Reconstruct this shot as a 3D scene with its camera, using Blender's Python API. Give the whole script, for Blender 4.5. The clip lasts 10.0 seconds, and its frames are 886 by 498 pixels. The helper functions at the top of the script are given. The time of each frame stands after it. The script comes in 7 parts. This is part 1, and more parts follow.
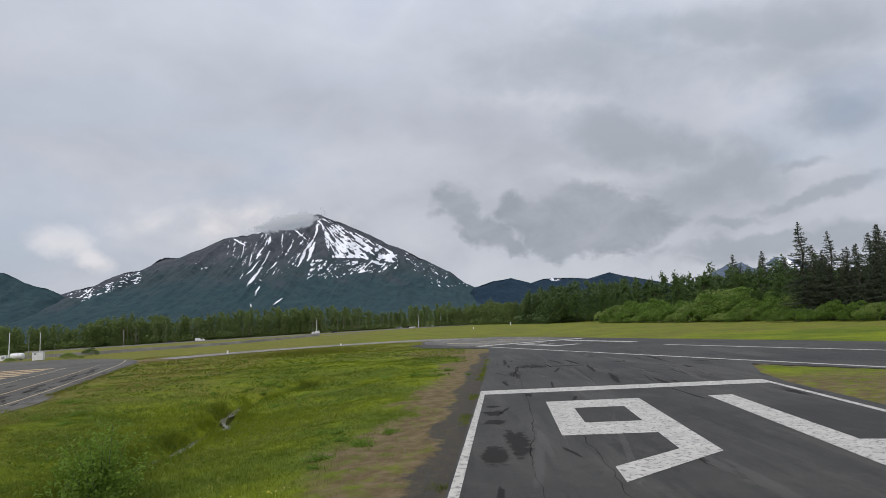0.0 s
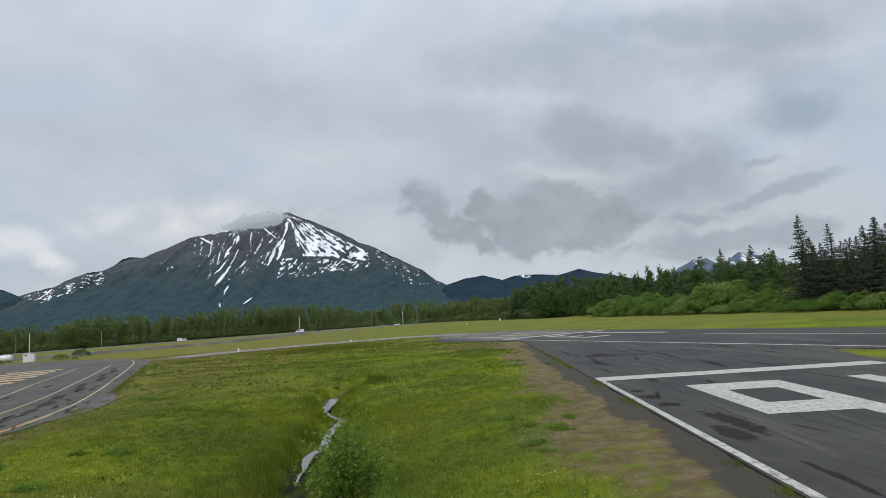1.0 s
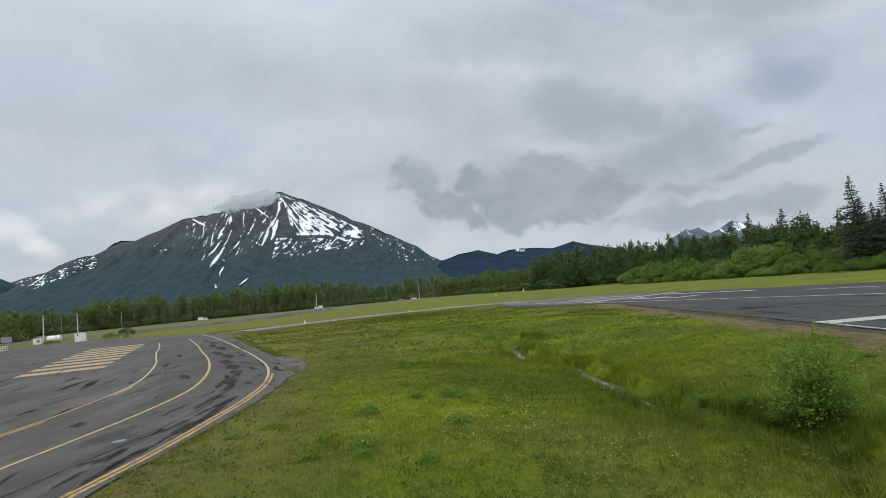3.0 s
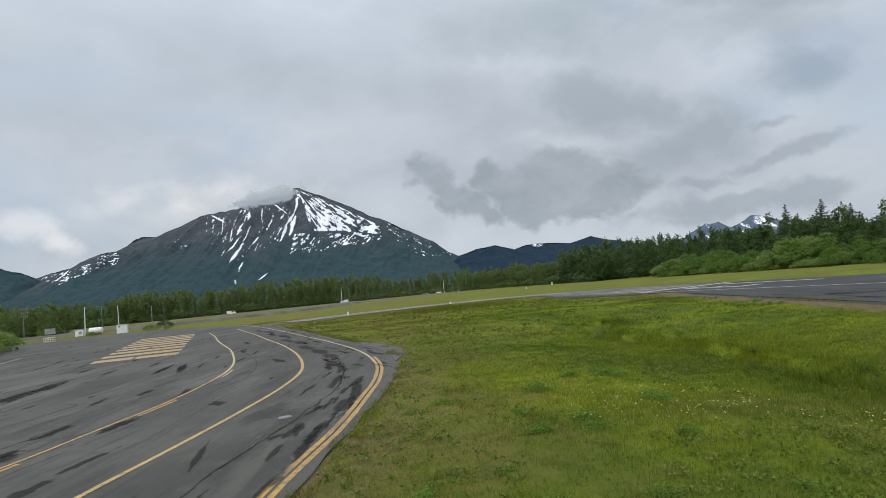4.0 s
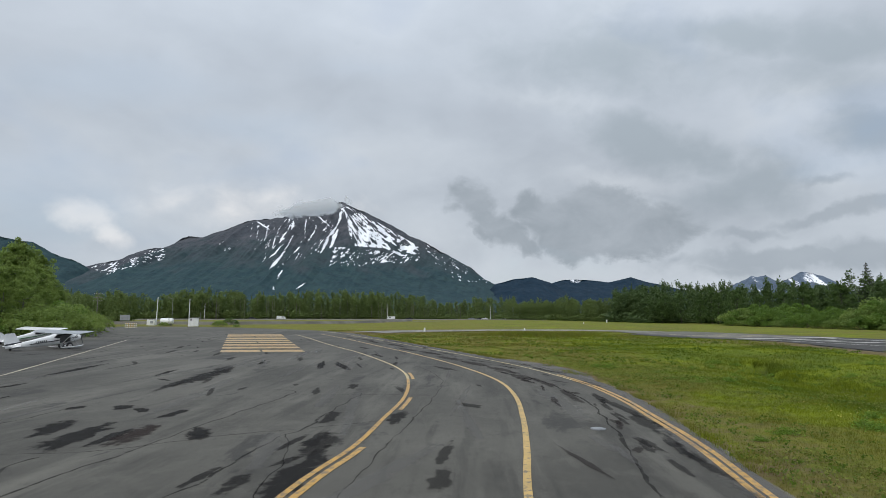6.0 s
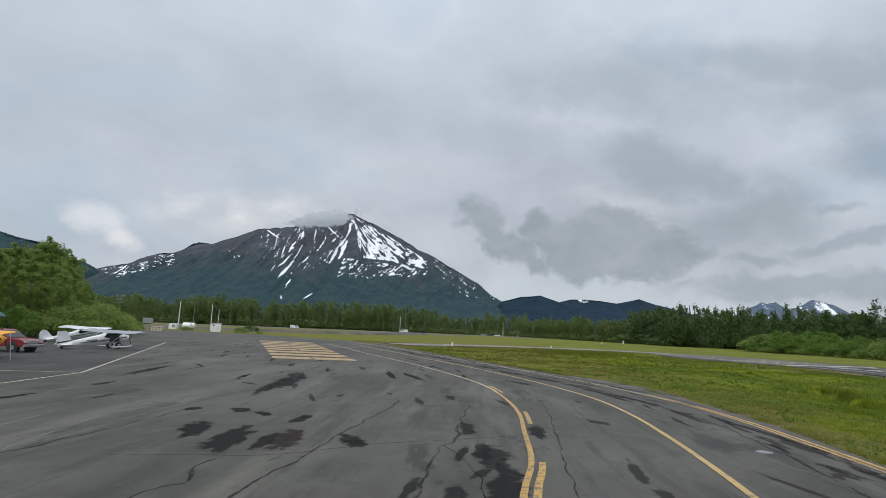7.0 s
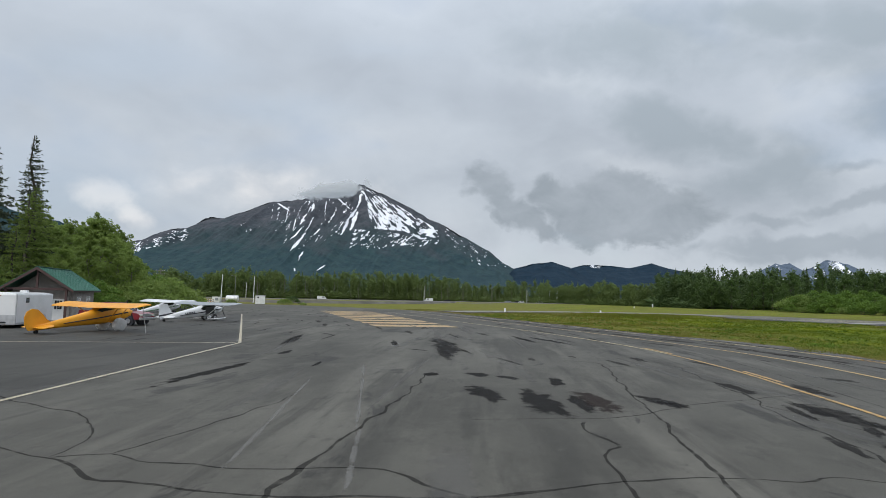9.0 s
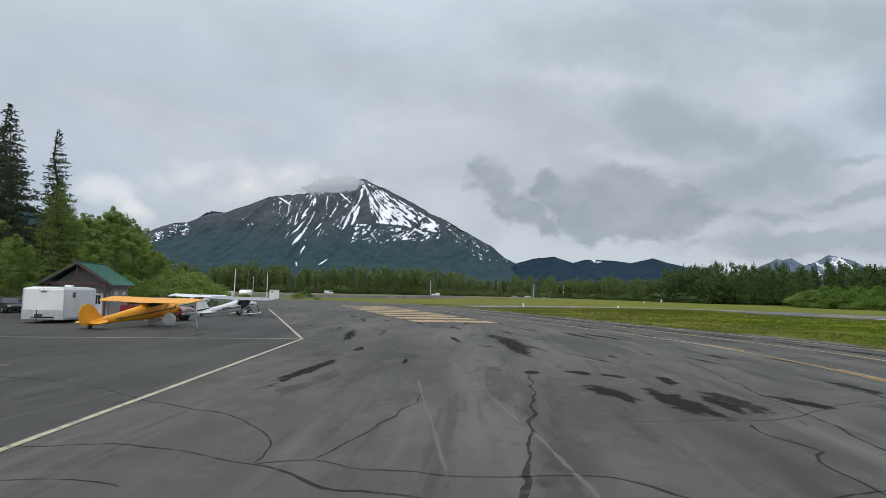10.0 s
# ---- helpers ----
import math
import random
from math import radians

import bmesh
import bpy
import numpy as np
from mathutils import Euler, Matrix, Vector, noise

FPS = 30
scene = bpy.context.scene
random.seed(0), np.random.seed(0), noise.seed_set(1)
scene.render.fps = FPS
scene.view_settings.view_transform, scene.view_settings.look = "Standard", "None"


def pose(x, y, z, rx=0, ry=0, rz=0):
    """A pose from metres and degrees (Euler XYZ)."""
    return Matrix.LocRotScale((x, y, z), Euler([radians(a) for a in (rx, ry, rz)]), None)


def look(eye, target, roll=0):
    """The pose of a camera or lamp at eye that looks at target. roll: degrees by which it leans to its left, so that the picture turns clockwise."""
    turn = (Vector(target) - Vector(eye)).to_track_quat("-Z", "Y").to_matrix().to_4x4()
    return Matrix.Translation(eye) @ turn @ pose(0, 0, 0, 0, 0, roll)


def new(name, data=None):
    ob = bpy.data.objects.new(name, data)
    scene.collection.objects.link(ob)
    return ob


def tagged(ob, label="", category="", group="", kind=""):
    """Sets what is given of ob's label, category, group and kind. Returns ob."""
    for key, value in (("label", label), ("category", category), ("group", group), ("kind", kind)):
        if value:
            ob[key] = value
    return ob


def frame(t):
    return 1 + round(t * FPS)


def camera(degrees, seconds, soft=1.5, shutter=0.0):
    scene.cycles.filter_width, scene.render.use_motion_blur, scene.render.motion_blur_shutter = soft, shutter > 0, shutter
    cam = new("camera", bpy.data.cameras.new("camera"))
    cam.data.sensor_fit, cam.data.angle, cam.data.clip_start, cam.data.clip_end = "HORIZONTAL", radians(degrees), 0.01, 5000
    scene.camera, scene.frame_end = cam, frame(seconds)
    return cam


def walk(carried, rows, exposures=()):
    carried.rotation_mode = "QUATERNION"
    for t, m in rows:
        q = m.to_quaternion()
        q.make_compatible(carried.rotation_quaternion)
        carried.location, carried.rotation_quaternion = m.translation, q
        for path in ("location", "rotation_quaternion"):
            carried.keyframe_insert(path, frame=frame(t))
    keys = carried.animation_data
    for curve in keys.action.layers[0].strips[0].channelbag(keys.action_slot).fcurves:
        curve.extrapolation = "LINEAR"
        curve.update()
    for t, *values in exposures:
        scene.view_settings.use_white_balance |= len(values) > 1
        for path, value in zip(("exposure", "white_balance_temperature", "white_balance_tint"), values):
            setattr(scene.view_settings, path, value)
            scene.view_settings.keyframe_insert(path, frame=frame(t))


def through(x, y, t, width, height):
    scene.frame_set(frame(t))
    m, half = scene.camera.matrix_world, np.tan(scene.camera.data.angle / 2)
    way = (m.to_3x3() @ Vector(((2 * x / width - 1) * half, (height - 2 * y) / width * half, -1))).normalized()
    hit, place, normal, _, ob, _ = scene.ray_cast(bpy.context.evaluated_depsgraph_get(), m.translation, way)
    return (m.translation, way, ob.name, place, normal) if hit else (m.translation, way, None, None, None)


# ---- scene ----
cam = camera(74.6, 10.0, soft=0.5)
PATH = [
    (0, (-1.703, -3.944, 5.300), (-1.717, -2.256, 5.502), -3.2),
    (0.5, (-7.149, -3.769, 5.318), (-7.110, -2.081, 5.517), -3.5),
    (1, (-11.880, -3.230, 5.219), (-11.806, -1.543, 5.409), -3.9),
    (1.5, (-16.396, -3.148, 5.125), (-16.302, -1.459, 5.301), -4.3),
    (2, (-20.743, -2.972, 5.045), (-20.638, -1.283, 5.205), -4.6),
    (2.5, (-24.585, -2.720, 4.944), (-24.481, -1.028, 5.080), -5.1),
    (4, (-34.293, -0.500, 4.336), (-34.246, 1.197, 4.446), -5.4),
    (4.5, (-36.967, -0.044, 4.228), (-36.978, 1.652, 4.347), -4.5),
    (5, (-39.580, 0.184, 4.176), (-39.612, 1.880, 4.275), -3.5),
    (5.5, (-42.223, 0.620, 4.090), (-42.265, 2.314, 4.229), -1.6),
    (7, (-50.054, 1.832, 3.544), (-50.131, 3.515, 3.775), 2.5),
    (7.5, (-52.329, 1.860, 3.420), (-52.419, 3.545, 3.624), 2.2),
    (8, (-54.752, 2.053, 3.208), (-54.849, 3.741, 3.385), 1.8),
    (8.5, (-56.924, 2.289, 3.042), (-57.023, 3.979, 3.199), 1.5),
    (9, (-58.976, 2.401, 2.968), (-59.078, 4.093, 3.108), 1.2),
    (9.5, (-60.941, 2.567, 2.936), (-61.042, 4.259, 3.062), 1.2),
    (10, (-62.788, 2.722, 2.955), (-62.892, 4.414, 3.079), 1.3),
]
LIGHTING = [(0, 0.00, 6640, 15), (0.5, 0.03, 6540, 11), (1, 0.05, 6520, 10), (2, 0.08, 6500, 10), (5.5, 0.08, 6520, 10), (7, 0.03, 6500, 10), (8.5, 0.08, 6500, 10), (10, 0.08, 6500, 10)]
walk(cam, [(row[0], look(*row[1:])) for row in PATH], LIGHTING)

# ---- world, sun, exposure ----
SUN_EL, SUN_AZ = radians(48), radians(200)


def build_world():
    world = bpy.data.worlds.new("overcast_sky")
    scene.world = world
    world.use_nodes = True
    nt = world.node_tree
    nt.nodes.clear()
    N, L = nt.nodes.new, nt.links.new

    def math_node(op, a, b=None, clamp=False):
        n = N("ShaderNodeMath")
        n.operation, n.use_clamp = op, clamp
        for i, v in enumerate((a, b)):
            if v is None:
                continue
            if isinstance(v, (int, float)):
                n.inputs[i].default_value = v
            else:
                L(v, n.inputs[i])
        return n.outputs[0]

    def ramp(value, stops):
        n = N("ShaderNodeValToRGB")
        els = n.color_ramp.elements
        els[0].position, els[0].color = stops[0][0], (*stops[0][1], 1)
        els[1].position, els[1].color = stops[-1][0], (*stops[-1][1], 1)
        for p, c in stops[1:-1]:
            els.new(p).color = (*c, 1)
        L(value, n.inputs[0])
        return n.outputs[0]

    def mix(f, a, b, mode="MIX"):
        n = N("ShaderNodeMix")
        n.data_type, n.blend_type = "RGBA", mode
        if isinstance(f, (int, float)):
            n.inputs[0].default_value = f
        else:
            L(f, n.inputs[0])
        for i, v in ((6, a), (7, b)):
            if isinstance(v, tuple):
                n.inputs[i].default_value = (*v, 1)
            else:
                L(v, n.inputs[i])
        return n.outputs[2]

    tc = N("ShaderNodeTexCoord").outputs["Generated"]
    sep = N("ShaderNodeSeparateXYZ")
    L(tc, sep.inputs[0])
    z = sep.outputs["Z"]
    # a flat cloud deck: directions meet a layer overhead, so that clouds crowd towards the horizon
    up = math_node("MAXIMUM", z, 0.0)
    lift = math_node("ADD", up, 0.16)
    comb = N("ShaderNodeCombineXYZ")
    L(math_node("DIVIDE", sep.outputs["X"], lift), comb.inputs[0])
    L(math_node("DIVIDE", sep.outputs["Y"], lift), comb.inputs[1])
    L(math_node("MULTIPLY", up, 2.0), comb.inputs[2])

    def cloud(scale, detail, rough, loc, distort=0.0, vec=None, stretch=(1, 1, 1)):
        mp = N("ShaderNodeMapping")
        mp.inputs["Location"].default_value = loc
        mp.inputs["Scale"].default_value = stretch
        L(vec or comb.outputs[0], mp.inputs[0])
        n = N("ShaderNodeTexNoise")
        n.inputs["Scale"].default_value = scale
        n.inputs["Detail"].default_value = detail
        n.inputs["Roughness"].default_value = rough
        n.inputs["Distortion"].default_value = distort
        L(mp.outputs[0], n.inputs["Vector"])
        return n.outputs["Fac"]

    broad = cloud(2.4, 4, 0.48, (3.1, 1.7, 0.3), 0.15, tc, (1, 1, 1.9))
    fine = cloud(7.0, 6, 0.55, (7.3, 2.2, 0.0), 0.25, tc, (1, 1, 1.7))
    sky = N("ShaderNodeTexSky")
    sky.sky_type, sky.sun_disc = "NISHITA", False
    sky.sun_elevation, sky.sun_rotation = SUN_EL, SUN_AZ
    blue = mix(1.0, sky.outputs[0], (0.11, 0.11, 0.11), "MULTIPLY")
    # the cloud layer: lit from above, greyer where thick
    tone = math_node("ADD", math_node("MULTIPLY", broad, 0.72), math_node("MULTIPLY", fine, 0.28))
    body = ramp(tone, [(0.34, (0.53, 0.575, 0.628)), (0.46, (0.485, 0.532, 0.585)), (0.54, (0.452, 0.498, 0.550)), (0.66, (0.405, 0.447, 0.496))])
    # paler towards the horizon
    pale = N("ShaderNodeMapRange")
    pale.inputs["From Min"].default_value, pale.inputs["From Max"].default_value = 0.34, 0.06
    L(up, pale.inputs["Value"])
    body = mix(math_node("MULTIPLY", pale.outputs[0], math_node("ADD", 1.05, math_node("MULTIPLY", fine, -1.3)), True), body, (0.68, 0.735, 0.775))

    # the northern sky on an upright plane: across and up, frayed by noise
    plane = N("ShaderNodeCombineXYZ")
    ahead = math_node("MAXIMUM", sep.outputs["Y"], 0.04)
    L(math_node("DIVIDE", sep.outputs["X"], ahead), plane.inputs[0])
    L(math_node("DIVIDE", z, ahead), plane.inputs[1])

    def frayed(source, scale, amount, detail):
        n = N("ShaderNodeTexNoise")
        n.inputs["Scale"].default_value, n.inputs["Detail"].default_value, n.inputs["Roughness"].default_value = scale, detail, 0.6
        L(tc, n.inputs["Vector"])
        off, add = N("ShaderNodeVectorMath"), N("ShaderNodeVectorMath")
        off.operation, add.operation = "MULTIPLY_ADD", "ADD"
        L(n.outputs["Color"], off.inputs[0])
        off.inputs[1].default_value, off.inputs[2].default_value = (amount, amount * 0.7, 0), (-amount / 2, -amount * 0.35, 0)
        L(source, add.inputs[0])
        L(off.outputs[0], add.inputs[1])
        return add.outputs[0]

    torn = frayed(frayed(plane.outputs[0], 9.0, 0.10, 3), 34.0, 0.040, 5)

    def masses(rows):
        """The largest of several soft ovals: across, up, half width, half height, tilt, depth."""
        best = None
        for u, v, wide, tall, tilt, deep in rows:
            mp = N("ShaderNodeMapping")
            mp.vector_type = "TEXTURE"
            mp.inputs["Location"].default_value = (u, v, 0)
            mp.inputs["Rotation"].default_value = (0, 0, radians(tilt))
            mp.inputs["Scale"].default_value = (wide * 1.45, tall * 1.45, 1)
            L(torn, mp.inputs[0])
            flat, g = N("ShaderNodeVectorMath"), N("ShaderNodeTexGradient")
            flat.operation, g.gradient_type = "MULTIPLY", "SPHERICAL"
            flat.inputs[1].default_value = (1, 1, 0)
            L(mp.outputs[0], flat.inputs[0])
            L(flat.outputs[0], g.inputs[0])
            one = math_node("MULTIPLY", g.outputs["Fac"], deep)
            best = one if best is None else math_node("MAXIMUM", best, one)
        return best

    def rim(value, lo, hi):
        n = N("ShaderNodeMapRange")
        n.interpolation_type = "SMOOTHSTEP"
        n.inputs["From Min"].default_value, n.inputs["From Max"].default_value = lo, hi
        L(value, n.inputs["Value"])
        return n.outputs[0]

    ragged = cloud(13.0, 8, 0.58, (1.3, 0.4, 2.0), 0.35, tc, (1, 1, 1.5))
    grain = math_node("MULTIPLY", math_node("SUBTRACT", ragged, 0.5), 1.1)
    # low heaps of darker cloud before the mountains
    heaps = masses(((0.029, 0.198, 0.049, 0.037, -20, 0.9), (0.071, 0.147, 0.060, 0.033, -25, 0.95), (0.114, 0.120, 0.035, 0.021, -10, 0.7), (0.233, 0.168, 0.090, 0.058, 0, 1.6), (0.207, 0.135, 0.062, 0.040, 0, 1.4),
                    (0.299, 0.145, 0.100, 0.038, 4, 1.35), (0.151, 0.186, 0.053, 0.033, 10, 0.7), (0.195, 0.091, 0.021, 0.012, -10, 0.5), (-0.011, 0.181, 0.019, 0.019, 0, 0.5)))
    # a broad thicker mass above them, and drawn-out bars over the far range
    mass = masses(((0.322, 0.300, 0.117, 0.051, -22, 0.85), (0.455, 0.206, 0.105, 0.050, 16, 0.6), (0.522, 0.238, 0.107, 0.060, 12, 0.72), (0.398, 0.272, 0.107, 0.039, -10, 0.7),
                   (0.702, 0.326, 0.087, 0.047, 8, 0.8), (0.501, 0.492, 0.146, 0.045, 0, 0.75), (0.676, 0.479, 0.136, 0.050, 0, 0.75), (0.27, 0.46, 0.24, 0.09, 0, 0.6), (0.60, 0.42, 0.20, 0.07, -10, 0.45)))
    bars = masses(((0.642, 0.181, 0.117, 0.012, 14, 0.8), (0.710, 0.199, 0.068, 0.016, 16, 0.8), (0.486, 0.138, 0.054, 0.010, 4, 0.8), (0.569, 0.099, 0.185, 0.019, 3, 0.9), (0.693, 0.114, 0.078, 0.029, 0, 0.9),
                   (0.618, 0.237, 0.049, 0.011, 5, 0.6), (0.359, 0.096, 0.058, 0.012, 0, 0.45), (0.463, 0.078, 0.087, 0.012, 2, 0.5)))
    light = masses(((0.569, 0.361, 0.107, 0.058, 20, 0.7), (0.159, 0.377, 0.146, 0.025, -4, 0.55), (0.658, 0.258, 0.107, 0.039, 10, 0.7), (0.184, 0.067, 0.321, 0.039, 0, 0.75), (0.423, 0.050, 0.292, 0.029, 0, 0.6),
                    (-0.183, 0.277, 0.253, 0.058, 0, 0.5), (-0.047, 0.123, 0.087, 0.058, -25, 0.6), (-0.718, 0.245, 0.214, 0.058, 0, 0.45), (0.27, 0.232, 0.12, 0.020, -8, 0.7), (0.36, 0.17, 0.035, 0.03, 0, 0.5)))
    gaps = masses(((-0.661, 0.419, 0.253, 0.049, -4, 0.85), (-0.383, 0.331, 0.165, 0.035, -4, 0.85), (-0.745, 0.125, 0.107, 0.049, 0, 0.7), (-0.543, 0.128, 0.107, 0.029, 0, 0.6), (-0.180, 0.442, 0.155, 0.029, 0, 0.4)))
    lumps = masses(((-0.670, 0.171, 0.066, 0.033, -8, 1.2), (-0.624, 0.141, 0.051, 0.025, -25, 0.95), (-0.504, 0.208, 0.068, 0.039, 0, 0.5), (-0.413, 0.184, 0.087, 0.049, 0, 0.55), (-0.333, 0.197, 0.078, 0.049, 0, 0.5),
                    (-0.164, 0.176, 0.058, 0.039, 0, 0.35), (-0.575, 0.190, 0.058, 0.039, 0, 0.35)))
    deck = mix(math_node("MULTIPLY", rim(light, 0.05, 0.75), 0.50), body, (0.66, 0.70, 0.735))
    deck = mix(math_node("MULTIPLY", rim(gaps, 0.0, 0.8), 0.50), deck, (0.455, 0.530, 0.615))
    deck = mix(math_node("MULTIPLY", rim(math_node("ADD", mass, math_node("MULTIPLY", grain, 0.5)), 0.02, 0.62), 0.80), deck, (0.340, 0.392, 0.432))
    deck = mix(math_node("MULTIPLY", rim(math_node("ADD", bars, math_node("MULTIPLY", grain, 0.5)), 0.06, 0.55), 0.66), deck, (0.355, 0.402, 0.445))
    shade = ramp(ragged, [(0.35, (0.385, 0.428, 0.468)), (0.65, (0.295, 0.337, 0.372))])
    solid = math_node("ADD", heaps, grain)
    deck = mix(math_node("MULTIPLY", rim(math_node("MULTIPLY", solid, math_node("MINIMUM", math_node("MULTIPLY", heaps, 6.0), 1.0)), 0.10, 0.52), 0.80), deck, shade)
    # bright heaps catch the sun beside the mountain
    deck = mix(math_node("MULTIPLY", rim(math_node("MULTIPLY", math_node("ADD", lumps, math_node("MULTIPLY", grain, 0.7)), math_node("MINIMUM", math_node("MULTIPLY", lumps, 5.0), 1.0)), 0.08, 0.85), 0.80), deck, (0.90, 0.885, 0.865))
    # thin gaps let some blue through
    thin = N("ShaderNodeMapRange")
    thin.inputs["From Min"].default_value, thin.inputs["From Max"].default_value = 0.44, 0.30
    L(broad, thin.inputs["Value"])
    seen = mix(math_node("MULTIPLY", thin.outputs[0], 0.35), deck, blue)
    # an overcast sky is about three times as bright overhead as at the horizon
    gain = math_node("ADD", 0.90, math_node("MULTIPLY", math_node("POWER", up, 2.0), 1.5))
    lit = N("ShaderNodeVectorMath")
    lit.operation = "SCALE"
    L(mix(1.0, seen, (0.985, 1.0, 1.028), "MULTIPLY"), lit.inputs[0])
    L(gain, lit.inputs["Scale"])
    bg = N("ShaderNodeBackground")
    L(lit.outputs[0], bg.inputs[0])
    bg.inputs[1].default_value = 1.0
    out = N("ShaderNodeOutputWorld")
    L(bg.outputs[0], out.inputs[0])


build_world()
sun = new("sun", bpy.data.lights.new("sun", "SUN"))
sun.data.energy, sun.data.angle, sun.data.color = 1.5, radians(14), (1.0, 0.96, 0.9)
sun.rotation_euler = (radians(90) - SUN_EL, 0, radians(180) - SUN_AZ)

# ---- tools ----
PLAN = 0.85  # metres to one unit of the plan


def pl(*pts):
    return [(x * PLAN, y * PLAN) for x, y in pts]


def part(name, bm, material, parent=None, label="", smooth=False):
    """Links a bmesh as one mesh object under a thing."""
    me = bpy.data.meshes.new(name)
    bmesh.ops.recalc_face_normals(bm, faces=bm.faces)
    bm.to_mesh(me)
    bm.free()
    if smooth:
        for p in me.polygons:
            p.use_smooth = True
    return put(name, me, material, parent, label)


def put(name, me, material, parent=None, label=""):
    if material and not me.materials:
        me.materials.append(material)
    ob = new(name, me)
    if parent:
        ob.parent = parent
    if label:
        ob["label"] = label
    return ob


def grid_mesh(name, verts, faces, material=None, smooth=False):
    """A mesh from arrays; faces is an (n, 3) or (n, 4) array."""
    verts, faces = np.asarray(verts, float), np.asarray(faces, int)
    me = bpy.data.meshes.new(name)
    k = faces.shape[1]
    me.vertices.add(len(verts))
    me.vertices.foreach_set("co", verts.ravel())
    me.loops.add(faces.size)
    me.loops.foreach_set("vertex_index", faces.ravel().astype(np.int32))
    me.polygons.add(len(faces))
    me.polygons.foreach_set("loop_start", np.arange(0, faces.size, k, dtype=np.int32))
    me.polygons.foreach_set("use_smooth", np.full(len(faces), smooth))
    me.update(calc_edges=True)
    if material:
        me.materials.append(material)
    return me


def box(bm, c, s, rot=None, bevel=0.0):
    m = Matrix.Translation(c) @ (rot or Matrix()) @ Matrix.Diagonal((*s, 1))
    r = bmesh.ops.create_cube(bm, size=1, matrix=m)
    if bevel:
        edges = list({e for v in r["verts"] for e in v.link_edges})
        bmesh.ops.bevel(bm, geom=edges, offset=bevel, segments=2, affect="EDGES", profile=0.5)


def rod(bm, a, b, r0, r1=None, seg=8):
    a, b = Vector(a), Vector(b)
    d = b - a
    m = Matrix.Translation((a + b) / 2) @ d.to_track_quat("Z", "Y").to_matrix().to_4x4()
    bmesh.ops.create_cone(bm, cap_ends=True, segments=seg, radius1=r0, radius2=r0 if r1 is None else r1, depth=d.length, matrix=m)


def loft(bm, rings, caps=True):
    """Joins rings of equal count, each a list of points."""
    vs = [[bm.verts.new(p) for p in ring] for ring in rings]
    n = len(vs[0])
    for a, b in zip(vs, vs[1:]):
        for i in range(n):
            bm.faces.new((a[i], a[(i + 1) % n], b[(i + 1) % n], b[i]))
    if caps:
        bm.faces.new(vs[0][::-1])
        bm.faces.new(vs[-1])


def prism(bm, outline, lo, hi, axis=1):
    """A flat outline pushed from lo to hi along an axis; the outline's two numbers are the other axes in order."""
    def at(p, v):
        q = list(p)
        q.insert(axis, v)
        return q
    loft(bm, [[at(p, lo) for p in outline], [at(p, hi) for p in outline]])


def curve(pts, step=1.0):
    """A smooth line through the points."""
    pts = [Vector((*p, 0)) if len(p) == 2 else Vector(p) for p in pts]
    out = []
    for i in range(len(pts) - 1):
        p0, p1, p2, p3 = pts[max(i - 1, 0)], pts[i], pts[i + 1], pts[min(i + 2, len(pts) - 1)]
        n = max(2, int((p2 - p1).length / step))
        for k in range(n):
            t = k / n
            out.append(0.5 * (2 * p1 + (p2 - p0) * t + (2 * p0 - 5 * p1 + 4 * p2 - p3) * t * t + (3 * p1 - p0 - 3 * p2 + p3) * t ** 3))
    out.append(pts[-1])
    return out


def ribbon(name, line, width, z, material, parent=None, label="", wobble=0.0):
    """A strip that lies on the ground along a line; width is one number or a function of the way along, 0 to 1."""
    n = len(line)
    verts, faces = [], []
    for i, p in enumerate(line):
        d = (line[min(i + 1, n - 1)] - line[max(i - 1, 0)]).normalized()
        side = Vector((-d.y, d.x, 0))
        w = width(i / (n - 1)) if callable(width) else width
        a, b = (w / 2 * (1 + wobble * random.uniform(-1, 1)) for _ in range(2))
        for q in (p + side * a, p - side * b):
            verts.append((q.x, q.y, z))
        if i:
            k = 2 * i
            faces.append((k - 2, k - 1, k + 1, k))
    me = grid_mesh(name, verts, faces)
    return put(name, me, material, parent, label)


def slab(name, outline, lo, hi, material, parent=None):
    bm = bmesh.new()
    top = bm.faces.new([bm.verts.new((x, y, hi)) for x, y in outline])
    if top.normal.z < 0:
        top.normal_flip()
    r = bmesh.ops.extrude_face_region(bm, geom=[top])
    for v in r["geom"]:
        if isinstance(v, bmesh.types.BMVert):
            v.co.z = lo
    bmesh.ops.triangulate(bm, faces=bm.faces)
    return part(name, bm, material, parent)


def inside(x, y, poly):
    """Which of the points lie in the outline."""
    res = np.zeros(np.shape(x), bool)
    n = len(poly)
    for i in range(n):
        (x0, y0), (x1, y1) = poly[i], poly[(i + 1) % n]
        if y0 != y1:
            res ^= ((y0 > y) != (y1 > y)) & (x < (x1 - x0) * (y - y0) / (y1 - y0) + x0)
    return res


def far_from(x, y, line, closed=False):
    """Distance of points from a line."""
    best = np.full(np.shape(x), 1e9)
    pairs = list(zip(line, line[1:])) + ([(line[-1], line[0])] if closed else [])
    for (x0, y0), (x1, y1) in pairs:
        dx, dy = x1 - x0, y1 - y0
        t = np.clip(((x - x0) * dx + (y - y0) * dy) / (dx * dx + dy * dy + 1e-9), 0, 1)
        best = np.minimum(best, np.hypot(x - x0 - t * dx, y - y0 - t * dy))
    return best


def lattice(seed):
    return np.random.RandomState(seed).rand(256, 256)


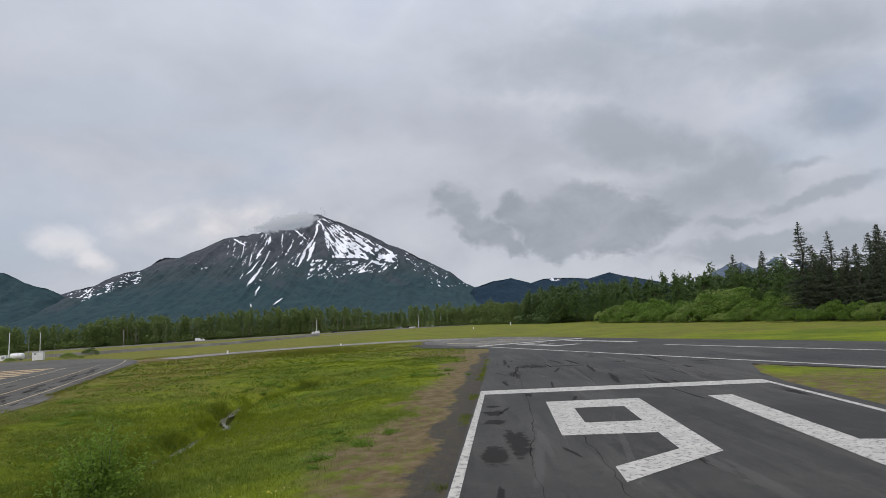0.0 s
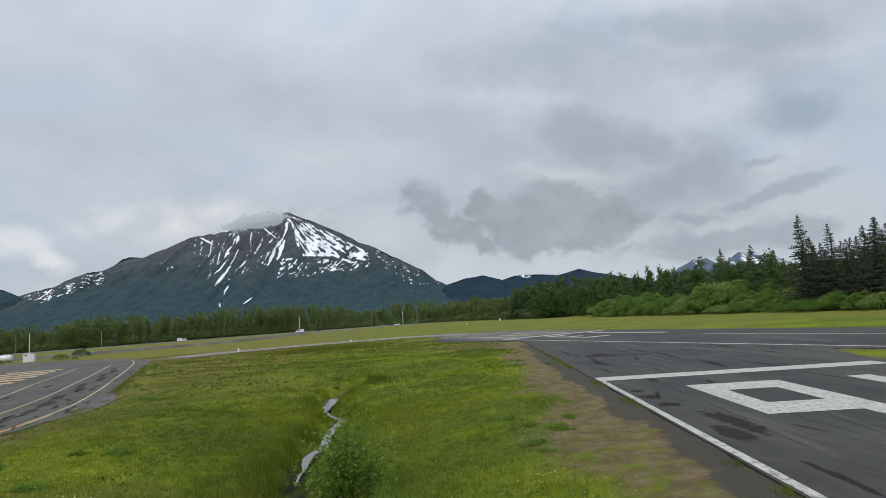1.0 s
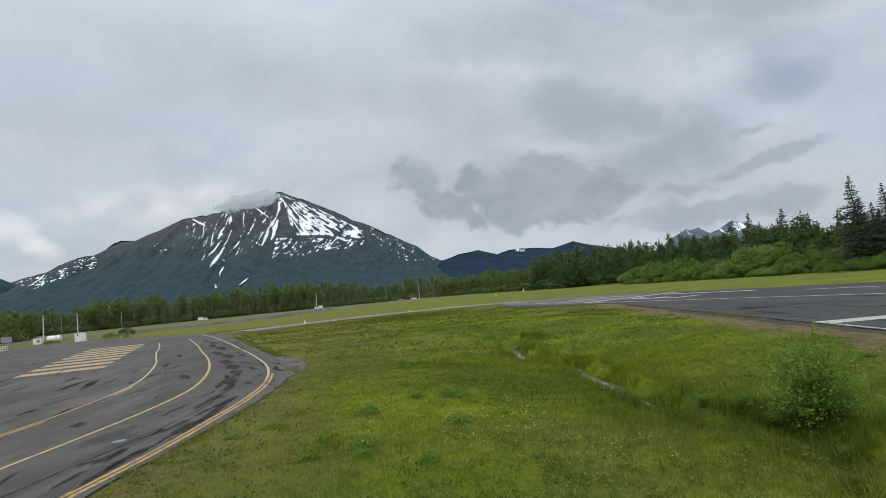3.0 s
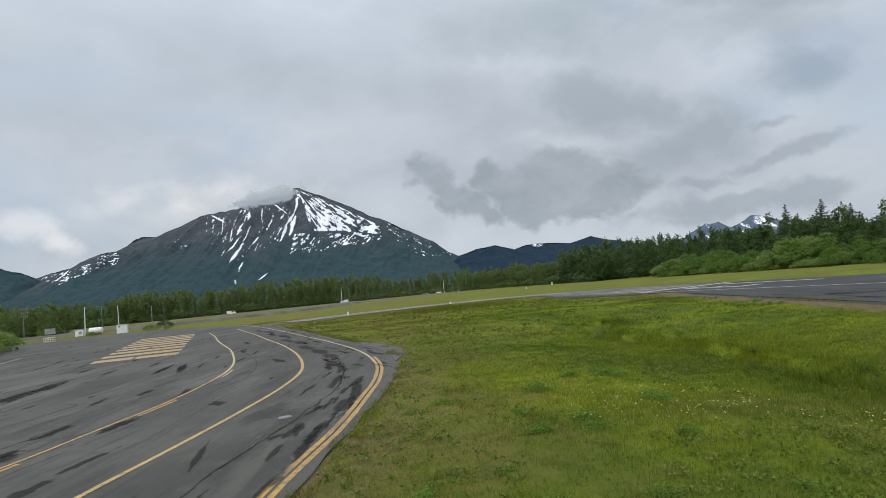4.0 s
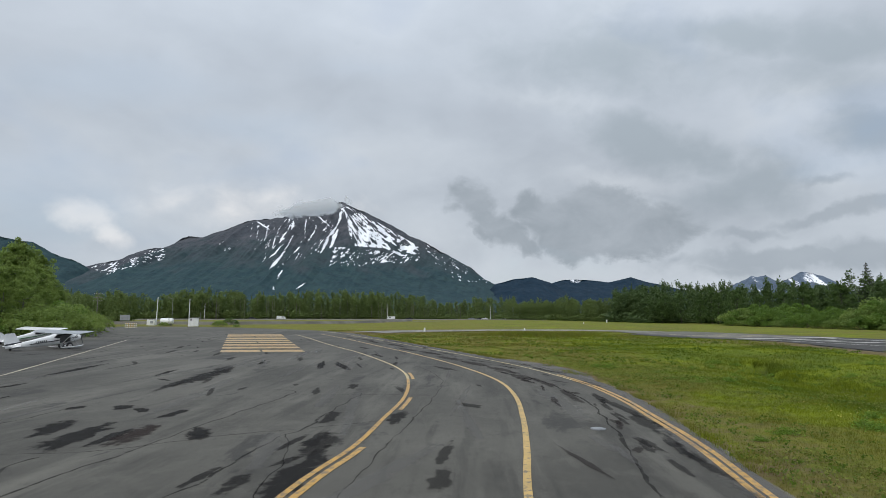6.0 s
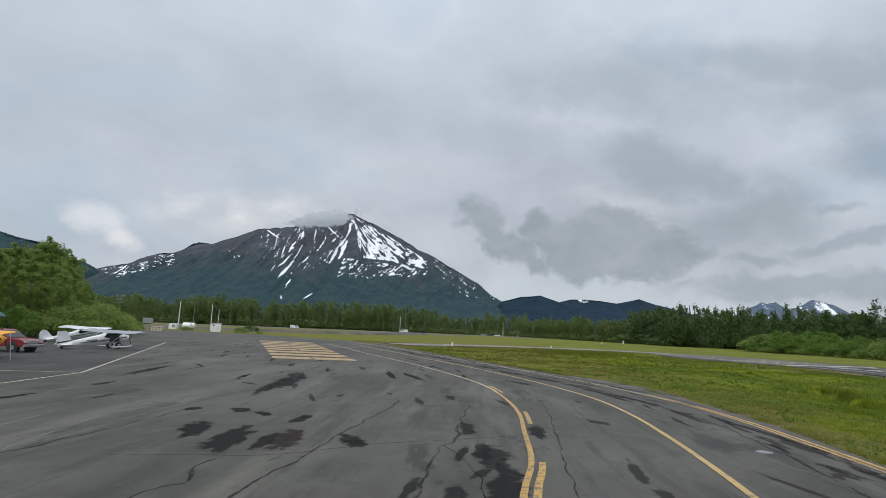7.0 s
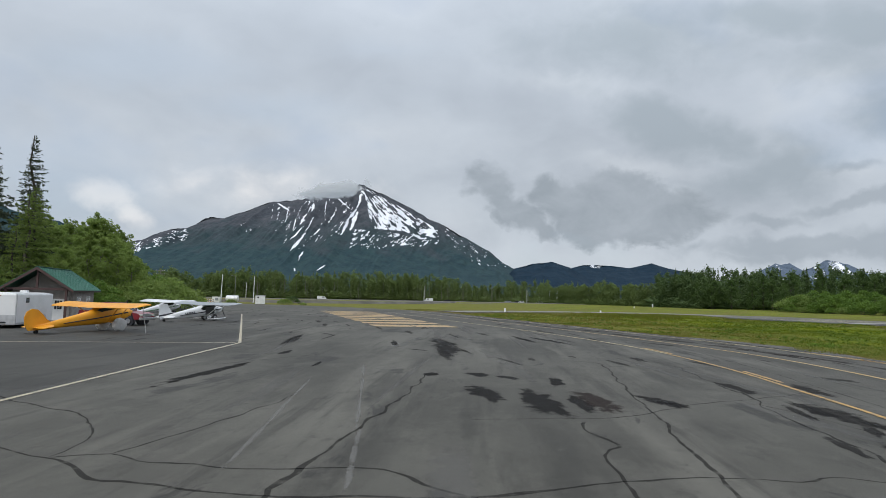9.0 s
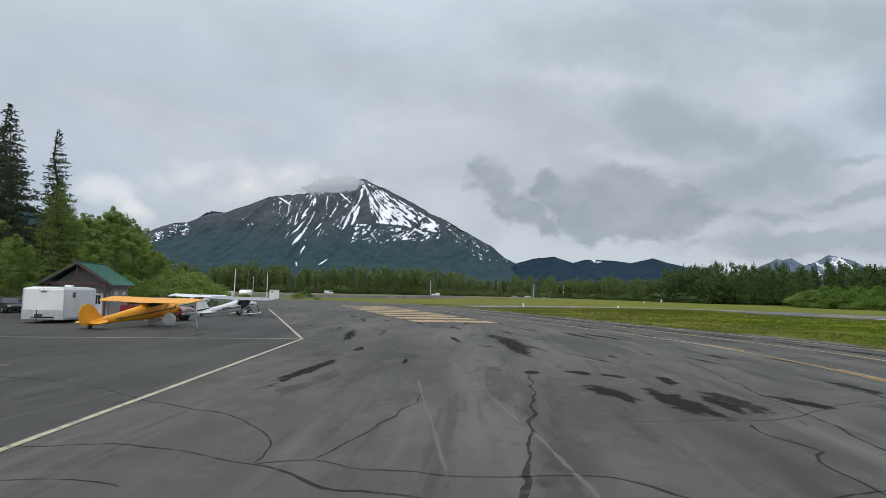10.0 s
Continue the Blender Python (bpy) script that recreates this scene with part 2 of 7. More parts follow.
def soft_noise(x, y, scale, seed=0, octaves=4, rough=0.5):
    """Smooth noise, 0 to 1, on arrays."""
    g = lattice(seed)
    total, amp, norm = 0, 1.0, 0.0
    for _ in range(octaves):
        u, v = np.asarray(x) / scale + 37.7, np.asarray(y) / scale + 91.3
        i, j = np.floor(u).astype(int), np.floor(v).astype(int)
        f, h = u - i, v - j
        f, h = f * f * (3 - 2 * f), h * h * (3 - 2 * h)
        a, b = g[i % 256, j % 256], g[(i + 1) % 256, j % 256]
        c, d = g[i % 256, (j + 1) % 256], g[(i + 1) % 256, (j + 1) % 256]
        total = total + amp * ((a * (1 - f) + b * f) * (1 - h) + (c * (1 - f) + d * f) * h)
        norm, amp, scale = norm + amp, amp * rough, scale / 2.03
    return total / norm


def smooth01(v, lo, hi):
    t = np.clip((v - lo) / (hi - lo), 0, 1)
    return t * t * (3 - 2 * t)


# ---- materials ----
def shader(name):
    m = bpy.data.materials.new(name)
    m.use_nodes = True
    nt = m.node_tree
    b = nt.nodes["Principled BSDF"]
    return m, nt, b


class Nodes:
    def __init__(self, nt):
        self.nt = nt
        self.co = nt.nodes.new("ShaderNodeTexCoord").outputs["Object"]

    def noise(self, scale, detail=4, rough=0.55, stretch=None, turn=0.0, distort=0.0):
        n = self.nt.nodes.new("ShaderNodeTexNoise")
        n.inputs["Scale"].default_value, n.inputs["Detail"].default_value = scale, detail
        n.inputs["Roughness"].default_value, n.inputs["Distortion"].default_value = rough, distort
        src = self.co
        if stretch:
            mp = self.nt.nodes.new("ShaderNodeMapping")
            mp.inputs["Scale"].default_value = stretch
            mp.inputs["Rotation"].default_value = (0, 0, radians(turn))
            self.nt.links.new(src, mp.inputs[0])
            src = mp.outputs[0]
        self.nt.links.new(src, n.inputs["Vector"])
        return n.outputs["Fac"]

    def band(self, value, lo, hi):
        n = self.nt.nodes.new("ShaderNodeMapRange")
        n.interpolation_type = "SMOOTHSTEP"
        n.inputs["From Min"].default_value, n.inputs["From Max"].default_value = lo, hi
        self.nt.links.new(value, n.inputs["Value"])
        return n.outputs[0]

    def mix(self, f, a, b, mode="MIX"):
        n = self.nt.nodes.new("ShaderNodeMix")
        n.data_type, n.blend_type = "RGBA", mode
        for i, v in ((0, f), (6, a), (7, b)):
            if isinstance(v, tuple):
                n.inputs[i].default_value = (*v, 1)
            elif isinstance(v, (int, float)):
                n.inputs[i].default_value = v
            else:
                self.nt.links.new(v, n.inputs[i])
        return n.outputs[2]

    def times(self, a, b, op="MULTIPLY"):
        n = self.nt.nodes.new("ShaderNodeMath")
        n.operation = op
        for i, v in enumerate((a, b)):
            if isinstance(v, (int, float)):
                n.inputs[i].default_value = v
            else:
                self.nt.links.new(v, n.inputs[i])
        return n.outputs[0]

    def field(self, name):
        n = self.nt.nodes.new("ShaderNodeAttribute")
        n.attribute_name = name
        return n.outputs["Fac"]

    def bump(self, b, height, strength, distance):
        n = self.nt.nodes.new("ShaderNodeBump")
        n.inputs["Strength"].default_value, n.inputs["Distance"].default_value = strength, distance
        self.nt.links.new(height, n.inputs["Height"])
        self.nt.links.new(n.outputs[0], b.inputs["Normal"])

    def island(self):
        return self.nt.nodes.new("ShaderNodeNewGeometry").outputs["Random Per Island"]

    def thing(self):
        return self.nt.nodes.new("ShaderNodeObjectInfo").outputs["Random"]


def plain(name, a, b=None, rough=0.6, metal=0.0, scale=6.0, fine=60.0, bump=0.0, coat=0.0):
    """Paint, metal, board: a colour that varies at two scales, with slight dirt and relief."""
    m, nt, s = shader(name)
    k = Nodes(nt)
    b = b or tuple(c * 0.75 for c in a)
    big, small = k.noise(scale, 5), k.noise(fine, 3)
    col = k.mix(k.band(big, 0.35, 0.7), a, b)
    col = k.mix(k.times(k.band(small, 0.5, 0.8), 0.35), col, tuple(c * 0.7 for c in a))
    nt.links.new(col, s.inputs["Base Color"])
    s.inputs["Roughness"].default_value, s.inputs["Metallic"].default_value = rough, metal
    s.inputs["Coat Weight"].default_value = coat
    if bump:
        k.bump(s, small, bump, 0.01)
    return m


def leafy(name, dark, light, tip, rough=0.6, through=0.35):
    """Leaves, needles and blades: each piece has its own shade and lets some light through."""
    m, nt, s = shader(name)
    k = Nodes(nt)
    col = k.mix(k.island(), dark, light)
    col = k.mix(k.times(k.band(k.noise(0.35, 3), 0.4, 0.7), 0.6), col, tip)
    col = k.mix(k.times(k.thing(), 0.45), col, k.mix(0.5, dark, tip))
    nt.links.new(col, s.inputs["Base Color"])
    s.inputs["Roughness"].default_value = rough
    s.inputs["Specular IOR Level"].default_value = 0.25
    t = nt.nodes.new("ShaderNodeBsdfTranslucent")
    nt.links.new(col, t.inputs[0])
    mx = nt.nodes.new("ShaderNodeMixShader")
    mx.inputs[0].default_value = through
    nt.links.new(s.outputs[0], mx.inputs[1])
    nt.links.new(t.outputs[0], mx.inputs[2])
    nt.links.new(mx.outputs[0], nt.nodes["Material Output"].inputs[0])
    return m


def asphalt(name, a, b, seal, streak=0.0):
    """Old asphalt: broad pale and dark areas, drawn-out wear, ragged sealed patches, grit."""
    m, nt, s = shader(name)
    k = Nodes(nt)
    mid = tuple((p + q) / 2 for p, q in zip(a, b))
    col = k.mix(k.band(k.noise(0.07, 6, 0.62, None, 0, 0.4), 0.36, 0.66), a, b)
    col = k.mix(k.times(k.band(k.noise(0.30, 6, 0.62, (1.0, 0.14, 1), streak), 0.50, 0.68), 0.75), col, tuple(c * 1.42 for c in b))
    col = k.mix(k.times(k.band(k.noise(0.42, 6, 0.6, (1.0, 0.18, 1), streak + 14), 0.53, 0.68), 0.75), col, tuple(c * 0.66 for c in a))
    col = k.mix(k.times(k.band(k.noise(0.45, 8, 0.66, (1.0, 0.34, 1), streak + 8, 0.5), 0.59, 0.635), 0.75), col, seal)
    col = k.mix(k.times(k.band(k.noise(1.5, 6, 0.62, (1.0, 0.07, 1), streak + 3), 0.53, 0.66), 0.55), col, tuple(c * 0.6 for c in a))
    col = k.mix(k.times(k.band(k.noise(1.1, 6, 0.62, (1.0, 0.06, 1), streak - 4), 0.54, 0.70), 0.50), col, tuple(c * 1.35 for c in b))
    col = k.mix(k.times(k.band(k.noise(2.2, 6, 0.65), 0.50, 0.74), 0.40), col, mid)
    col = k.mix(k.times(k.band(k.noise(0.9, 8, 0.7), 0.64, 0.70), 0.6), col, seal)
    col = k.mix(k.times(k.band(k.noise(0.62, 9, 0.74, (1.0, 0.6, 1), streak), 0.50, 0.66), 0.42), col, tuple(c * 1.34 for c in b))
    col = k.mix(k.times(k.band(k.noise(1.7, 9, 0.76, (1.0, 0.5, 1), streak + 5), 0.52, 0.66), 0.50), col, tuple(c * 0.66 for c in a))
    grit = k.noise(48.0, 3, 0.7)
    col = k.mix(k.times(k.band(grit, 0.50, 0.82), 0.55), col, tuple(c * 1.8 for c in b))
    nt.links.new(col, s.inputs["Base Color"])
    s.inputs["Roughness"].default_value = 0.72
    s.inputs["Specular IOR Level"].default_value = 0.3
    k.bump(s, k.times(grit, k.times(k.noise(3.0, 5, 0.6), 2.0), "ADD"), 0.5, 0.012)
    return m


def worn_paint(name, colour, under, amount=0.5, grain=5.0):
    """Line paint, rubbed through to the asphalt in patches and along fine cracks."""
    m, nt, s = shader(name)
    k = Nodes(nt)
    col = k.mix(k.band(k.noise(1.3, 5), 0.3, 0.75), colour, tuple(c * 0.72 for c in colour))
    wear = k.times(k.band(k.noise(grain, 8, 0.72), amount, amount + 0.07), 0.9)
    col = k.mix(wear, col, under)
    nt.links.new(col, s.inputs["Base Color"])
    s.inputs["Roughness"].default_value = 0.40
    k.bump(s, k.noise(50, 3), 0.15, 0.004)
    return m


ASPHALT_RUNWAY = asphalt("runway_asphalt", (0.0255, 0.0243, 0.0214), (0.0515, 0.0490, 0.0428), (0.0140, 0.0132, 0.0122), 5)
ASPHALT_APRON = asphalt("apron_asphalt", (0.0500, 0.0468, 0.0386), (0.0920, 0.0871, 0.0730), (0.0218, 0.0204, 0.0180), -20)
WHITE_LINE = worn_paint("white_line_paint", (0.53, 0.505, 0.45), (0.09, 0.088, 0.084), 0.52, 4.5)
WHITE_WORN = worn_paint("worn_white_edge_paint", (0.52, 0.50, 0.44), (0.12, 0.11, 0.095), 0.51, 3.2)
YELLOW_LINE = worn_paint("yellow_line_paint", (0.54, 0.30, 0.045), (0.12, 0.092, 0.055), 0.50, 4.5)
YELLOW_BAR = worn_paint("faded_bar_paint", (0.54, 0.33, 0.095), (0.11, 0.092, 0.075), 0.50, 2.4)
# serves faded chevron paint, and far taxiway ends with sheen put into the colour
PALE_LINE = worn_paint("faded_sheen_yellow_paint", (0.56, 0.44, 0.20), (0.12, 0.11, 0.09), 0.54, 5.0)
SOFT_YELLOW = worn_paint("soft_yellow_paint", (0.55, 0.36, 0.10), (0.12, 0.10, 0.07), 0.53, 5.0)
CREAM_LINE = worn_paint("faded_cream_paint", (0.50, 0.43, 0.29), (0.11, 0.10, 0.085), 0.53, 5.0)
RED_LINE = worn_paint("faded_red_paint", (0.19, 0.075, 0.08), (0.075, 0.065, 0.062), 0.47, 4.0)
ASPHALT_DARK = asphalt("newer_asphalt", (0.038, 0.036, 0.031), (0.058, 0.055, 0.048), (0.022, 0.021, 0.019), -20)
GRAVEL = plain("gravel", (0.075, 0.070, 0.062), (0.12, 0.112, 0.10), 0.9, 0, 0.4, 14.0, 0.6)
BARK = plain("bark", (0.055, 0.048, 0.040), (0.10, 0.088, 0.075), 0.9, 0, 1.5, 18, 0.6)
PALE_BARK = plain("pale_bark", (0.17, 0.16, 0.14), (0.10, 0.09, 0.075), 0.85, 0, 1.2, 14, 0.4)
NEEDLES = leafy("spruce_needles", (0.050, 0.066, 0.046), (0.108, 0.130, 0.080), (0.090, 0.114, 0.060), 0.65, 0.35)
NEEDLES_LIGHT = leafy("hemlock_needles", (0.120, 0.180, 0.048), (0.225, 0.295, 0.074), (0.215, 0.280, 0.070), 0.62, 0.55)
LEAVES = leafy("cottonwood_leaves", (0.150, 0.222, 0.058), (0.262, 0.352, 0.092), (0.265, 0.340, 0.086), 0.55, 0.6)
WILLOW = leafy("willow_leaves", (0.10, 0.18, 0.024), (0.19, 0.30, 0.040), (0.20, 0.30, 0.040), 0.6, 0.5)
LEAVES_HEDGE = leafy("hedge_leaves", (0.083, 0.160, 0.030), (0.177, 0.283, 0.050), (0.182, 0.275, 0.048), 0.55, 0.45)
LEAVES_DARK = leafy("alder_leaves", (0.055, 0.100, 0.032), (0.120, 0.190, 0.051), (0.122, 0.185, 0.049), 0.55, 0.45)
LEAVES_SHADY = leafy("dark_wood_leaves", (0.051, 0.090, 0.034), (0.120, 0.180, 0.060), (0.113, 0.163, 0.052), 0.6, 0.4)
LEAVES_FAR = leafy("far_wood_leaves", (0.098, 0.150, 0.048), (0.190, 0.250, 0.078), (0.180, 0.228, 0.072), 0.6, 0.5)


def turf(k):
    """The field's tint from place to place: bright, dull and dry areas."""
    col = k.mix(k.band(k.noise(0.075, 5, 0.6), 0.38, 0.62), (0.090, 0.128, 0.0092), (0.179, 0.218, 0.0092))
    col = k.mix(k.times(k.band(k.noise(0.045, 4, 0.6), 0.50, 0.66), 0.7), col, (0.141, 0.135, 0.0253))
    # drier towards the taxiway and beyond the crossing road
    sep = k.nt.nodes.new("ShaderNodeSeparateXYZ")
    k.nt.links.new(k.co, sep.inputs[0])
    dry = k.times(k.band(sep.outputs[0], -20, -40), k.times(k.band(sep.outputs[1], 78, 110), 0.8), "MAXIMUM")
    mottle = k.band(k.times(dry, k.times(k.times(k.noise(0.2, 7, 0.68), 0.5, "SUBTRACT"), 3.0), "ADD"), 0.30, 1.2)
    col = k.mix(k.times(mottle, 0.9), col, (0.165, 0.144, 0.0345))
    col = k.mix(k.times(k.band(k.noise(0.22, 6, 0.68), 0.53, 0.68), 0.8), col, (0.184, 0.222, 0.0092))
    col = k.mix(k.times(k.band(k.noise(0.35, 7, 0.68), 0.50, 0.68), 0.6), col, (0.083, 0.115, 0.0103))
    return k.mix(k.times(k.band(k.noise(1.3, 6, 0.7, None, 0, 0.3), 0.55, 0.66), 0.5), col, (0.056, 0.091, 0.0092))


def grass_blades():
    m, nt, s = shader("grass_blades")
    k = Nodes(nt)
    col = turf(k)
    col = k.mix(k.times(k.island(), 0.5), col, k.mix(0.55, col, (0.188, 0.222, 0.0575)))
    nt.links.new(col, s.inputs["Base Color"])
    s.inputs["Roughness"].default_value = 0.8
    s.inputs["Specular IOR Level"].default_value = 0.1
    t = nt.nodes.new("ShaderNodeBsdfTranslucent")
    nt.links.new(col, t.inputs[0])
    mx = nt.nodes.new("ShaderNodeMixShader")
    mx.inputs[0].default_value = 0.4
    nt.links.new(s.outputs[0], mx.inputs[1])
    nt.links.new(t.outputs[0], mx.inputs[2])
    nt.links.new(mx.outputs[0], nt.nodes["Material Output"].inputs[0])
    return m


GRASS_BLADES = grass_blades()
PALE_ROAD = asphalt("pale_old_asphalt", (0.15, 0.142, 0.125), (0.23, 0.218, 0.195), (0.09, 0.085, 0.076), 40)

STOPWAY = asphalt("grey_old_asphalt", (0.085, 0.080, 0.069), (0.140, 0.132, 0.115), (0.055, 0.052, 0.047), 40)


def stain(name="soaked_stain", colour=(0.0115, 0.0108, 0.0105), most=0.86, grain=1.9):
    """Oil, sealer or dust on asphalt: dense in the middle, ragged and thin at the rim."""
    m, nt, s = shader(name)
    k = Nodes(nt)
    s.inputs["Base Color"].default_value = (*colour, 1)
    s.inputs["Roughness"].default_value = 0.85
    s.inputs["Specular IOR Level"].default_value = 0.12
    tr = nt.nodes.new("ShaderNodeBsdfTransparent")
    mx = nt.nodes.new("ShaderNodeMixShader")
    dense = k.times(k.field("dense"), k.times(k.times(k.noise(grain, 7, 0.62), 0.5, "SUBTRACT"), 2.2), "ADD")
    nt.links.new(k.times(k.band(dense, 0.24, 0.72), most), mx.inputs[0])
    nt.links.new(tr.outputs[0], mx.inputs[1])
    nt.links.new(s.outputs[0], mx.inputs[2])
    nt.links.new(mx.outputs[0], nt.nodes["Material Output"].inputs[0])
    return m


STAIN = stain(colour=(0.0155, 0.0148, 0.0142), most=0.76)
MID = stain("oil_stain", (0.017, 0.016, 0.0155), 0.62, 1.8)
FAINT = stain("worn_stain", (0.019, 0.018, 0.0172), 0.50, 1.7)
SCUFF = stain("pale_scuff", (0.17, 0.166, 0.158), 0.26, 1.8)
CHALK = stain("chalky_scrape", (0.20, 0.195, 0.182), 0.55, 4.5)
BAND = stain("dark_worn_band", (0.026, 0.020, 0.019), 0.48, 1.1)
RUST = stain("brown_stain", (0.026, 0.018, 0.016), 0.66, 1.6)

# ---- the plan of the airfield ----
# runway with the numerals 16: its frame (across to the right, along away) at the left end of the threshold bar
RW_O, RW_U, RW_V = Vector((0.0, 44.3)), Vector((0.09, 0.996)), Vector((0.996, -0.09))
# the crossing runway with the numerals 13
CR_O, CR_U, CR_V = Vector((9.0, 106.5)), Vector((0.40, -0.917)), Vector((0.917, 0.40))


def rw(v, u):
    p = RW_O + RW_V * v + RW_U * u
    return (p.x * PLAN, p.y * PLAN)


def cr(w, s):
    p = CR_O + CR_V * w + CR_U * s
    return (p.x * PLAN, p.y * PLAN)


EDGE_TAXI = pl((-47, -60), (-45.4, -20), (-44.9, 5), (-44.6, 14.8), (-43.7, 24.7), (-43.0, 35.3), (-44.0, 46.9), (-48.0, 60.4), (-57.4, 84.7),
               (-71.0, 119.4), (-78.5, 137), (-88, 152), (-103, 166), (-124, 181))
TAXI_EDGE = [(p.x, p.y) for p in curve(EDGE_TAXI, 2.0)]
APRON = TAXI_EDGE + pl((-150, 186), (-168, 178), (-163, 140), (-140, 112), (-131, 96), (-128, 60), (-132, 20), (-135, -60))
RUNWAY = [rw(-0.12, -110), rw(-0.12, 10), rw(-0.5, 35), rw(-0.6, 52), rw(-1.2, 66)] + pl((-8, 125), (-13, 142)) + [cr(-2, -42), cr(4, -58), cr(28, -58), cr(29.5, -40), cr(29.5, 260), cr(-0.8, 260), cr(-0.8, 68),
          rw(27, 14), rw(24.5, 6), rw(23.6, -1), rw(23.3, -110)]
SHOULDER_STRIP = pl((-45.0, 40), (-43.4, 43.5), (-42.9, 47.5), (-43.4, 51.5), (-44.6, 55.8), (-47.2, 61.5), (-51.2, 67.5), (-55.5, 78), (-58.5, 84), (-59.5, 82), (-50, 60), (-46, 48))
ROAD_LINE = curve(pl((-76, 146), (-62, 160), (-42, 172), (-14, 176), (4, 160), (12, 150)), 3.0)
ROAD = [(p.x, p.y) for p in ROAD_LINE]
DITCH = [(p.x, p.y) for p in curve(pl((-20.5, 66), (-22.9, 62), (-23.3, 51), (-21.2, 44.5), (-20.9, 41), (-21.0, 32.7), (-20.7, 25.8), (-19.3, 21.9), (-18.8, 18.8),
                                      (-19.2, 15), (-20.5, 5), (-20, -30), (-20, -110)), 1.5)]
WATER_Z = -1.42


def ground_height(x, y):
    """The lie of the land: flat, with a swale and a ditch between the pavements."""
    d = far_from(x, y, DITCH)
    end = smooth01(y, 62, 53)
    swale = -0.85 * smooth01(d, 13, 1.4) * (0.35 + 0.65 * end)
    wob = soft_noise(x, y, 3.0, 5, 3)
    cut = -1.0 * smooth01(d + (wob - 0.5) * 1.2, 1.55, 0.5) * end
    bumps = (soft_noise(x, y, 6.0, 11, 4) - 0.5) * 0.42 + (soft_noise(x, y, 1.6, 12, 3) - 0.5) * 0.22
    # off the pavements only
    off = np.minimum(np.minimum(far_from(x, y, RUNWAY, True), far_from(x, y, APRON, True)), far_from(x, y, SHOULDER_STRIP, True))
    off = np.minimum(off, np.maximum(far_from(x, y, ROAD) - 7.0, 0))
    paved = inside(x, y, RUNWAY) | inside(x, y, APRON) | inside(x, y, SHOULDER_STRIP) | (far_from(x, y, ROAD) < 7.0)
    z = -0.03 + (swale + cut) * smooth01(off, 0.5, 6) + bumps * smooth01(off, 0.6, 5)
    far = smooth01(np.hypot(x + 40, y - 50), 250, 420)
    z = z * (1 - far) - 0.03 * far
    return np.where(paved, -0.1, z), off, paved


def spread(lo, hi, step, reach, growth=1.16):
    """Even steps from lo to hi, then ever wider ones out to reach on both sides."""
    mid = list(np.arange(lo, hi + step / 2, step))
    left, right, s = [], [], step
    while (mid[-1] + sum(right)) < reach:
        s *= growth
        right.append(s)
    s = step
    while (mid[0] - sum(left)) > -reach:
        s *= growth
        left.append(s)
    return np.array(list(mid[0] - np.cumsum(left))[::-1] + mid + list(mid[-1] + np.cumsum(right)))


def grass_ground():
    m, nt, s = shader("grass_and_earth")
    k = Nodes(nt)
    green = turf(k)
    green = k.mix(k.times(k.band(k.noise(1.1, 6, 0.68), 0.50, 0.72), 0.6), green, (0.050, 0.082, 0.012))
    green = k.mix(k.times(k.band(k.noise(6.0, 5, 0.7), 0.48, 0.76), 0.65), green, (0.036, 0.058, 0.010))
    green = k.mix(k.times(k.band(k.noise(3.0, 5, 0.7), 0.58, 0.78), 0.5), green, (0.17, 0.20, 0.045))
    earth = k.mix(k.band(k.noise(1.2, 6, 0.65), 0.35, 0.7), (0.115, 0.083, 0.038), (0.190, 0.145, 0.080))
    earth = k.mix(k.times(k.band(k.noise(22, 3, 0.7), 0.55, 0.8), 0.6), earth, (0.20, 0.18, 0.15))
    bare = k.times(k.field("bare"), k.times(k.band(k.noise(0.9, 6, 0.68), 0.30, 0.66), 1.0), "MULTIPLY")
    bare = k.band(k.times(bare, k.times(k.field("bare"), 0.35), "ADD"), 0.12, 0.75)
    mud = k.field("mud")
    col = k.mix(bare, green, earth)
    stones = k.mix(k.band(k.noise(26, 3, 0.7), 0.45, 0.75), (0.050, 0.045, 0.037), (0.15, 0.138, 0.118))
    stones = k.mix(k.times(k.band(k.noise(2.4, 6, 0.7), 0.48, 0.70), 0.7), stones, k.mix(0.5, earth, (0.05, 0.05, 0.02)))
    col = k.mix(k.band(k.times(k.field("grit"), k.times(k.times(k.noise(1.6, 6, 0.7), 0.5, "SUBTRACT"), 1.6), "ADD"), 0.35, 0.65), col, stones)
    col = k.mix(mud, col, (0.016, 0.016, 0.010))
    nt.links.new(col, s.inputs["Base Color"])
    s.inputs["Roughness"].default_value = 0.95
    s.inputs["Specular IOR Level"].default_value = 0.15
    k.bump(s, k.noise(9.0, 5, 0.7), 0.9, 0.10)
    return m


GX, GY = spread(-46, 24, 0.8, 4800), spread(-8, 80, 0.8, 4800)


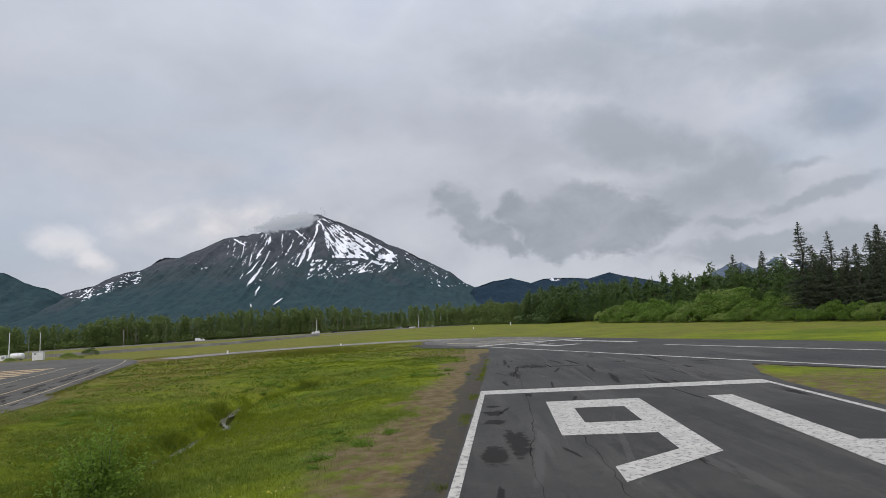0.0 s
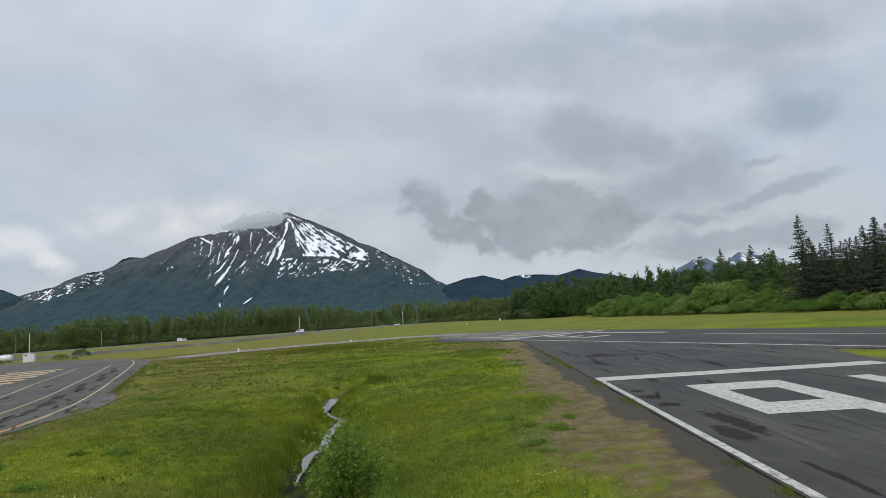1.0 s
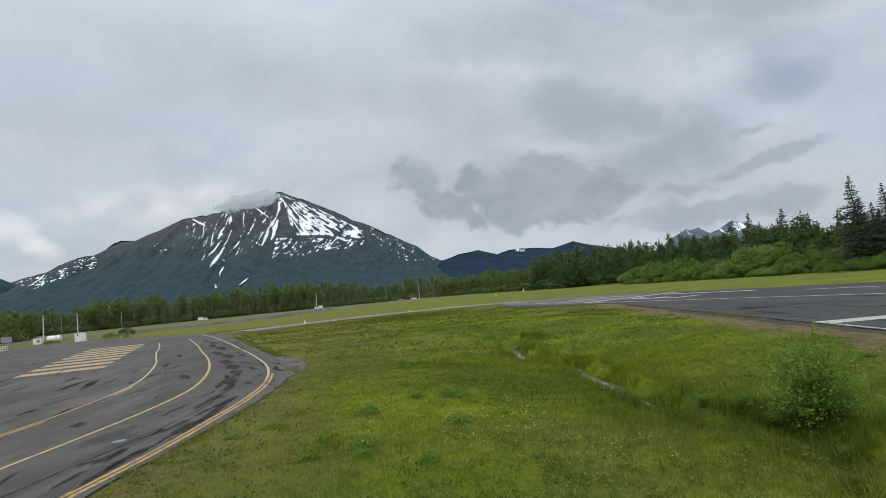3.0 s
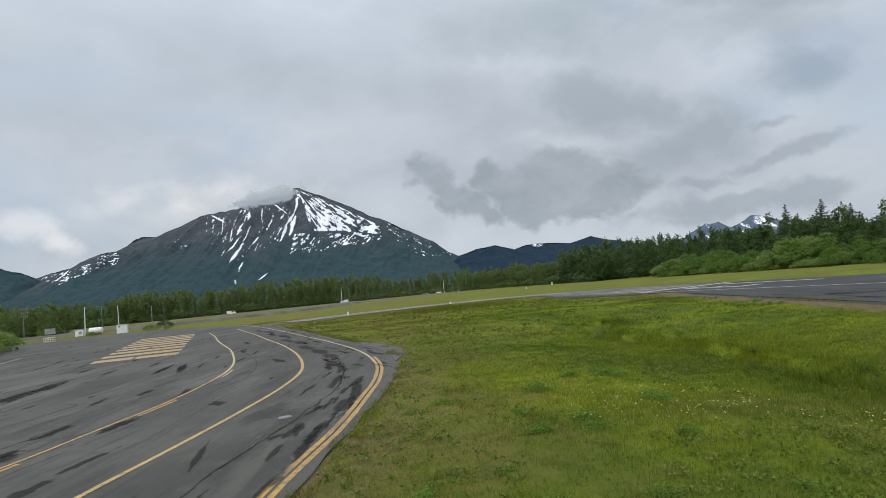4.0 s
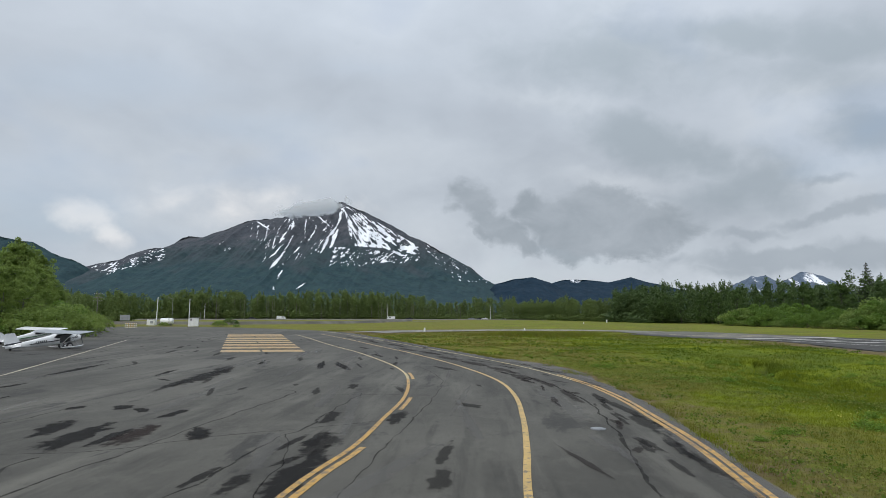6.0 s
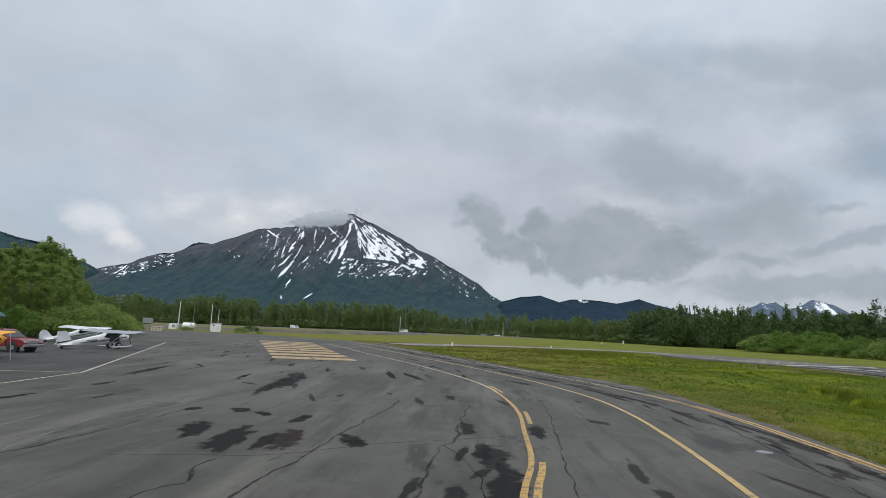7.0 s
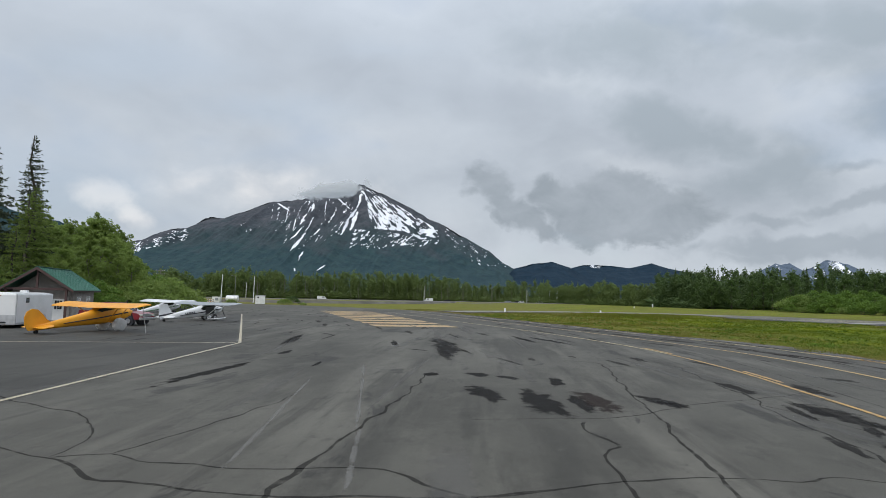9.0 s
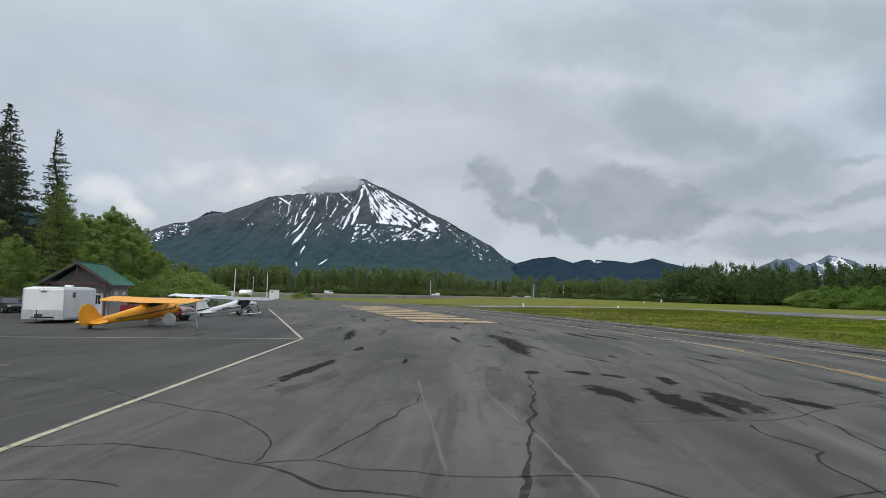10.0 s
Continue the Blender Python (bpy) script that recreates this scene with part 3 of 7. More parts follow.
def build_ground():
    X, Y = np.meshgrid(GX, GY)
    Z, off, paved = ground_height(X, Y)
    nx, ny = len(GX), len(GY)
    i, j = np.meshgrid(np.arange(nx - 1), np.arange(ny - 1))
    a = (j * nx + i).ravel()
    faces = np.stack([a, a + 1, a + nx + 1, a + nx], 1)
    me = grid_mesh("ground", np.stack([X.ravel(), Y.ravel(), Z.ravel()], 1), faces, grass_ground(), True)
    # bare earth: a wide strip beside the numbered runway, thin ones elsewhere, worn spots
    v = (X / PLAN - RW_O.x) * RW_V.x + (Y / PLAN - RW_O.y) * RW_V.y
    u = (X / PLAN - RW_O.x) * RW_U.x + (Y / PLAN - RW_O.y) * RW_U.y
    rag = (soft_noise(X, Y, 4.5, 81, 4) - 0.5) * 6.5
    grit = smooth01(v + rag * 0.35, -2.6, -1.5) * (v < 1) * smooth01(u, -70, -40) * smooth01(u, 60, 48)
    strip = smooth01(v + rag, -7.8, -3.4) * (v < 1) * smooth01(u, -60, -30) * smooth01(u, 66, 52) * (0.55 + 0.45 * smooth01(u, -34, -14))
    strip = np.maximum(strip, 0.7 * smooth01(off + rag * 0.15, 0.9, 0.1))
    strip = np.maximum(strip, 0.75 * smooth01(np.hypot(X + 2, Y - 88), 14, 5))
    strip = np.maximum(strip, 0.62 * smooth01(v, 23, 23.5) * smooth01(u, 12, -2))
    strip = np.maximum(strip, 0.42 * smooth01(far_from(X, Y, TAXI_EDGE) + rag * 0.7, 5, 0.5) * smooth01(Y, 70, 30))
    strip = np.maximum(strip, 0.75 * smooth01(np.hypot(X + 66, Y - 118), 16, 6))
    near = far_from(X, Y, DITCH)
    mud = smooth01(near, 0.75, 0.25) * smooth01(Y, 60, 52)
    for name, val in (("bare", strip), ("mud", mud), ("grit", grit)):
        at = me.attributes.new(name, "FLOAT", "POINT")
        at.data.foreach_set("value", np.asarray(val, np.float32).ravel())
    tagged(put("ground", me, None), "green grass field with bare earth strips beside the pavements", "ground", kind="structure")


build_ground()


def build_pavements():
    r = slab("runway", RUNWAY, -0.25, 0.0, ASPHALT_RUNWAY)
    tagged(r, "grey asphalt runway with worn white paint and dark streaks", "runway", kind="structure")
    a = slab("apron", APRON, -0.25, 0.001, ASPHALT_APRON)
    tagged(a, "weathered grey asphalt apron and taxiway with sealed cracks", "apron", kind="structure")
    s = slab("parking_stands", pl((-79.4, -40), (-86.1, 42.8), (-97.0, 69.6), (-108, 96.4), (-127.6, 96.4), (-127.6, 60), (-131.5, 20), (-134, -40)), -0.2, 0.0016, ASPHALT_DARK)
    tagged(s, "darker newer asphalt of the parking stands", "apron", kind="structure")
    w = slab("stopway", [cr(-1.2, -17.2), cr(27.4, -17.2), cr(28.6, -40), cr(27.6, -57.5), cr(4.4, -57.5), cr(-1.6, -42)], -0.1, 0.004, STOPWAY)
    tagged(w, "pale weathered asphalt before the crossing runway's threshold", "runway", kind="structure")
    n = ribbon("taxi_road", ROAD_LINE, 13 * PLAN, -0.006, ASPHALT_RUNWAY)
    n.data.materials[0] = PALE_ROAD
    tagged(n, "pale asphalt taxi road across the grass", "road", kind="structure")
    # the shoulder of broken asphalt along the taxiway
    bulge = slab("shoulder", SHOULDER_STRIP, -0.2, -0.008, GRAVEL)
    tagged(bulge, "dark gravel shoulder beside the taxiway bend", "shoulder", kind="structure")


build_pavements()


def dig(name, outline, frame_of, z=0.012, material=None):
    """A painted shape from an outline in a runway's frame."""
    bm = bmesh.new()
    pts = [frame_of(*p) for p in outline]
    f = bm.faces.new([bm.verts.new((x, y, z)) for x, y in pts])
    bmesh.ops.triangulate(bm, faces=[f])
    for v in bm.faces:
        v.normal_update()
    ob = part(name, bm, material or WHITE_LINE)
    return ob


def marking(ob, label, category="road marking"):
    return tagged(ob, label, category, kind="structure")


def line_mark(name, pts, width, material, label, z=0.013, step=1.0, wobble=0.04):
    return marking(ribbon(name, curve(pts, step), width, z, material, None, "", wobble), label)


def build_runway_paint():
    marking(dig("threshold_bar", [(0, -1.2), (22.6, -1.2), (22.6, 1.2), (0, 1.2)], rw), "wide white painted threshold bar across the runway")
    # the numeral six, its eye left open
    bm = bmesh.new()
    for poly in ([(4.9, -6.3), (4.9, -18.0), (6.5, -18.0), (6.5, -6.3)], [(6.5, -6.3), (6.5, -9.5), (9.65, -9.5), (9.65, -6.3)],
                 [(6.5, -14.7), (6.5, -18.0), (9.65, -18.0), (9.65, -14.7)], [(9.65, -6.3), (9.65, -21.6), (11.3, -22.2), (11.3, -6.3)],
                 [(9.65, -21.6), (6.4, -24.3), (6.4, -26.5), (11.3, -22.2)]):
        bm.faces.new([bm.verts.new((*rw(*p), 0.012)) for p in poly])
    bmesh.ops.remove_doubles(bm, verts=bm.verts, dist=0.001)
    marking(part("numeral_six", bm, WHITE_LINE), "white painted runway numeral 6 with fine cracks")
    bm = bmesh.new()
    for poly in ([(15.9, -6.4), (15.9, -26.6), (17.5, -26.6), (17.5, -6.4)], [(17.5, -20.9), (17.5, -23.4), (19.4, -22.6), (19.4, -21.2)]):
        bm.faces.new([bm.verts.new((*rw(*p), 0.012)) for p in poly])
    marking(part("numeral_one", bm, WHITE_LINE), "white painted runway numeral 1, worn through in streaks")
    line_mark("edge_line", [rw(0.2, -1.2), rw(0.2, -30), rw(0.2, -60), rw(0.2, -110)], 0.34, WHITE_WORN, "white runway edge line", step=2)
    line_mark("edge_line", [rw(22.4, -1.2), rw(22.4, -30), rw(22.4, -60), rw(22.4, -110)], 0.35, WHITE_LINE, "white runway edge line beside grass", step=2)
    # the crossing runway
    line_mark("edge_line", [cr(0, -14), cr(0, 60), cr(0, 250)], 0.55, WHITE_LINE, "long white edge line of the crossing runway", step=3)
    line_mark("centre_line", [cr(16.3, 22), cr(16.3, 58)], 0.6, WHITE_LINE, "white dash of the crossing runway's centre line", step=3)
    line_mark("centre_line", [cr(16.3, 84), cr(16.3, 120)], 0.6, WHITE_LINE, "white dash of the crossing runway's centre line", step=3)
    marking(dig("threshold_bar", [(0, -16.5), (27, -16.5), (27, -14), (0, -14)], cr), "white painted threshold bar of the crossing runway")
    marking(dig("numeral_one", [(19.6, -12), (19.6, 10), (21.4, 10), (21.4, -12)], cr), "white painted runway numeral 1 seen flat")
    bm = bmesh.new()
    for poly in ([(7, -11), (7, 4), (8.4, 4), (8.4, -11)], [(8.4, 2.2), (8.4, 4), (13, 4), (13, 2.2)], [(8.4, -4.4), (8.4, -2.6), (11.5, -2.6), (11.5, -4.4)], [(8.4, -11), (8.4, -9.2), (13, -9.2), (13, -11)]):
        bm.faces.new([bm.verts.new((*cr(*p), 0.012)) for p in poly])
    marking(part("numeral_three", bm, WHITE_LINE), "white painted runway numeral 3 seen flat")
    for w, s0, s1 in ((3, -38, -20), (10, -34, -20), (17, -38, -20)):
        line_mark("chevron_line", [cr(w, s0), cr(w + 3, s1)], 0.7, PALE_LINE, "faded yellow line before the threshold", step=3)


build_runway_paint()


def build_taxi_paint():
    left = curve(pl((-59.5, -60), (-58.6, -20), (-58.0, 5), (-57.4, 16.5), (-56.6, 22), (-56.3, 27.2), (-56.0, 34), (-56.4, 41), (-57.3, 47.5), (-59.5, 55.5), (-64.6, 69.5), (-69.8, 81.5), (-75.0, 93.8), (-80.0, 106.5), (-88, 125)), 0.8)
    mid = curve(pl((-53.2, -60), (-52.3, -20), (-51.8, 5), (-51.2, 16), (-50.6, 22), (-50.1, 28), (-49.8, 35), (-50.2, 42), (-51.8, 49.5), (-54.5, 58.5), (-58.6, 69.8), (-64.4, 84), (-70.6, 99.5), (-77.2, 115), (-84.2, 131.5)), 0.8)
    outer = curve(pl((-47, -60), (-46, -20), (-45.6, 5), (-45.4, 14.8), (-44.6, 22.5), (-44.3, 29), (-44.2, 35.5), (-45.0, 43.5), (-47.7, 54.3), (-52.9, 68.5), (-58.2, 81.5), (-64.0, 95.8), (-71.0, 112.5), (-79, 131), (-89, 151)), 0.8)
    def split(line, at):
        return [p for p in line if p.y <= at * PLAN], [p for p in line if p.y >= at * PLAN - 0.9]

    for line, width, label in ((left, 0.17, "curving yellow taxiway line"), (outer, 0.18, "curving yellow taxiway edge line")):
        near, far = split(line, 44)
        marking(ribbon("taxi_line", near, width, 0.014, YELLOW_LINE, wobble=0.05), label)
        # beyond the split, a paler colour imitates the sheen at a shallow angle
        marking(ribbon("taxi_line", far, width, 0.0143, PALE_LINE, wobble=0.08), "far end of a taxiway line, shallow-angle sheen painted into its pale colour")
    marking(ribbon("taxi_line", mid, 0.2, 0.014, SOFT_YELLOW, wobble=0.05), "curving pale yellow taxiway centre line")

    def beside(line, off, lo, hi):
        out = []
        for i in range(1, len(line) - 1):
            if lo * PLAN <= line[i].y <= hi * PLAN:
                d = (line[i + 1] - line[i - 1]).normalized()
                out.append(line[i] + Vector((d.y, -d.x, 0)) * off)
        return out

    for lo, hi in ((-50, -38), (-30, -18), (-10, 2), (9, 22.3), (29.6, 34.6), (42.5, 47.8)):
        marking(ribbon("taxi_dash", beside(left, 0.30, lo, hi), 0.19, 0.014, YELLOW_LINE, wobble=0.06), "yellow dash beside the taxiway line")
    marking(ribbon("taxi_line", beside(outer, 0.27, -60, 48), 0.18, 0.014, YELLOW_LINE, wobble=0.1), "second yellow taxiway edge line, flaking")
    # apron lead-in lines
    v = pl((-79.2, -40), (-85.9, 43.0))
    line_mark("apron_line", v, 0.17, CREAM_LINE, "long cream line across the apron", z=0.014)
    line_mark("apron_line", pl((-85.9, 43.0), (-96.8, 69.7), (-107.8, 96.5)), 0.17, CREAM_LINE, "cream line bordering the parking stands", z=0.0145)
    line_mark("apron_line", pl((-86.2, 43.0), (-103.4, 38.4), (-125, 33)), 0.16, CREAM_LINE, "thin white line across the parking stands", z=0.0135)
    for y in (24.2, 25.2, 26.1):
        line_mark("red_mark", pl((-93.3, y + 0.5), (-98, y - 0.7)), 0.42, RED_LINE, "faded red painted bar on the apron", z=0.014)
    # the ladder of yellow bars
    near_l, near_r = Vector(pl((-81.6, 70.9))[0]), Vector(pl((-72.2, 73.0))[0])
    far_l, far_r = Vector(pl((-102.3, 124.5))[0]), Vector(pl((-91.2, 125.5))[0])
    for i in range(9):
        t = i / 8
        a, b = near_l.lerp(far_l, t), near_r.lerp(far_r, t)
        n = (far_l - near_l).normalized() * 1.75
        bm = bmesh.new()
        pieces = ((0, 1),) if i % 3 else ((0, 0.47), (0.495, 1))
        for lo, hi in pieces:
            p, q = a.lerp(b, lo), a.lerp(b, hi)
            bm.faces.new([bm.verts.new((*c, 0.014)) for c in (p - n, q - n, q + n, p + n)])
        ob = part("yellow_bar", bm, YELLOW_BAR)
        tagged(ob, "worn yellow painted bar of a ladder marking", "road marking", "ladder marking", "structure")


build_taxi_paint()


LAYER = [0]


def layer(z):
    """Each flat mark lies a hair above the one before."""
    LAYER[0] += 1
    return z + 0.00003 * LAYER[0]


def crack(pts, width=0.12, material=None, z=0.0020, label="dark sealed crack in the asphalt", wander=0.17):
    line = curve(pl(*pts), 0.22)
    for p in line:
        for k, share in ((0.9, 0.9), (2.6, 0.22), (8.0, 0.10)):
            p += Vector((noise.noise(p * k), noise.noise(p * k + Vector((9, 4, 2))), 0)) * wander * share
    n = len(line)
    thin = [0.30 + 0.75 * abs(noise.noise(Vector((i * 0.09, pts[0][0], pts[0][1])))) + 0.45 * max(0, noise.noise(Vector((i * 0.5, pts[0][1], 3)))) for i in range(n)]
    ob = ribbon("sealed_crack", line, lambda t: width * 0.92 * thin[round(t * (n - 1))], layer(z), material or SEAL, wobble=0.4)
    ob.data.attributes.new("dense", "FLOAT", "POINT").data.foreach_set("value", np.full(len(ob.data.vertices), 0.72, np.float32))
    return tagged(ob, label, "crack", "sealed cracks", "structure")


def blotch(x, y, a, b, turn, seed, material=None, z=0.0020):
    """A flat patch of sealer or oil: solid in the middle, with a ragged edge."""
    z = layer(z)
    n, verts, faces = 36, [(x * PLAN, y * PLAN, z)], []
    spin = Matrix.Rotation(radians(turn), 2)
    for reach in (0.55, 1.22):
        for i in range(n):
            t = i / n * math.tau
            q = Vector((math.cos(t), math.sin(t), 0))
            r = reach * (1 + 0.42 * noise.noise(Vector((q.x * 1.5, q.y * 1.5, seed * 3.1))) + 0.14 * noise.noise(Vector((q.x * 5, q.y * 5, seed))))
            p = spin @ Vector((q.x * a * r, q.y * b * r))
            verts.append((x * PLAN + p.x, y * PLAN + p.y, z))
    for i in range(n):
        k = (i + 1) % n
        faces += [(0, 1 + i, 1 + k), (1 + i, 1 + n + i, 1 + n + k), (1 + i, 1 + n + k, 1 + k)]
    me = grid_mesh("dark_patch", verts, faces)
    at = me.attributes.new("dense", "FLOAT", "POINT")
    at.data.foreach_set("value", np.array([1.0] + [0.85] * n + [0.0] * n, np.float32))
    return tagged(put("dark_patch", me, material or STAIN), "dark ragged patch on the asphalt", "stain", "dark patches", "structure")


SEAL = stain("crack_sealer", (0.0190, 0.0180, 0.0165), 0.54, 2.6)
RIM = stain("worn_rim", (0.155, 0.148, 0.135), 0.6, 2.2)


def build_wear():
    for pts, w in ((((-88, 14.5), (-83.9, 15.2), (-81.7, 15.7), (-79.9, 15.3), (-78.2, 14.7), (-77.3, 14.2), (-76.6, 13.6), (-75.2, 13.3), (-73, 13), (-69, 13.4)), 0.16),
                   (((-78.2, 14.8), (-78.4, 16.2), (-79.0, 17.2), (-80.6, 18.9), (-83.6, 20.4), (-88, 23), (-95, 24.5)), 0.12),
                   (((-78.1, 14.7), (-77.1, 15.1), (-76.0, 14.7), (-74.5, 14.5), (-73, 14.6), (-71.5, 14.9), (-70.8, 14.5), (-69.5, 13.4), (-66, 12.5)), 0.14),
                   (((-77.1, 15.2), (-76.6, 17.3), (-76.1, 19.6), (-75.6, 23)), 0.12),
                   (((-73.2, 10), (-72.9, 14.4), (-72.5, 17.5), (-72.3, 19.9), (-71.8, 24.7), (-71.6, 29)), 0.18),
                   (((-66.3, 20.1), (-66.4, 19.1), (-66.0, 18.2), (-66.0, 17.4), (-66.35, 16.7), (-66.45, 15.2), (-66.4, 12)), 0.16),
                   (((-69.5, 19.9), (-67.6, 20.3), (-64.9, 21.0), (-62.6, 22.9), (-61.1, 24.1), (-58.0, 25.8), (-56.6, 27.0), (-55.4, 27.0)), 0.09),
                   (((-64.3, 37), (-62.6, 35.8), (-63.1, 29.6), (-63.6, 24.4), (-63.9, 20.7), (-64.3, 17.6), (-64.4, 15.7), (-64.7, 13)), 0.16), (((-58.6, 35.5), (-59.1, 27.8), (-59.0, 26.2), (-59.7, 22.9), (-59.9, 19.0), (-60.3, 15)), 0.13),
                   (((-69.5, 13.4), (-67.4, 14.2), (-66.2, 14.7), (-64.6, 15.0), (-62.8, 15.1), (-62.1, 15.5), (-60.6, 15.1), (-58.6, 15.3)), 0.13),
                   (((-56.2, 8), (-55.9, 17.5), (-55.1, 26.2), (-54.3, 35.7), (-54.4, 44), (-57, 54), (-63, 68)), 0.09),
                   (((-48.6, 2), (-48.0, 14), (-47.7, 17.9), (-46.8, 24.4), (-46.2, 31.7), (-46.8, 40), (-49, 50)), 0.18),
                   (((-83.5, 12.7), (-81, 13.4), (-80, 13.2)), 0.14), (((-90, 9), (-86, 11.5), (-83, 12.2)), 0.14),
                   (((-63, 34.5), (-58.8, 35), (-56.4, 35.2)), 0.08), (((-85, 28), (-82, 31), (-78.5, 37)), 0.1),
                   (((-59.5, 24), (-58.4, 20), (-57.9, 14)), 0.1)):
        crack(pts, w)
    # long pale scratches
    for pts in (((-76.2, 26.6), (-74.4, 14.6)), ((-75.1, 32.6), (-72.6, 18.9)), ((-72.4, 18.2), (-71.7, 13.6))):
        a, b = Vector(pts[0]), Vector(pts[-1])
        for q in range(3):
            c = a.lerp(b, (q + 0.5) / 3)
            blotch(c.x, c.y, (b - a).length * PLAN / 5.2, 0.07, math.degrees(math.atan2(b.y - a.y, b.x - a.x)), q + a.x, CHALK)
    # runway cracks, running along it
    for v0, us in ((3.4, (-60, -40, -28, -22, -12, 4, 20)), (6.1, (-44, -24, -19.5, -14)), (9.7, (1, 12, 24))):
        p = [rw(v0 + random.uniform(-0.3, 0.3), u) for u in us]
        crack([(x / PLAN, y / PLAN) for x, y in p], 0.08)
    # the great patches before the ladder marking, and those beside the yellow line
    for x, y, a, b, turn in ((-69.0, 24.6, 1.75, 0.44, 106), (-67.1, 23.2, 2.35, 0.60, 96), (-65.8, 23.0, 1.3, 0.30, 94), (-66.0, 28.1, 1.15, 0.28, 90), (-63.0, 24.1, 0.85, 0.40, 110), (-71.4, 29.5, 0.53, 0.30, 84),
                             (-69.3, 29.8, 0.73, 0.45, 110), (-68.0, 29.1, 0.6, 0.3, 130), (-71.4, 43.0, 3.4, 0.75, 98), (-71.9, 48.0, 3.4, 0.65, 104), (-75.5, 46.4, 2.0, 0.22, 99), (-73.3, 41.4, 0.99, 0.18, 141),
                             (-83.6, 47.8, 4.4, 0.40, 100), (-81.0, 28.3, 3.8, 0.34, 86), (-80.8, 37.5, 1.0, 0.28, 91), (-77.4, 32.2, 0.88, 0.12, 94)):
        blotch(x, y, a * 1.05, b, turn, x * 0.37 + y)
    for x, y, a, b, turn in ((-58.7, 27.8, 1.27, 0.38, 95), (-58.2, 23.2, 1.32, 0.33, 90), (-58.9, 22.7, 1.3, 0.16, 82), (-58.3, 20.0, 0.6, 0.2, 67), (-60.2, 18.2, 1.1, 0.17, 83), (-59.0, 17.6, 0.88, 0.26, 89),
                             (-57.6, 18.6, 2.9, 0.46, 87), (-57.9, 22.6, 1.4, 0.5, 84), (-55.7, 28.0, 1.4, 0.34, 89), (-62.7, 23.3, 0.5, 0.3, 111),
                             (-71.4, 39.2, 2.4, 0.36, 99), (-65.3, 53.6, 3.0, 0.30, 101), (-63.3, 53.0, 3.2, 0.34, 109), (-59.7, 38.6, 1.01, 0.33, 92)):
        blotch(x, y, a * 1.05, b, turn, x * 0.31 + y, STAIN if a > 2.6 else MID)
    for x, y, a, b, turn in ((-53.4, 21.3, 1.5, 0.2, 85), (-53.4, 18.2, 0.98, 0.28, 88), (-54.3, 51.6, 2.2, 0.34, 118), (-52.4, 31.5, 0.8, 0.4, 133), (-44.9, 27.6, 1.9, 0.36, 86), (-45.2, 23.3, 0.87, 0.25, 87), (-44.9, 31.7, 3.6, 0.27, 94), (-43.9, 23.5, 1.3, 0.2, 89), (-44.4, 20.5, 1.1, 0.18, 89),
                             (-76.0, 60, 2.4, 0.3, 104), (-80, 66, 2.6, 0.26, 104), (-87, 70, 2.8, 0.3, 104), (-69, 60, 2.4, 0.26, 104), (-90, 78, 3.0, 0.34, 108), (-62, 66, 2.4, 0.3, 110), (-66, 80, 2.8, 0.3, 112)):
        blotch(x, y, a, b, turn, x * 0.29 + y, FAINT)
    # the rusty one
    blotch(-65.2, 23.6, 2.1, 0.46, 95, 3.3, RUST)
    # worn dark bands in the bend, between the centre and the edge lines
    for x, y, a, b, turn in ((-46.6, 36, 2.6, 0.30, 92), (-47.3, 42, 2.8, 0.34, 100), (-48.6, 45.5, 2.4, 0.5, 104), (-49.6, 51, 2.6, 0.5, 110), (-51.6, 56.5, 3.0, 0.6, 112), (-54.2, 63, 3.4, 0.6, 113), (-56.6, 71, 3.6, 0.55, 113),
                             (-59.8, 77, 3.6, 0.5, 113), (-62.6, 87, 4.2, 0.6, 113), (-66.6, 95, 4.2, 0.5, 113), (-69.5, 104, 4.4, 0.6, 113), (-73.6, 112, 4.4, 0.5, 113), (-54.6, 70, 2.6, 0.3, 113), (-58.4, 82.5, 3.0, 0.35, 113)):
        blotch(x, y, a, b, turn, x * 0.23 + y, BAND)
    k = random.Random(44)
    for _ in range(95):
        y = 34 + 96 * k.random() ** 0.8
        x = -50.5 - (max(0, y - 45)) * 0.42 - k.random() ** 0.8 * 48
        blotch(x, y, k.uniform(0.5, 2.4), k.uniform(0.07, 0.22), 102 + k.gauss(0, 7) + 0.1 * (y - 60), k.uniform(0, 90), FAINT)
    for _ in range(16):
        x, y = rw(k.uniform(1, 21), k.uniform(-2, 46))
        blotch(x / PLAN, y / PLAN, k.uniform(0.4, 2.4), k.uniform(0.06, 0.2), k.uniform(70, 110), k.uniform(0, 90), FAINT)
    # pale scuffs along the ways that wheels take
    for _ in range(60):
        y = k.uniform(4, 110)
        x = -46 - (max(0, y - 45)) * 0.42 - k.random() * 42
        blotch(x, y, k.uniform(2.5, 8), k.uniform(0.12, 0.45), 98 + k.gauss(0, 7) + 0.1 * (y - 60), k.uniform(0, 90), SCUFF, 0.0008)
    for _ in range(34):
        x, y = rw(k.uniform(1, 22), k.uniform(-34, 40))
        blotch(x / PLAN, y / PLAN, k.uniform(2, 9), k.uniform(0.1, 0.35), 85 + k.gauss(0, 5), k.uniform(0, 90), SCUFF, 0.0008)
    for _ in range(26):
        x, y = rw(k.uniform(1, 22), k.uniform(-30, 30))
        blotch(x / PLAN, y / PLAN, k.uniform(1, 4.5), k.uniform(0.08, 0.3), 85 + k.gauss(0, 6), k.uniform(0, 90), FAINT)
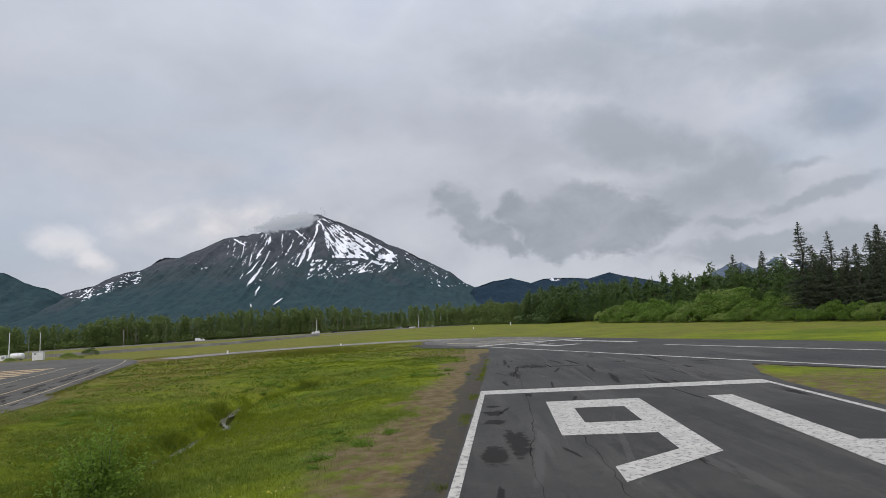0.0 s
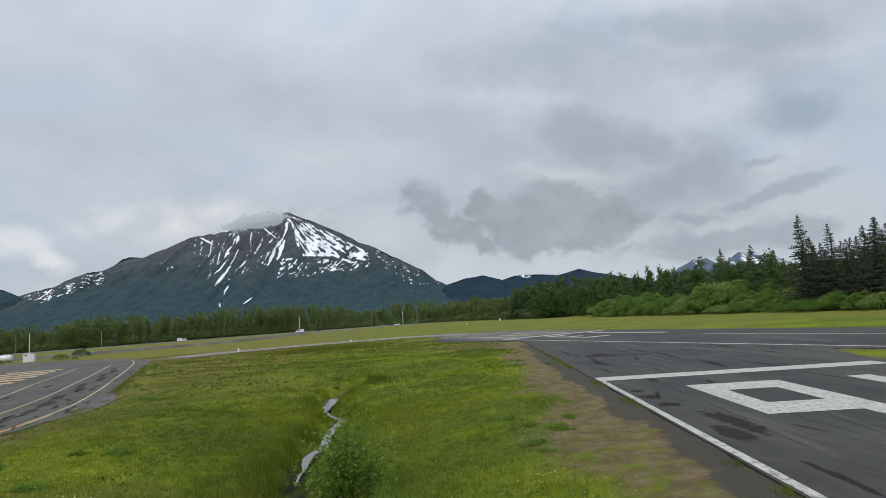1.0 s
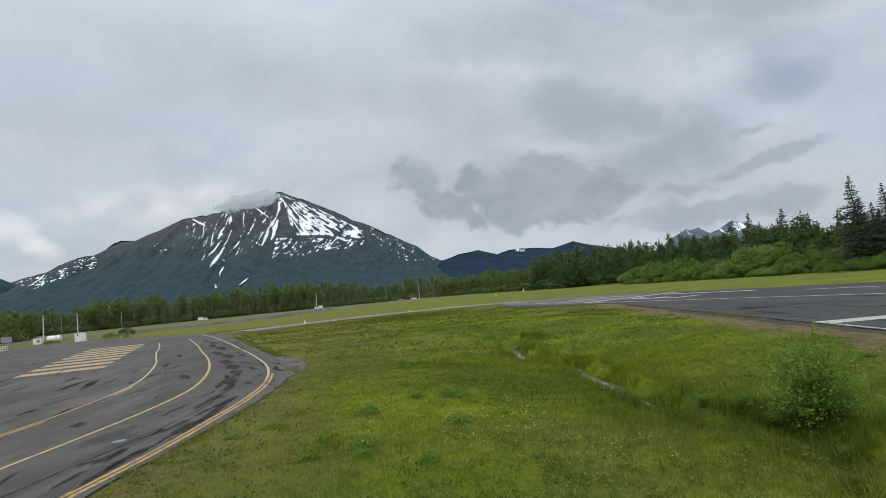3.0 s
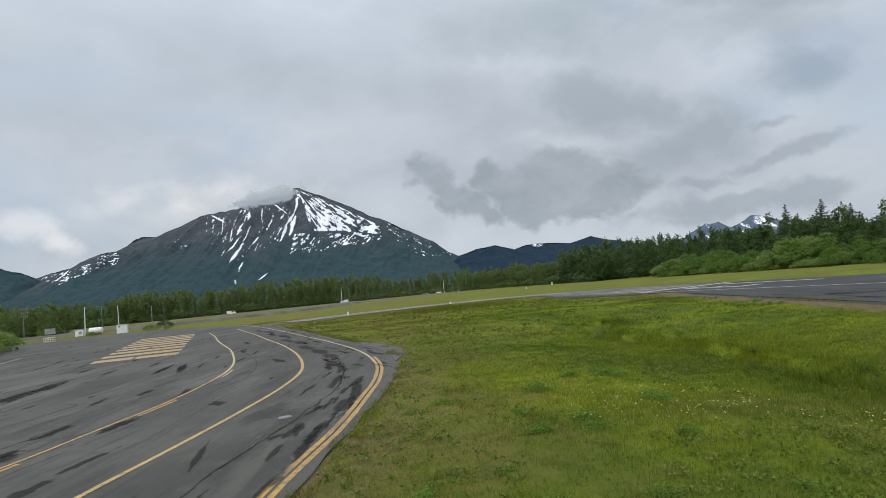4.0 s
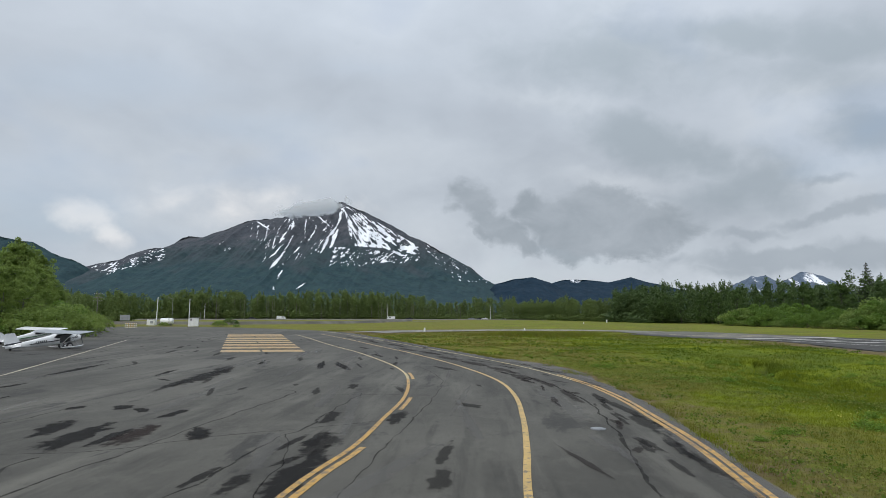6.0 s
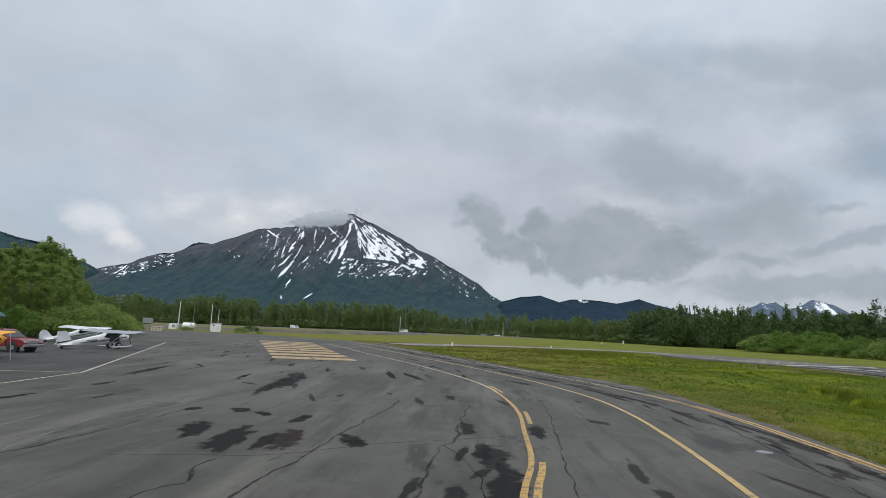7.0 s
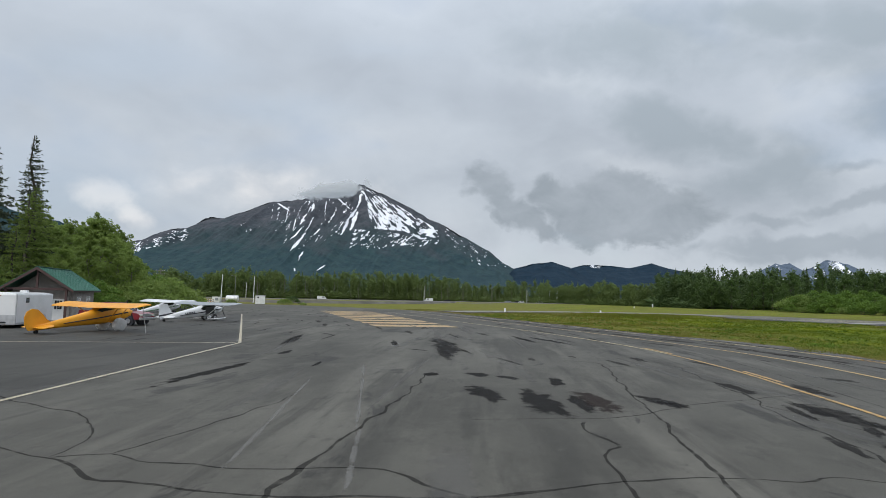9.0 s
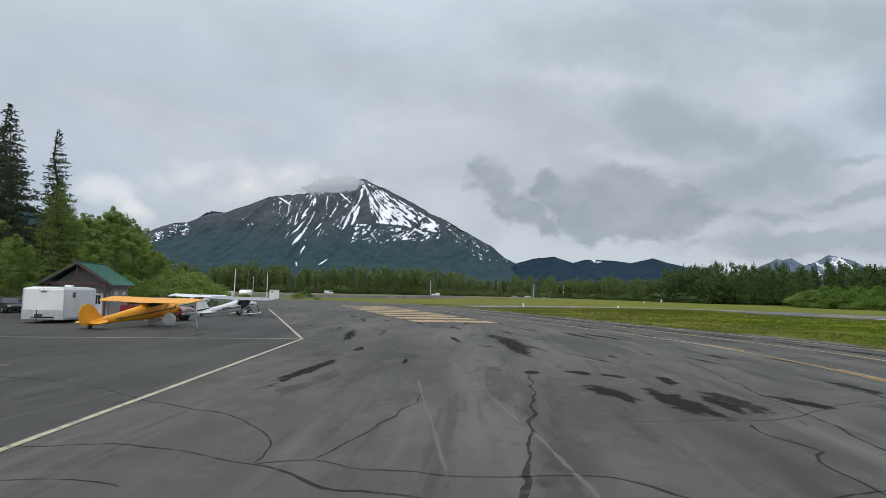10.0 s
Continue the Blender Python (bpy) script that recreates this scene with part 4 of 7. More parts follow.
    # flaking between the edge lines and the grass, and worn tracks beside them
    for _ in range(120):
        y = k.uniform(6, 110)
        i = min(range(len(TAXI_EDGE)), key=lambda q: abs(TAXI_EDGE[q][1] - y * PLAN))
        x = TAXI_EDGE[i][0] / PLAN
        lean = 88 if y < 40 else 112
        off = k.choice((0.5, 0.9, 2.0, 2.6, 3.4, 4.6))
        blotch(x - off - k.uniform(0, 0.5), y, k.uniform(0.4, 1.9), k.uniform(0.06, 0.22), lean + k.gauss(0, 6), k.uniform(0, 90), SCUFF if off in (0.5, 3.4) else (BAND if off > 2.3 else FAINT))
    # the taxiway's worn rim, pale and grey, ragged towards the grass
    line = [Vector((*p, 0)) for p in TAXI_EDGE if -20 < p[1] < 125]
    verts, faces, dense = [], [], []
    for i in range(1, len(line) - 1):
        d = (line[i + 1] - line[i - 1]).normalized()
        side = Vector((-d.y, d.x, 0))
        for o, den in ((-0.05, 0.9), (0.45, 1.0), (1.15, 0.0)):
            q = line[i] + side * (o + 0.25 * noise.noise(line[i] * 0.5 + Vector((o * 9, 0, 0))))
            verts.append((q.x, q.y, 0.0045))
            dense.append(den)
        if i > 1:
            b = 3 * (i - 1)
            faces += [(b - 3, b - 2, b + 1, b), (b - 2, b - 1, b + 2, b + 1)]
    me = grid_mesh("worn_rim", verts, faces)
    me.attributes.new("dense", "FLOAT", "POINT").data.foreach_set("value", np.array(dense, np.float32))
    tagged(put("worn_rim", me, RIM), "pale worn rim of the taxiway beside the grass", "pavement", kind="structure")
    # tyre marks and sealed spots by the runway edge
    for v, u, a, b in ((1.2, -10.4, 0.6, 0.9), (1.3, -7.6, 0.5, 0.5), (1.4, -13.5, 0.7, 0.8), (2.6, -19, 0.5, 3.2), (1.6, -22, 0.6, 1.6), (3.0, 13, 0.5, 3), (5, 22, 1.5, 2.0), (9, 21, 2.2, 0.4), (25, 20, 2.0, 0.4)):
        x, y = rw(v, u)
        blotch(x / PLAN, y / PLAN, a, b, 0, v + u, FAINT)


build_wear()


def build_water():
    m, nt, s = shader("still_water")
    k = Nodes(nt)
    s.inputs["Base Color"].default_value = (0.115, 0.110, 0.095, 1)
    s.inputs["Roughness"].default_value = 0.04
    k.bump(s, k.noise(7.0, 4), 0.10, 0.02)
    line = [Vector((x, y, 0)) for x, y in DITCH if 21.8 < y < 61]
    line = [p + Vector((0.12 * math.sin(p.y * 0.9) + 0.3 * noise.noise(p * 0.7), 0, 0)) for p in curve([tuple(p) for p in line], 0.35)]
    w = ribbon("water", line, lambda t: 1.02 * (0.46 + 0.75 * math.exp(-((t - 0.25) / 0.09) ** 2) + 0.5 * noise.noise(Vector((t * 11, 2, 1)))) * min(1, 5 * t + 0.2, 6 * (1 - t) + 0.1), WATER_Z, m, wobble=0.05)
    tagged(w, "still grey water in a narrow ditch", "water", kind="structure")


build_water()

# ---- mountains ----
def rock_and_snow(name="hazy_mountain_side", pale=0.0, woods=((0.026, 0.052, 0.062), (0.038, 0.070, 0.074))):
    m, nt, s = shader(name)
    k = Nodes(nt)

    # mixes blue-grey distance haze into a base colour, by the share pale
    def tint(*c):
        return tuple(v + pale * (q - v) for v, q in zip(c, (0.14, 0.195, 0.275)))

    # the blue of distant air is baked into the rock, woods and brush colours
    rock = k.mix(k.band(k.noise(0.012, 6, 0.65), 0.35, 0.7), tint(0.054, 0.061, 0.073), tint(0.084, 0.088, 0.100))
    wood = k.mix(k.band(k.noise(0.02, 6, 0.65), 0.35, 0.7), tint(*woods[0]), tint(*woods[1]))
    brush = k.mix(k.band(k.noise(0.008, 5, 0.6), 0.4, 0.65), tint(0.040, 0.062, 0.068), tint(0.055, 0.070, 0.080))
    high = k.times(k.field("high"), k.times(k.times(k.noise(0.006, 6, 0.65), 0.5, "SUBTRACT"), 0.55), "ADD")
    col = k.mix(k.band(high, 0.28, 0.42), wood, brush)
    col = k.mix(k.band(high, 0.46, 0.66), col, rock)
    snow = k.band(k.times(k.field("snow"), k.times(k.times(k.noise(0.10, 5, 0.72, (1, 1, 0.6)), 0.5, "SUBTRACT"), 1.1), "ADD"), 0.46, 0.60)
    col = k.mix(k.times(k.band(k.noise(0.16, 6, 0.7), 0.42, 0.72), 0.35), col, k.mix(0.5, col, (0.012, 0.022, 0.026)))
    ribs = k.noise(0.040, 7, 0.72, (1, 1, 0.35))
    col = k.mix(k.times(k.band(ribs, 0.46, 0.66), 0.55), col, k.mix(0.62, col, (0.010, 0.016, 0.021)))
    col = k.mix(k.times(k.band(ribs, 0.50, 0.34), k.times(k.band(high, 0.36, 0.6), 0.45)), col, tint(0.098, 0.104, 0.116))
    col = k.mix(snow, col, (0.80, 0.82, 0.86))
    nt.links.new(col, s.inputs["Base Color"])
    s.inputs["Roughness"].default_value = 0.95
    s.inputs["Specular IOR Level"].default_value = 0.1
    k.bump(s, k.noise(0.03, 7, 0.72), 0.6, 12.0)
    return m


MOUNTAIN = rock_and_snow()
# hill woods carry the painted haze too, as a darker navy
HILL = rock_and_snow("hazy_wooded_hill_side", 0.0, ((0.011, 0.027, 0.046), (0.018, 0.038, 0.060)))
# the far range: over half of its rock and woods colour is painted haze
HAZY_FAR_MOUNTAIN = rock_and_snow("hazy_distant_mountain_side", 0.55)


def streaks(x, z, lean, wide, long, seed):
    """Noise drawn out into streaks; lean: how far they run sideways for each unit down."""
    return soft_noise(x + lean * z, (z - lean * x) * wide / long, wide, seed, 4, 0.66)


# snow lies in narrow gullies: upper end, lower end and half width, across and up the face
GULLIES = ((-1169, 613, -1191, 557, 3.1), (-1220, 540, -1261, 467, 4.3), (-1167, 527, -1226, 408, 3.1), (-1226, 408, -1317, 290, 5.6), (-1233, 456, -1323, 366, 3.7), (-1342, 577, -1366, 474, 2.5), (-1417, 610, -1333, 557, 3.7),
           (-1083, 627, -1099, 552, 3.1), (-1006, 641, -933, 579, 3.7), (-1129, 439, -1169, 395, 2.5), (-1237, 285, -1268, 221, 3.1), (-1084, 200, -1142, 161, 3.1), (-1293, 176, -1290, 151, 4.3), (-1288, 507, -1310, 432, 2.5),
           (-842, 700, -885, 576, 5), (-885, 576, -936, 503, 6.8), (-936, 503, -979, 405, 6.8), (-877, 556, -921, 436, 8.1))
FAN = [(-868, 738), (-800, 715), (-682, 655), (-290, 425), (-330, 390), (-451, 372), (-560, 425), (-768, 440), (-800, 520), (-832, 640), (-866, 690)]
DRIFTS = [(-905, 450), (-581, 425), (-320, 385), (-320, 345), (-454, 322), (-600, 330), (-700, 296), (-935, 305)]
SHOULDER = [(-2560, 296), (-2490, 322), (-2288, 354), (-2229, 392), (-2103, 430), (-2000, 428), (-2035, 345), (-2200, 305), (-2415, 240)]
WEST = [(-1500, 600), (-1000, 660), (-880, 590), (-960, 400), (-1350, 250), (-1440, 430)]
EAST = [(-330, 480), (-180, 425), (158, 200), (90, 190), (-90, 205), (-250, 330)]
FAR_WEST = [(-1730, 490), (-1500, 490), (-1560, 380), (-1660, 370)]


def flecks(x, z, area, lean, wide, long, seed, full):
    """Broken patches of snow, drawn out downhill, that cover about a share of an area of the face."""
    rim = smooth01(far_from(x, z, area, True), 0, 14) * inside(x, z, area)
    n = streaks(x, z, lean, wide, long, seed)
    return rim * smooth01(n, 0.66 - 0.32 * full, 0.76 - 0.32 * full)


def snow_cover(x, z):
    """How much snow lies at places of the main face, seen square on."""
    warp = (soft_noise(x, z, 40, 71, 3) - 0.5) * 22
    best = np.zeros_like(x)
    rough_edge = soft_noise(x, z, 26, 85, 3, 0.6)
    for x0, z0, x1, z1, w in GULLIES:
        dx, dz = x1 - x0, z1 - z0
        t = np.clip(((x + warp - x0) * dx + (z - z0) * dz) / (dx * dx + dz * dz), 0, 1)
        d = np.hypot(x + warp - x0 - t * dx, z - z0 - t * dz)
        best = np.maximum(best, np.clip(1.25 - 0.65 * d / (w * (0.5 + 0.8 * np.sin(np.pi * t)) * (0.35 + 1.3 * rough_edge)), 0, 1))
    # the great field spreads from the summit, with ribs of rock in it
    ang, rad = np.arctan2(x + 890, 770 - z), np.hypot(x + 890, 770 - z)
    ribs = soft_noise(ang * 430 + warp * 0.8, rad * 0.30, 20, 72, 3, 0.6)
    fine = soft_noise(ang * 430, rad * 0.25, 11, 78, 2, 0.6)
    full = 0.66 + 0.20 * np.exp(-((x + 690) / 110) ** 2 - ((z - 500) / 80) ** 2) - 0.04 * smooth01(x, -560, -300)
    fan = smooth01(far_from(x, z, FAN, True), 0, 12) * inside(x, z, FAN)
    best = np.maximum(best, fan * smooth01(ribs * 0.55 + fine * 0.45, 0.72 - 0.42 * full, 0.80 - 0.42 * full))
    best = np.maximum(best, flecks(x, z, DRIFTS, -1.5, 15, 40, 74, 0.36 + 1.0 * (soft_noise(x, z, 80, 83, 2) - 0.5) - 0.25 * smooth01(z, 360, 300)))
    ribs2 = soft_noise(ang * 430 + warp, rad * 0.35, 9, 84, 2, 0.6)
    best = best - 0.7 * fan * smooth01(ribs2, 0.60, 0.70)
    best = np.maximum(best, flecks(x, z, SHOULDER, -1.7, 13, 30, 75, 0.36))
    best = np.maximum(best, flecks(x, z, WEST, -0.5, 11, 40, 76, 0.06))
    best = np.maximum(best, flecks(x, z, EAST, 1.1, 12, 34, 77, 0.08))
    return np.maximum(best, flecks(x, z, FAR_WEST, -0.7, 16, 34, 79, 0.14))


def massif(name, label, crest, y0, front, seed, snow_at=(), nx=330, ny=110, rough=1.0, back=500, snowline=0.3, scatter=0.0, bareness=1.0, face=False, drifts=0.0, material=None):
    """A mountain whose crest runs across the view: heights between the crest's corners are broken up by ridged noise, spurs and gullies run down the front."""
    cx, cz = np.array([c[0] for c in crest], float), np.array([c[1] for c in crest], float)
    xs = np.linspace(cx[0], cx[-1], nx)
    top = np.interp(xs, cx, cz)
    top = top + (soft_noise(xs, xs * 0 + seed, 70, seed, 4) - 0.5) * 26 * rough * smooth01(top, 60, 250)
    t = np.concatenate([np.linspace(0, 1, ny), 1 + np.linspace(0.1, 1, 12)])
    X, T = np.meshgrid(xs, t)
    H = np.meshgrid(top, t)[0]
    fall = np.where(T <= 1, T, 1)
    # gullies fan down from the crest
    lean = (1 - fall) * 70 * np.sin(X / 410 + seed)
    g = 1 - np.abs(2 * soft_noise(X + lean, fall * 260, 120, seed + 1, 4, 0.55) - 1)
    g2 = 1 - np.abs(2 * soft_noise(X + lean * 1.3, fall * 90, 46, seed + 2, 3, 0.5) - 1)
    prof = fall ** 1.25
    Z = H * prof + (g - 0.62) * 56 * rough * (0.12 + 0.88 * smooth01(fall, 0.40, 0.75)) * np.sin(np.pi * np.clip(fall, 0, 1)) ** 0.8 * smooth01(H, 80, 400) + (g2 - 0.6) * 15 * (0.15 + 0.85 * smooth01(fall, 0.40, 0.75)) * rough * np.sin(np.pi * fall) ** 0.7
    Y = y0 - front * (1 - fall) + (1 - g) * 60 * (fall < 1)
    over = T > 1
    Y = np.where(over, y0 + back * (T - 1), Y)
    Z = np.where(over, H * (1 - (T - 1) * 0.9), Z)
    Z = np.minimum(Z, H + 0.0 * Z)
    Z = np.maximum(Z, -20)
    n = len(t)
    i, j = np.meshgrid(np.arange(nx - 1), np.arange(n - 1))
    a = (j * nx + i).ravel()
    me = grid_mesh(name, np.stack([X.ravel(), Y.ravel(), Z.ravel()], 1), np.stack([a, a + 1, a + nx + 1, a + nx], 1), material or MOUNTAIN, True)
    high = Z / max(cz) * bareness
    snow = np.zeros_like(Z)
    gully = smooth01(1 - g, 0.16, 0.5) * 0.55 + smooth01(1 - g2, 0.2, 0.6) * 0.55
    for x, z, wx, wz, amount in snow_at:
        reach = np.exp(-((X - x - (Z - z) * 0.35 * 0) / wx) ** 2 - ((Z - z) / wz) ** 2)
        snow = np.maximum(snow, reach * amount * (0.35 + gully))
    if scatter:
        snow = np.maximum(snow, scatter * gully * smooth01(high, snowline, snowline + 0.18))
    if face:
        f = 3800 / (Y / PLAN)
        snow = snow_cover(-50 + (X / PLAN + 50) * f, 5 + (Z / PLAN - 5) * f)
    if drifts:
        band = smooth01(H - Z, drifts, drifts * 0.35) * smooth01(H, 120, 200)
        snow = band * 1.2 * smooth01(soft_noise(X - Z, Z * 2.4, 36, seed + 5, 3), 0.47, 0.64)
    for nm, val in (("high", high), ("snow", snow)):
        at = me.attributes.new(nm, "FLOAT", "POINT")
        at.data.foreach_set("value", np.asarray(val, np.float32).ravel())
    return tagged(put(name, me, None), label, "mountain", "mountains", "structure")


def k85(pts, depth=3800):
    """Crest corners, given for a crest 3800 plan units away, moved to another depth."""
    f = depth / 3800
    return [((-50 + (x + 50) * f) * PLAN, (5 + (z - 5) * f) * PLAN) for x, z in pts]


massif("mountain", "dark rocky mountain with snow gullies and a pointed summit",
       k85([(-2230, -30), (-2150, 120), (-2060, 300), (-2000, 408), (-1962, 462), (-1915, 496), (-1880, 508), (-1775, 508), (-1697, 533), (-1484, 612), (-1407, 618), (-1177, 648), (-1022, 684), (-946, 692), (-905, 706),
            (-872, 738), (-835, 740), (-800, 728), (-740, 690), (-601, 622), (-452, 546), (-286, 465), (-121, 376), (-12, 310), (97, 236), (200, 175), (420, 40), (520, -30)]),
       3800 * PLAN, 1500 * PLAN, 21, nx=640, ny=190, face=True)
massif("mountain", "low snow-flecked shoulder of the mountain range",
       k85([(-2980, -20), (-2750, 180), (-2548, 301), (-2490, 326), (-2288, 357), (-2229, 395), (-2103, 429), (-2010, 428), (-1950, 400), (-1860, 330), (-1760, 240), (-1660, 120), (-1560, -20)], 3720),
       3720 * PLAN, 1300 * PLAN, 33, nx=280, ny=110, face=True, rough=0.7)
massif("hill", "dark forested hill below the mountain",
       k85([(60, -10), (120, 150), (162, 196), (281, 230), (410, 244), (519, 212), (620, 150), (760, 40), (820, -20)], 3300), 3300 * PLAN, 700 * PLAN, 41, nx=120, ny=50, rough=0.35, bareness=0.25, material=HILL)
massif("hill", "long forested ridge, blue-green with haze painted into its colour",
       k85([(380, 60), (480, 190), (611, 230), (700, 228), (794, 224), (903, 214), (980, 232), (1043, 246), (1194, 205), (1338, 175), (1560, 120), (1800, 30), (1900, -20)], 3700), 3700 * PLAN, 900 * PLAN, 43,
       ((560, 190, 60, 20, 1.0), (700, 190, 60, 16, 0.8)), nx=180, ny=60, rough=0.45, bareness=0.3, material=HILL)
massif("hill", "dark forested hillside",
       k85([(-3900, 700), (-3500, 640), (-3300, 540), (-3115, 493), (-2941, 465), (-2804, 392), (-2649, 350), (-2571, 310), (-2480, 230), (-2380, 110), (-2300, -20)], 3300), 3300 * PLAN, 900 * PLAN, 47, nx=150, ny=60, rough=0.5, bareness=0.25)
massif("mountain", "distant snow-streaked mountains with blue haze painted into their colour",
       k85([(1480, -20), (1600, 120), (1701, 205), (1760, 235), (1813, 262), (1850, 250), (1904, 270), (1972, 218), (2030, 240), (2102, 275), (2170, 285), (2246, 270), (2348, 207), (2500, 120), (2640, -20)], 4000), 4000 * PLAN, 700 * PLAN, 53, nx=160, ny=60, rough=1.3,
       snowline=0.42, scatter=0.95, material=HAZY_FAR_MOUNTAIN)

# ---- trees ----
class Cards:
    """Gathers small leaf and needle pieces into one mesh."""

    def __init__(self):
        self.v, self.f, self.n = [], [], 0

    def add(self, verts, faces):
        self.v.append(np.asarray(verts, float).reshape(-1, 3))
        self.f.append(np.asarray(faces, int).reshape(-1, 3) + self.n)
        self.n += len(self.v[-1])

    def leaves(self, centres, size, rng, droop=0.0, shape=1.4):
        """A pointed leaf at each centre, turned at random."""
        c = np.asarray(centres, float)
        n = len(c)
        d = rng.normal(size=(n, 3))
        d[:, 2] = d[:, 2] * 0.7 - droop
        d /= np.linalg.norm(d, axis=1)[:, None]
        e = np.cross(d, rng.normal(size=(n, 3)) + [0, 0, 1.1])
        e /= np.linalg.norm(e, axis=1)[:, None] + 1e-9
        s = (np.asarray(size) * rng.uniform(0.6, 1.4, n))[:, None]
        v = np.stack([c - d * s * 0.4 + e * s / shape / 2, c + d * s * 0.6, c - d * s * 0.4 - e * s / shape / 2], 1).reshape(-1, 3)
        self.add(v, np.arange(3 * n).reshape(-1, 3))

    def mesh(self, name, material):
        return grid_mesh(name, np.concatenate(self.v), np.concatenate(self.f), material)


def trunk_mesh(name, h, r, limbs, material, lean=0.0, seg=7):
    bm = bmesh.new()
    pts = [Vector((lean * (k / 6) ** 2 + 0.02 * h * math.sin(k * 1.7 + h), 0.015 * h * math.cos(k * 2.3), h * k / 6)) for k in range(7)]
    loft(bm, [[(p.x + r * (1 - 0.88 * k / 6) * math.cos(a), p.y + r * (1 - 0.88 * k / 6) * math.sin(a), p.z - (0.15 if k == 0 else 0)) for a in (math.tau * i / seg for i in range(seg))] for k, p in enumerate(pts)])
    for a, b, w in limbs:
        rod(bm, a, b, w, w * 0.25, 5)
    me = bpy.data.meshes.new(name)
    bm.to_mesh(me)
    bm.free()
    me.materials.append(material)
    return me


def spruce(h, r, seed, whorls=34, gap=0.10, thin=1.0, card=0.55, needles=None):
    """Meshes of a spruce: a straight trunk, and whorls of drooping boughs hung with needle sprays."""
    rng = np.random.RandomState(seed)
    c = Cards()
    limbs = []
    for k in range(whorls):
        t = (k + rng.uniform(0, 0.8)) / whorls
        z = h * (gap + (1 - gap) * t ** 0.92)
        reach = r * (1 - t) ** 0.85 * rng.uniform(0.65, 1.12) + 0.16
        for b in range(rng.randint(5, 8)):
            if rng.rand() > thin:
                continue
            az = rng.uniform(0, math.tau)
            L = reach * rng.uniform(0.55, 1.15)
            rise = 0.25 * (t - 0.45)
            n = max(3, int(L / card * 2.6))
            s = (np.arange(n) + rng.rand(n)) / n
            rad = L * (0.12 + 0.88 * s)
            wide = 0.16 * L * np.sin(np.pi * np.clip(s * 0.9 + 0.1, 0, 1)) * rng.normal(size=n)
            x = np.cos(az) * rad - np.sin(az) * wide
            y = np.sin(az) * rad + np.cos(az) * wide
            zz = z + rise * rad - 0.16 * rad ** 1.3 / max(r, 1) ** 0.3 + rng.normal(size=n) * 0.08 + 0.10 * L * s ** 3
            # sprays: long thin triangles that follow the bough and hang
            P = np.stack([x, y, zz], 1)
            out = np.stack([np.full(n, np.cos(az)), np.full(n, np.sin(az)), np.full(n, rise - 0.35)], 1)
            for _ in range(3):
                d = out + rng.normal(size=(n, 3)) * 0.6
                d /= np.linalg.norm(d, axis=1)[:, None]
                e = np.cross(d, rng.normal(size=(n, 3)))
                e /= np.linalg.norm(e, axis=1)[:, None]
                w = (card * rng.uniform(0.6, 1.3, n) * (0.55 + 0.45 * (1 - t)))[:, None]
                v = np.stack([P - d * w * 0.3 - e * w * 0.26, P - d * w * 0.3 + e * w * 0.26, P + d * w], 1).reshape(-1, 3)
                c.add(v, np.arange(3 * n).reshape(-1, 3))
            if b < 3 and L > 0.8:
                limbs.append(((0, 0, z), (np.cos(az) * L * 0.7, np.sin(az) * L * 0.7, z + rise * L * 0.7 - 0.1 * L), 0.012 * L + 0.008))
    # leader
    top = np.stack([np.zeros(6), np.zeros(6), h * np.linspace(0.965, 1.0, 6)], 1)
    c.leaves(top, card * 0.5, rng)
    return trunk_mesh("trunk", h, 0.018 * h + 0.03, limbs, BARK), c.mesh("crown", needles or NEEDLES)


def broadleaf(h, r, seed, leaves=6000, leaf=0.23, limbs=20, low=0.12, mat_leaf=None, bark=None, narrow=1.0):
    """Meshes of a broad-leaved tree: limbs rise from the trunk to a pointed, uneven crown, with leaf clumps along their outer halves."""
    rng = np.random.RandomState(seed)
    c = Cards()
    wood, spots = [], []
    for k in range(limbs):
        t = (k + rng.rand()) / limbs
        az = k * 2.4 + rng.uniform(-0.5, 0.5)
        reach = r * narrow * 1.5 * (t + 0.12) ** 0.45 * (1 - t) ** 0.62 * rng.uniform(0.72, 1.12) + 0.05 * r
        z0 = h * (low * 0.6 + (0.86 - low * 0.6) * t)
        rise = reach * rng.uniform(0.35, 0.8)
        tip = np.array([math.cos(az) * reach, math.sin(az) * reach, min(z0 + rise, 0.985 * h)])
        foot = np.array([0, 0, z0])
        wood.append((tuple(foot), tuple(foot + (tip - foot) * 0.85), 0.004 * h + 0.01))
        for q in range(5):
            f = 0.30 + 0.72 * (q + rng.rand() * 0.7) / 5
            spots.append((foot + (tip - foot) * f + rng.normal(size=3) * 0.07 * r, r * rng.uniform(0.13, 0.24) * (1.15 - 0.45 * t)))
    for q in range(5):
        spots.append((np.array([rng.normal() * 0.05 * r, rng.normal() * 0.05 * r, h * (0.84 + 0.032 * q)]), r * (0.16 - 0.02 * q)))
    per = leaves // len(spots)
    for p, size in spots:
        n = int(per * rng.uniform(0.6, 1.4))
        d = rng.normal(size=(n, 3))
        d /= np.linalg.norm(d, axis=1)[:, None]
        c.leaves(p + d * (size * rng.uniform(0.25, 1.1, n) ** 0.6)[:, None] * [1, 1, 0.75], leaf, rng, 0.2)
    return trunk_mesh("trunk", h * 0.9, 0.012 * h + 0.04, wood, bark or PALE_BARK, 0.0), c.mesh("crown", mat_leaf or LEAVES)


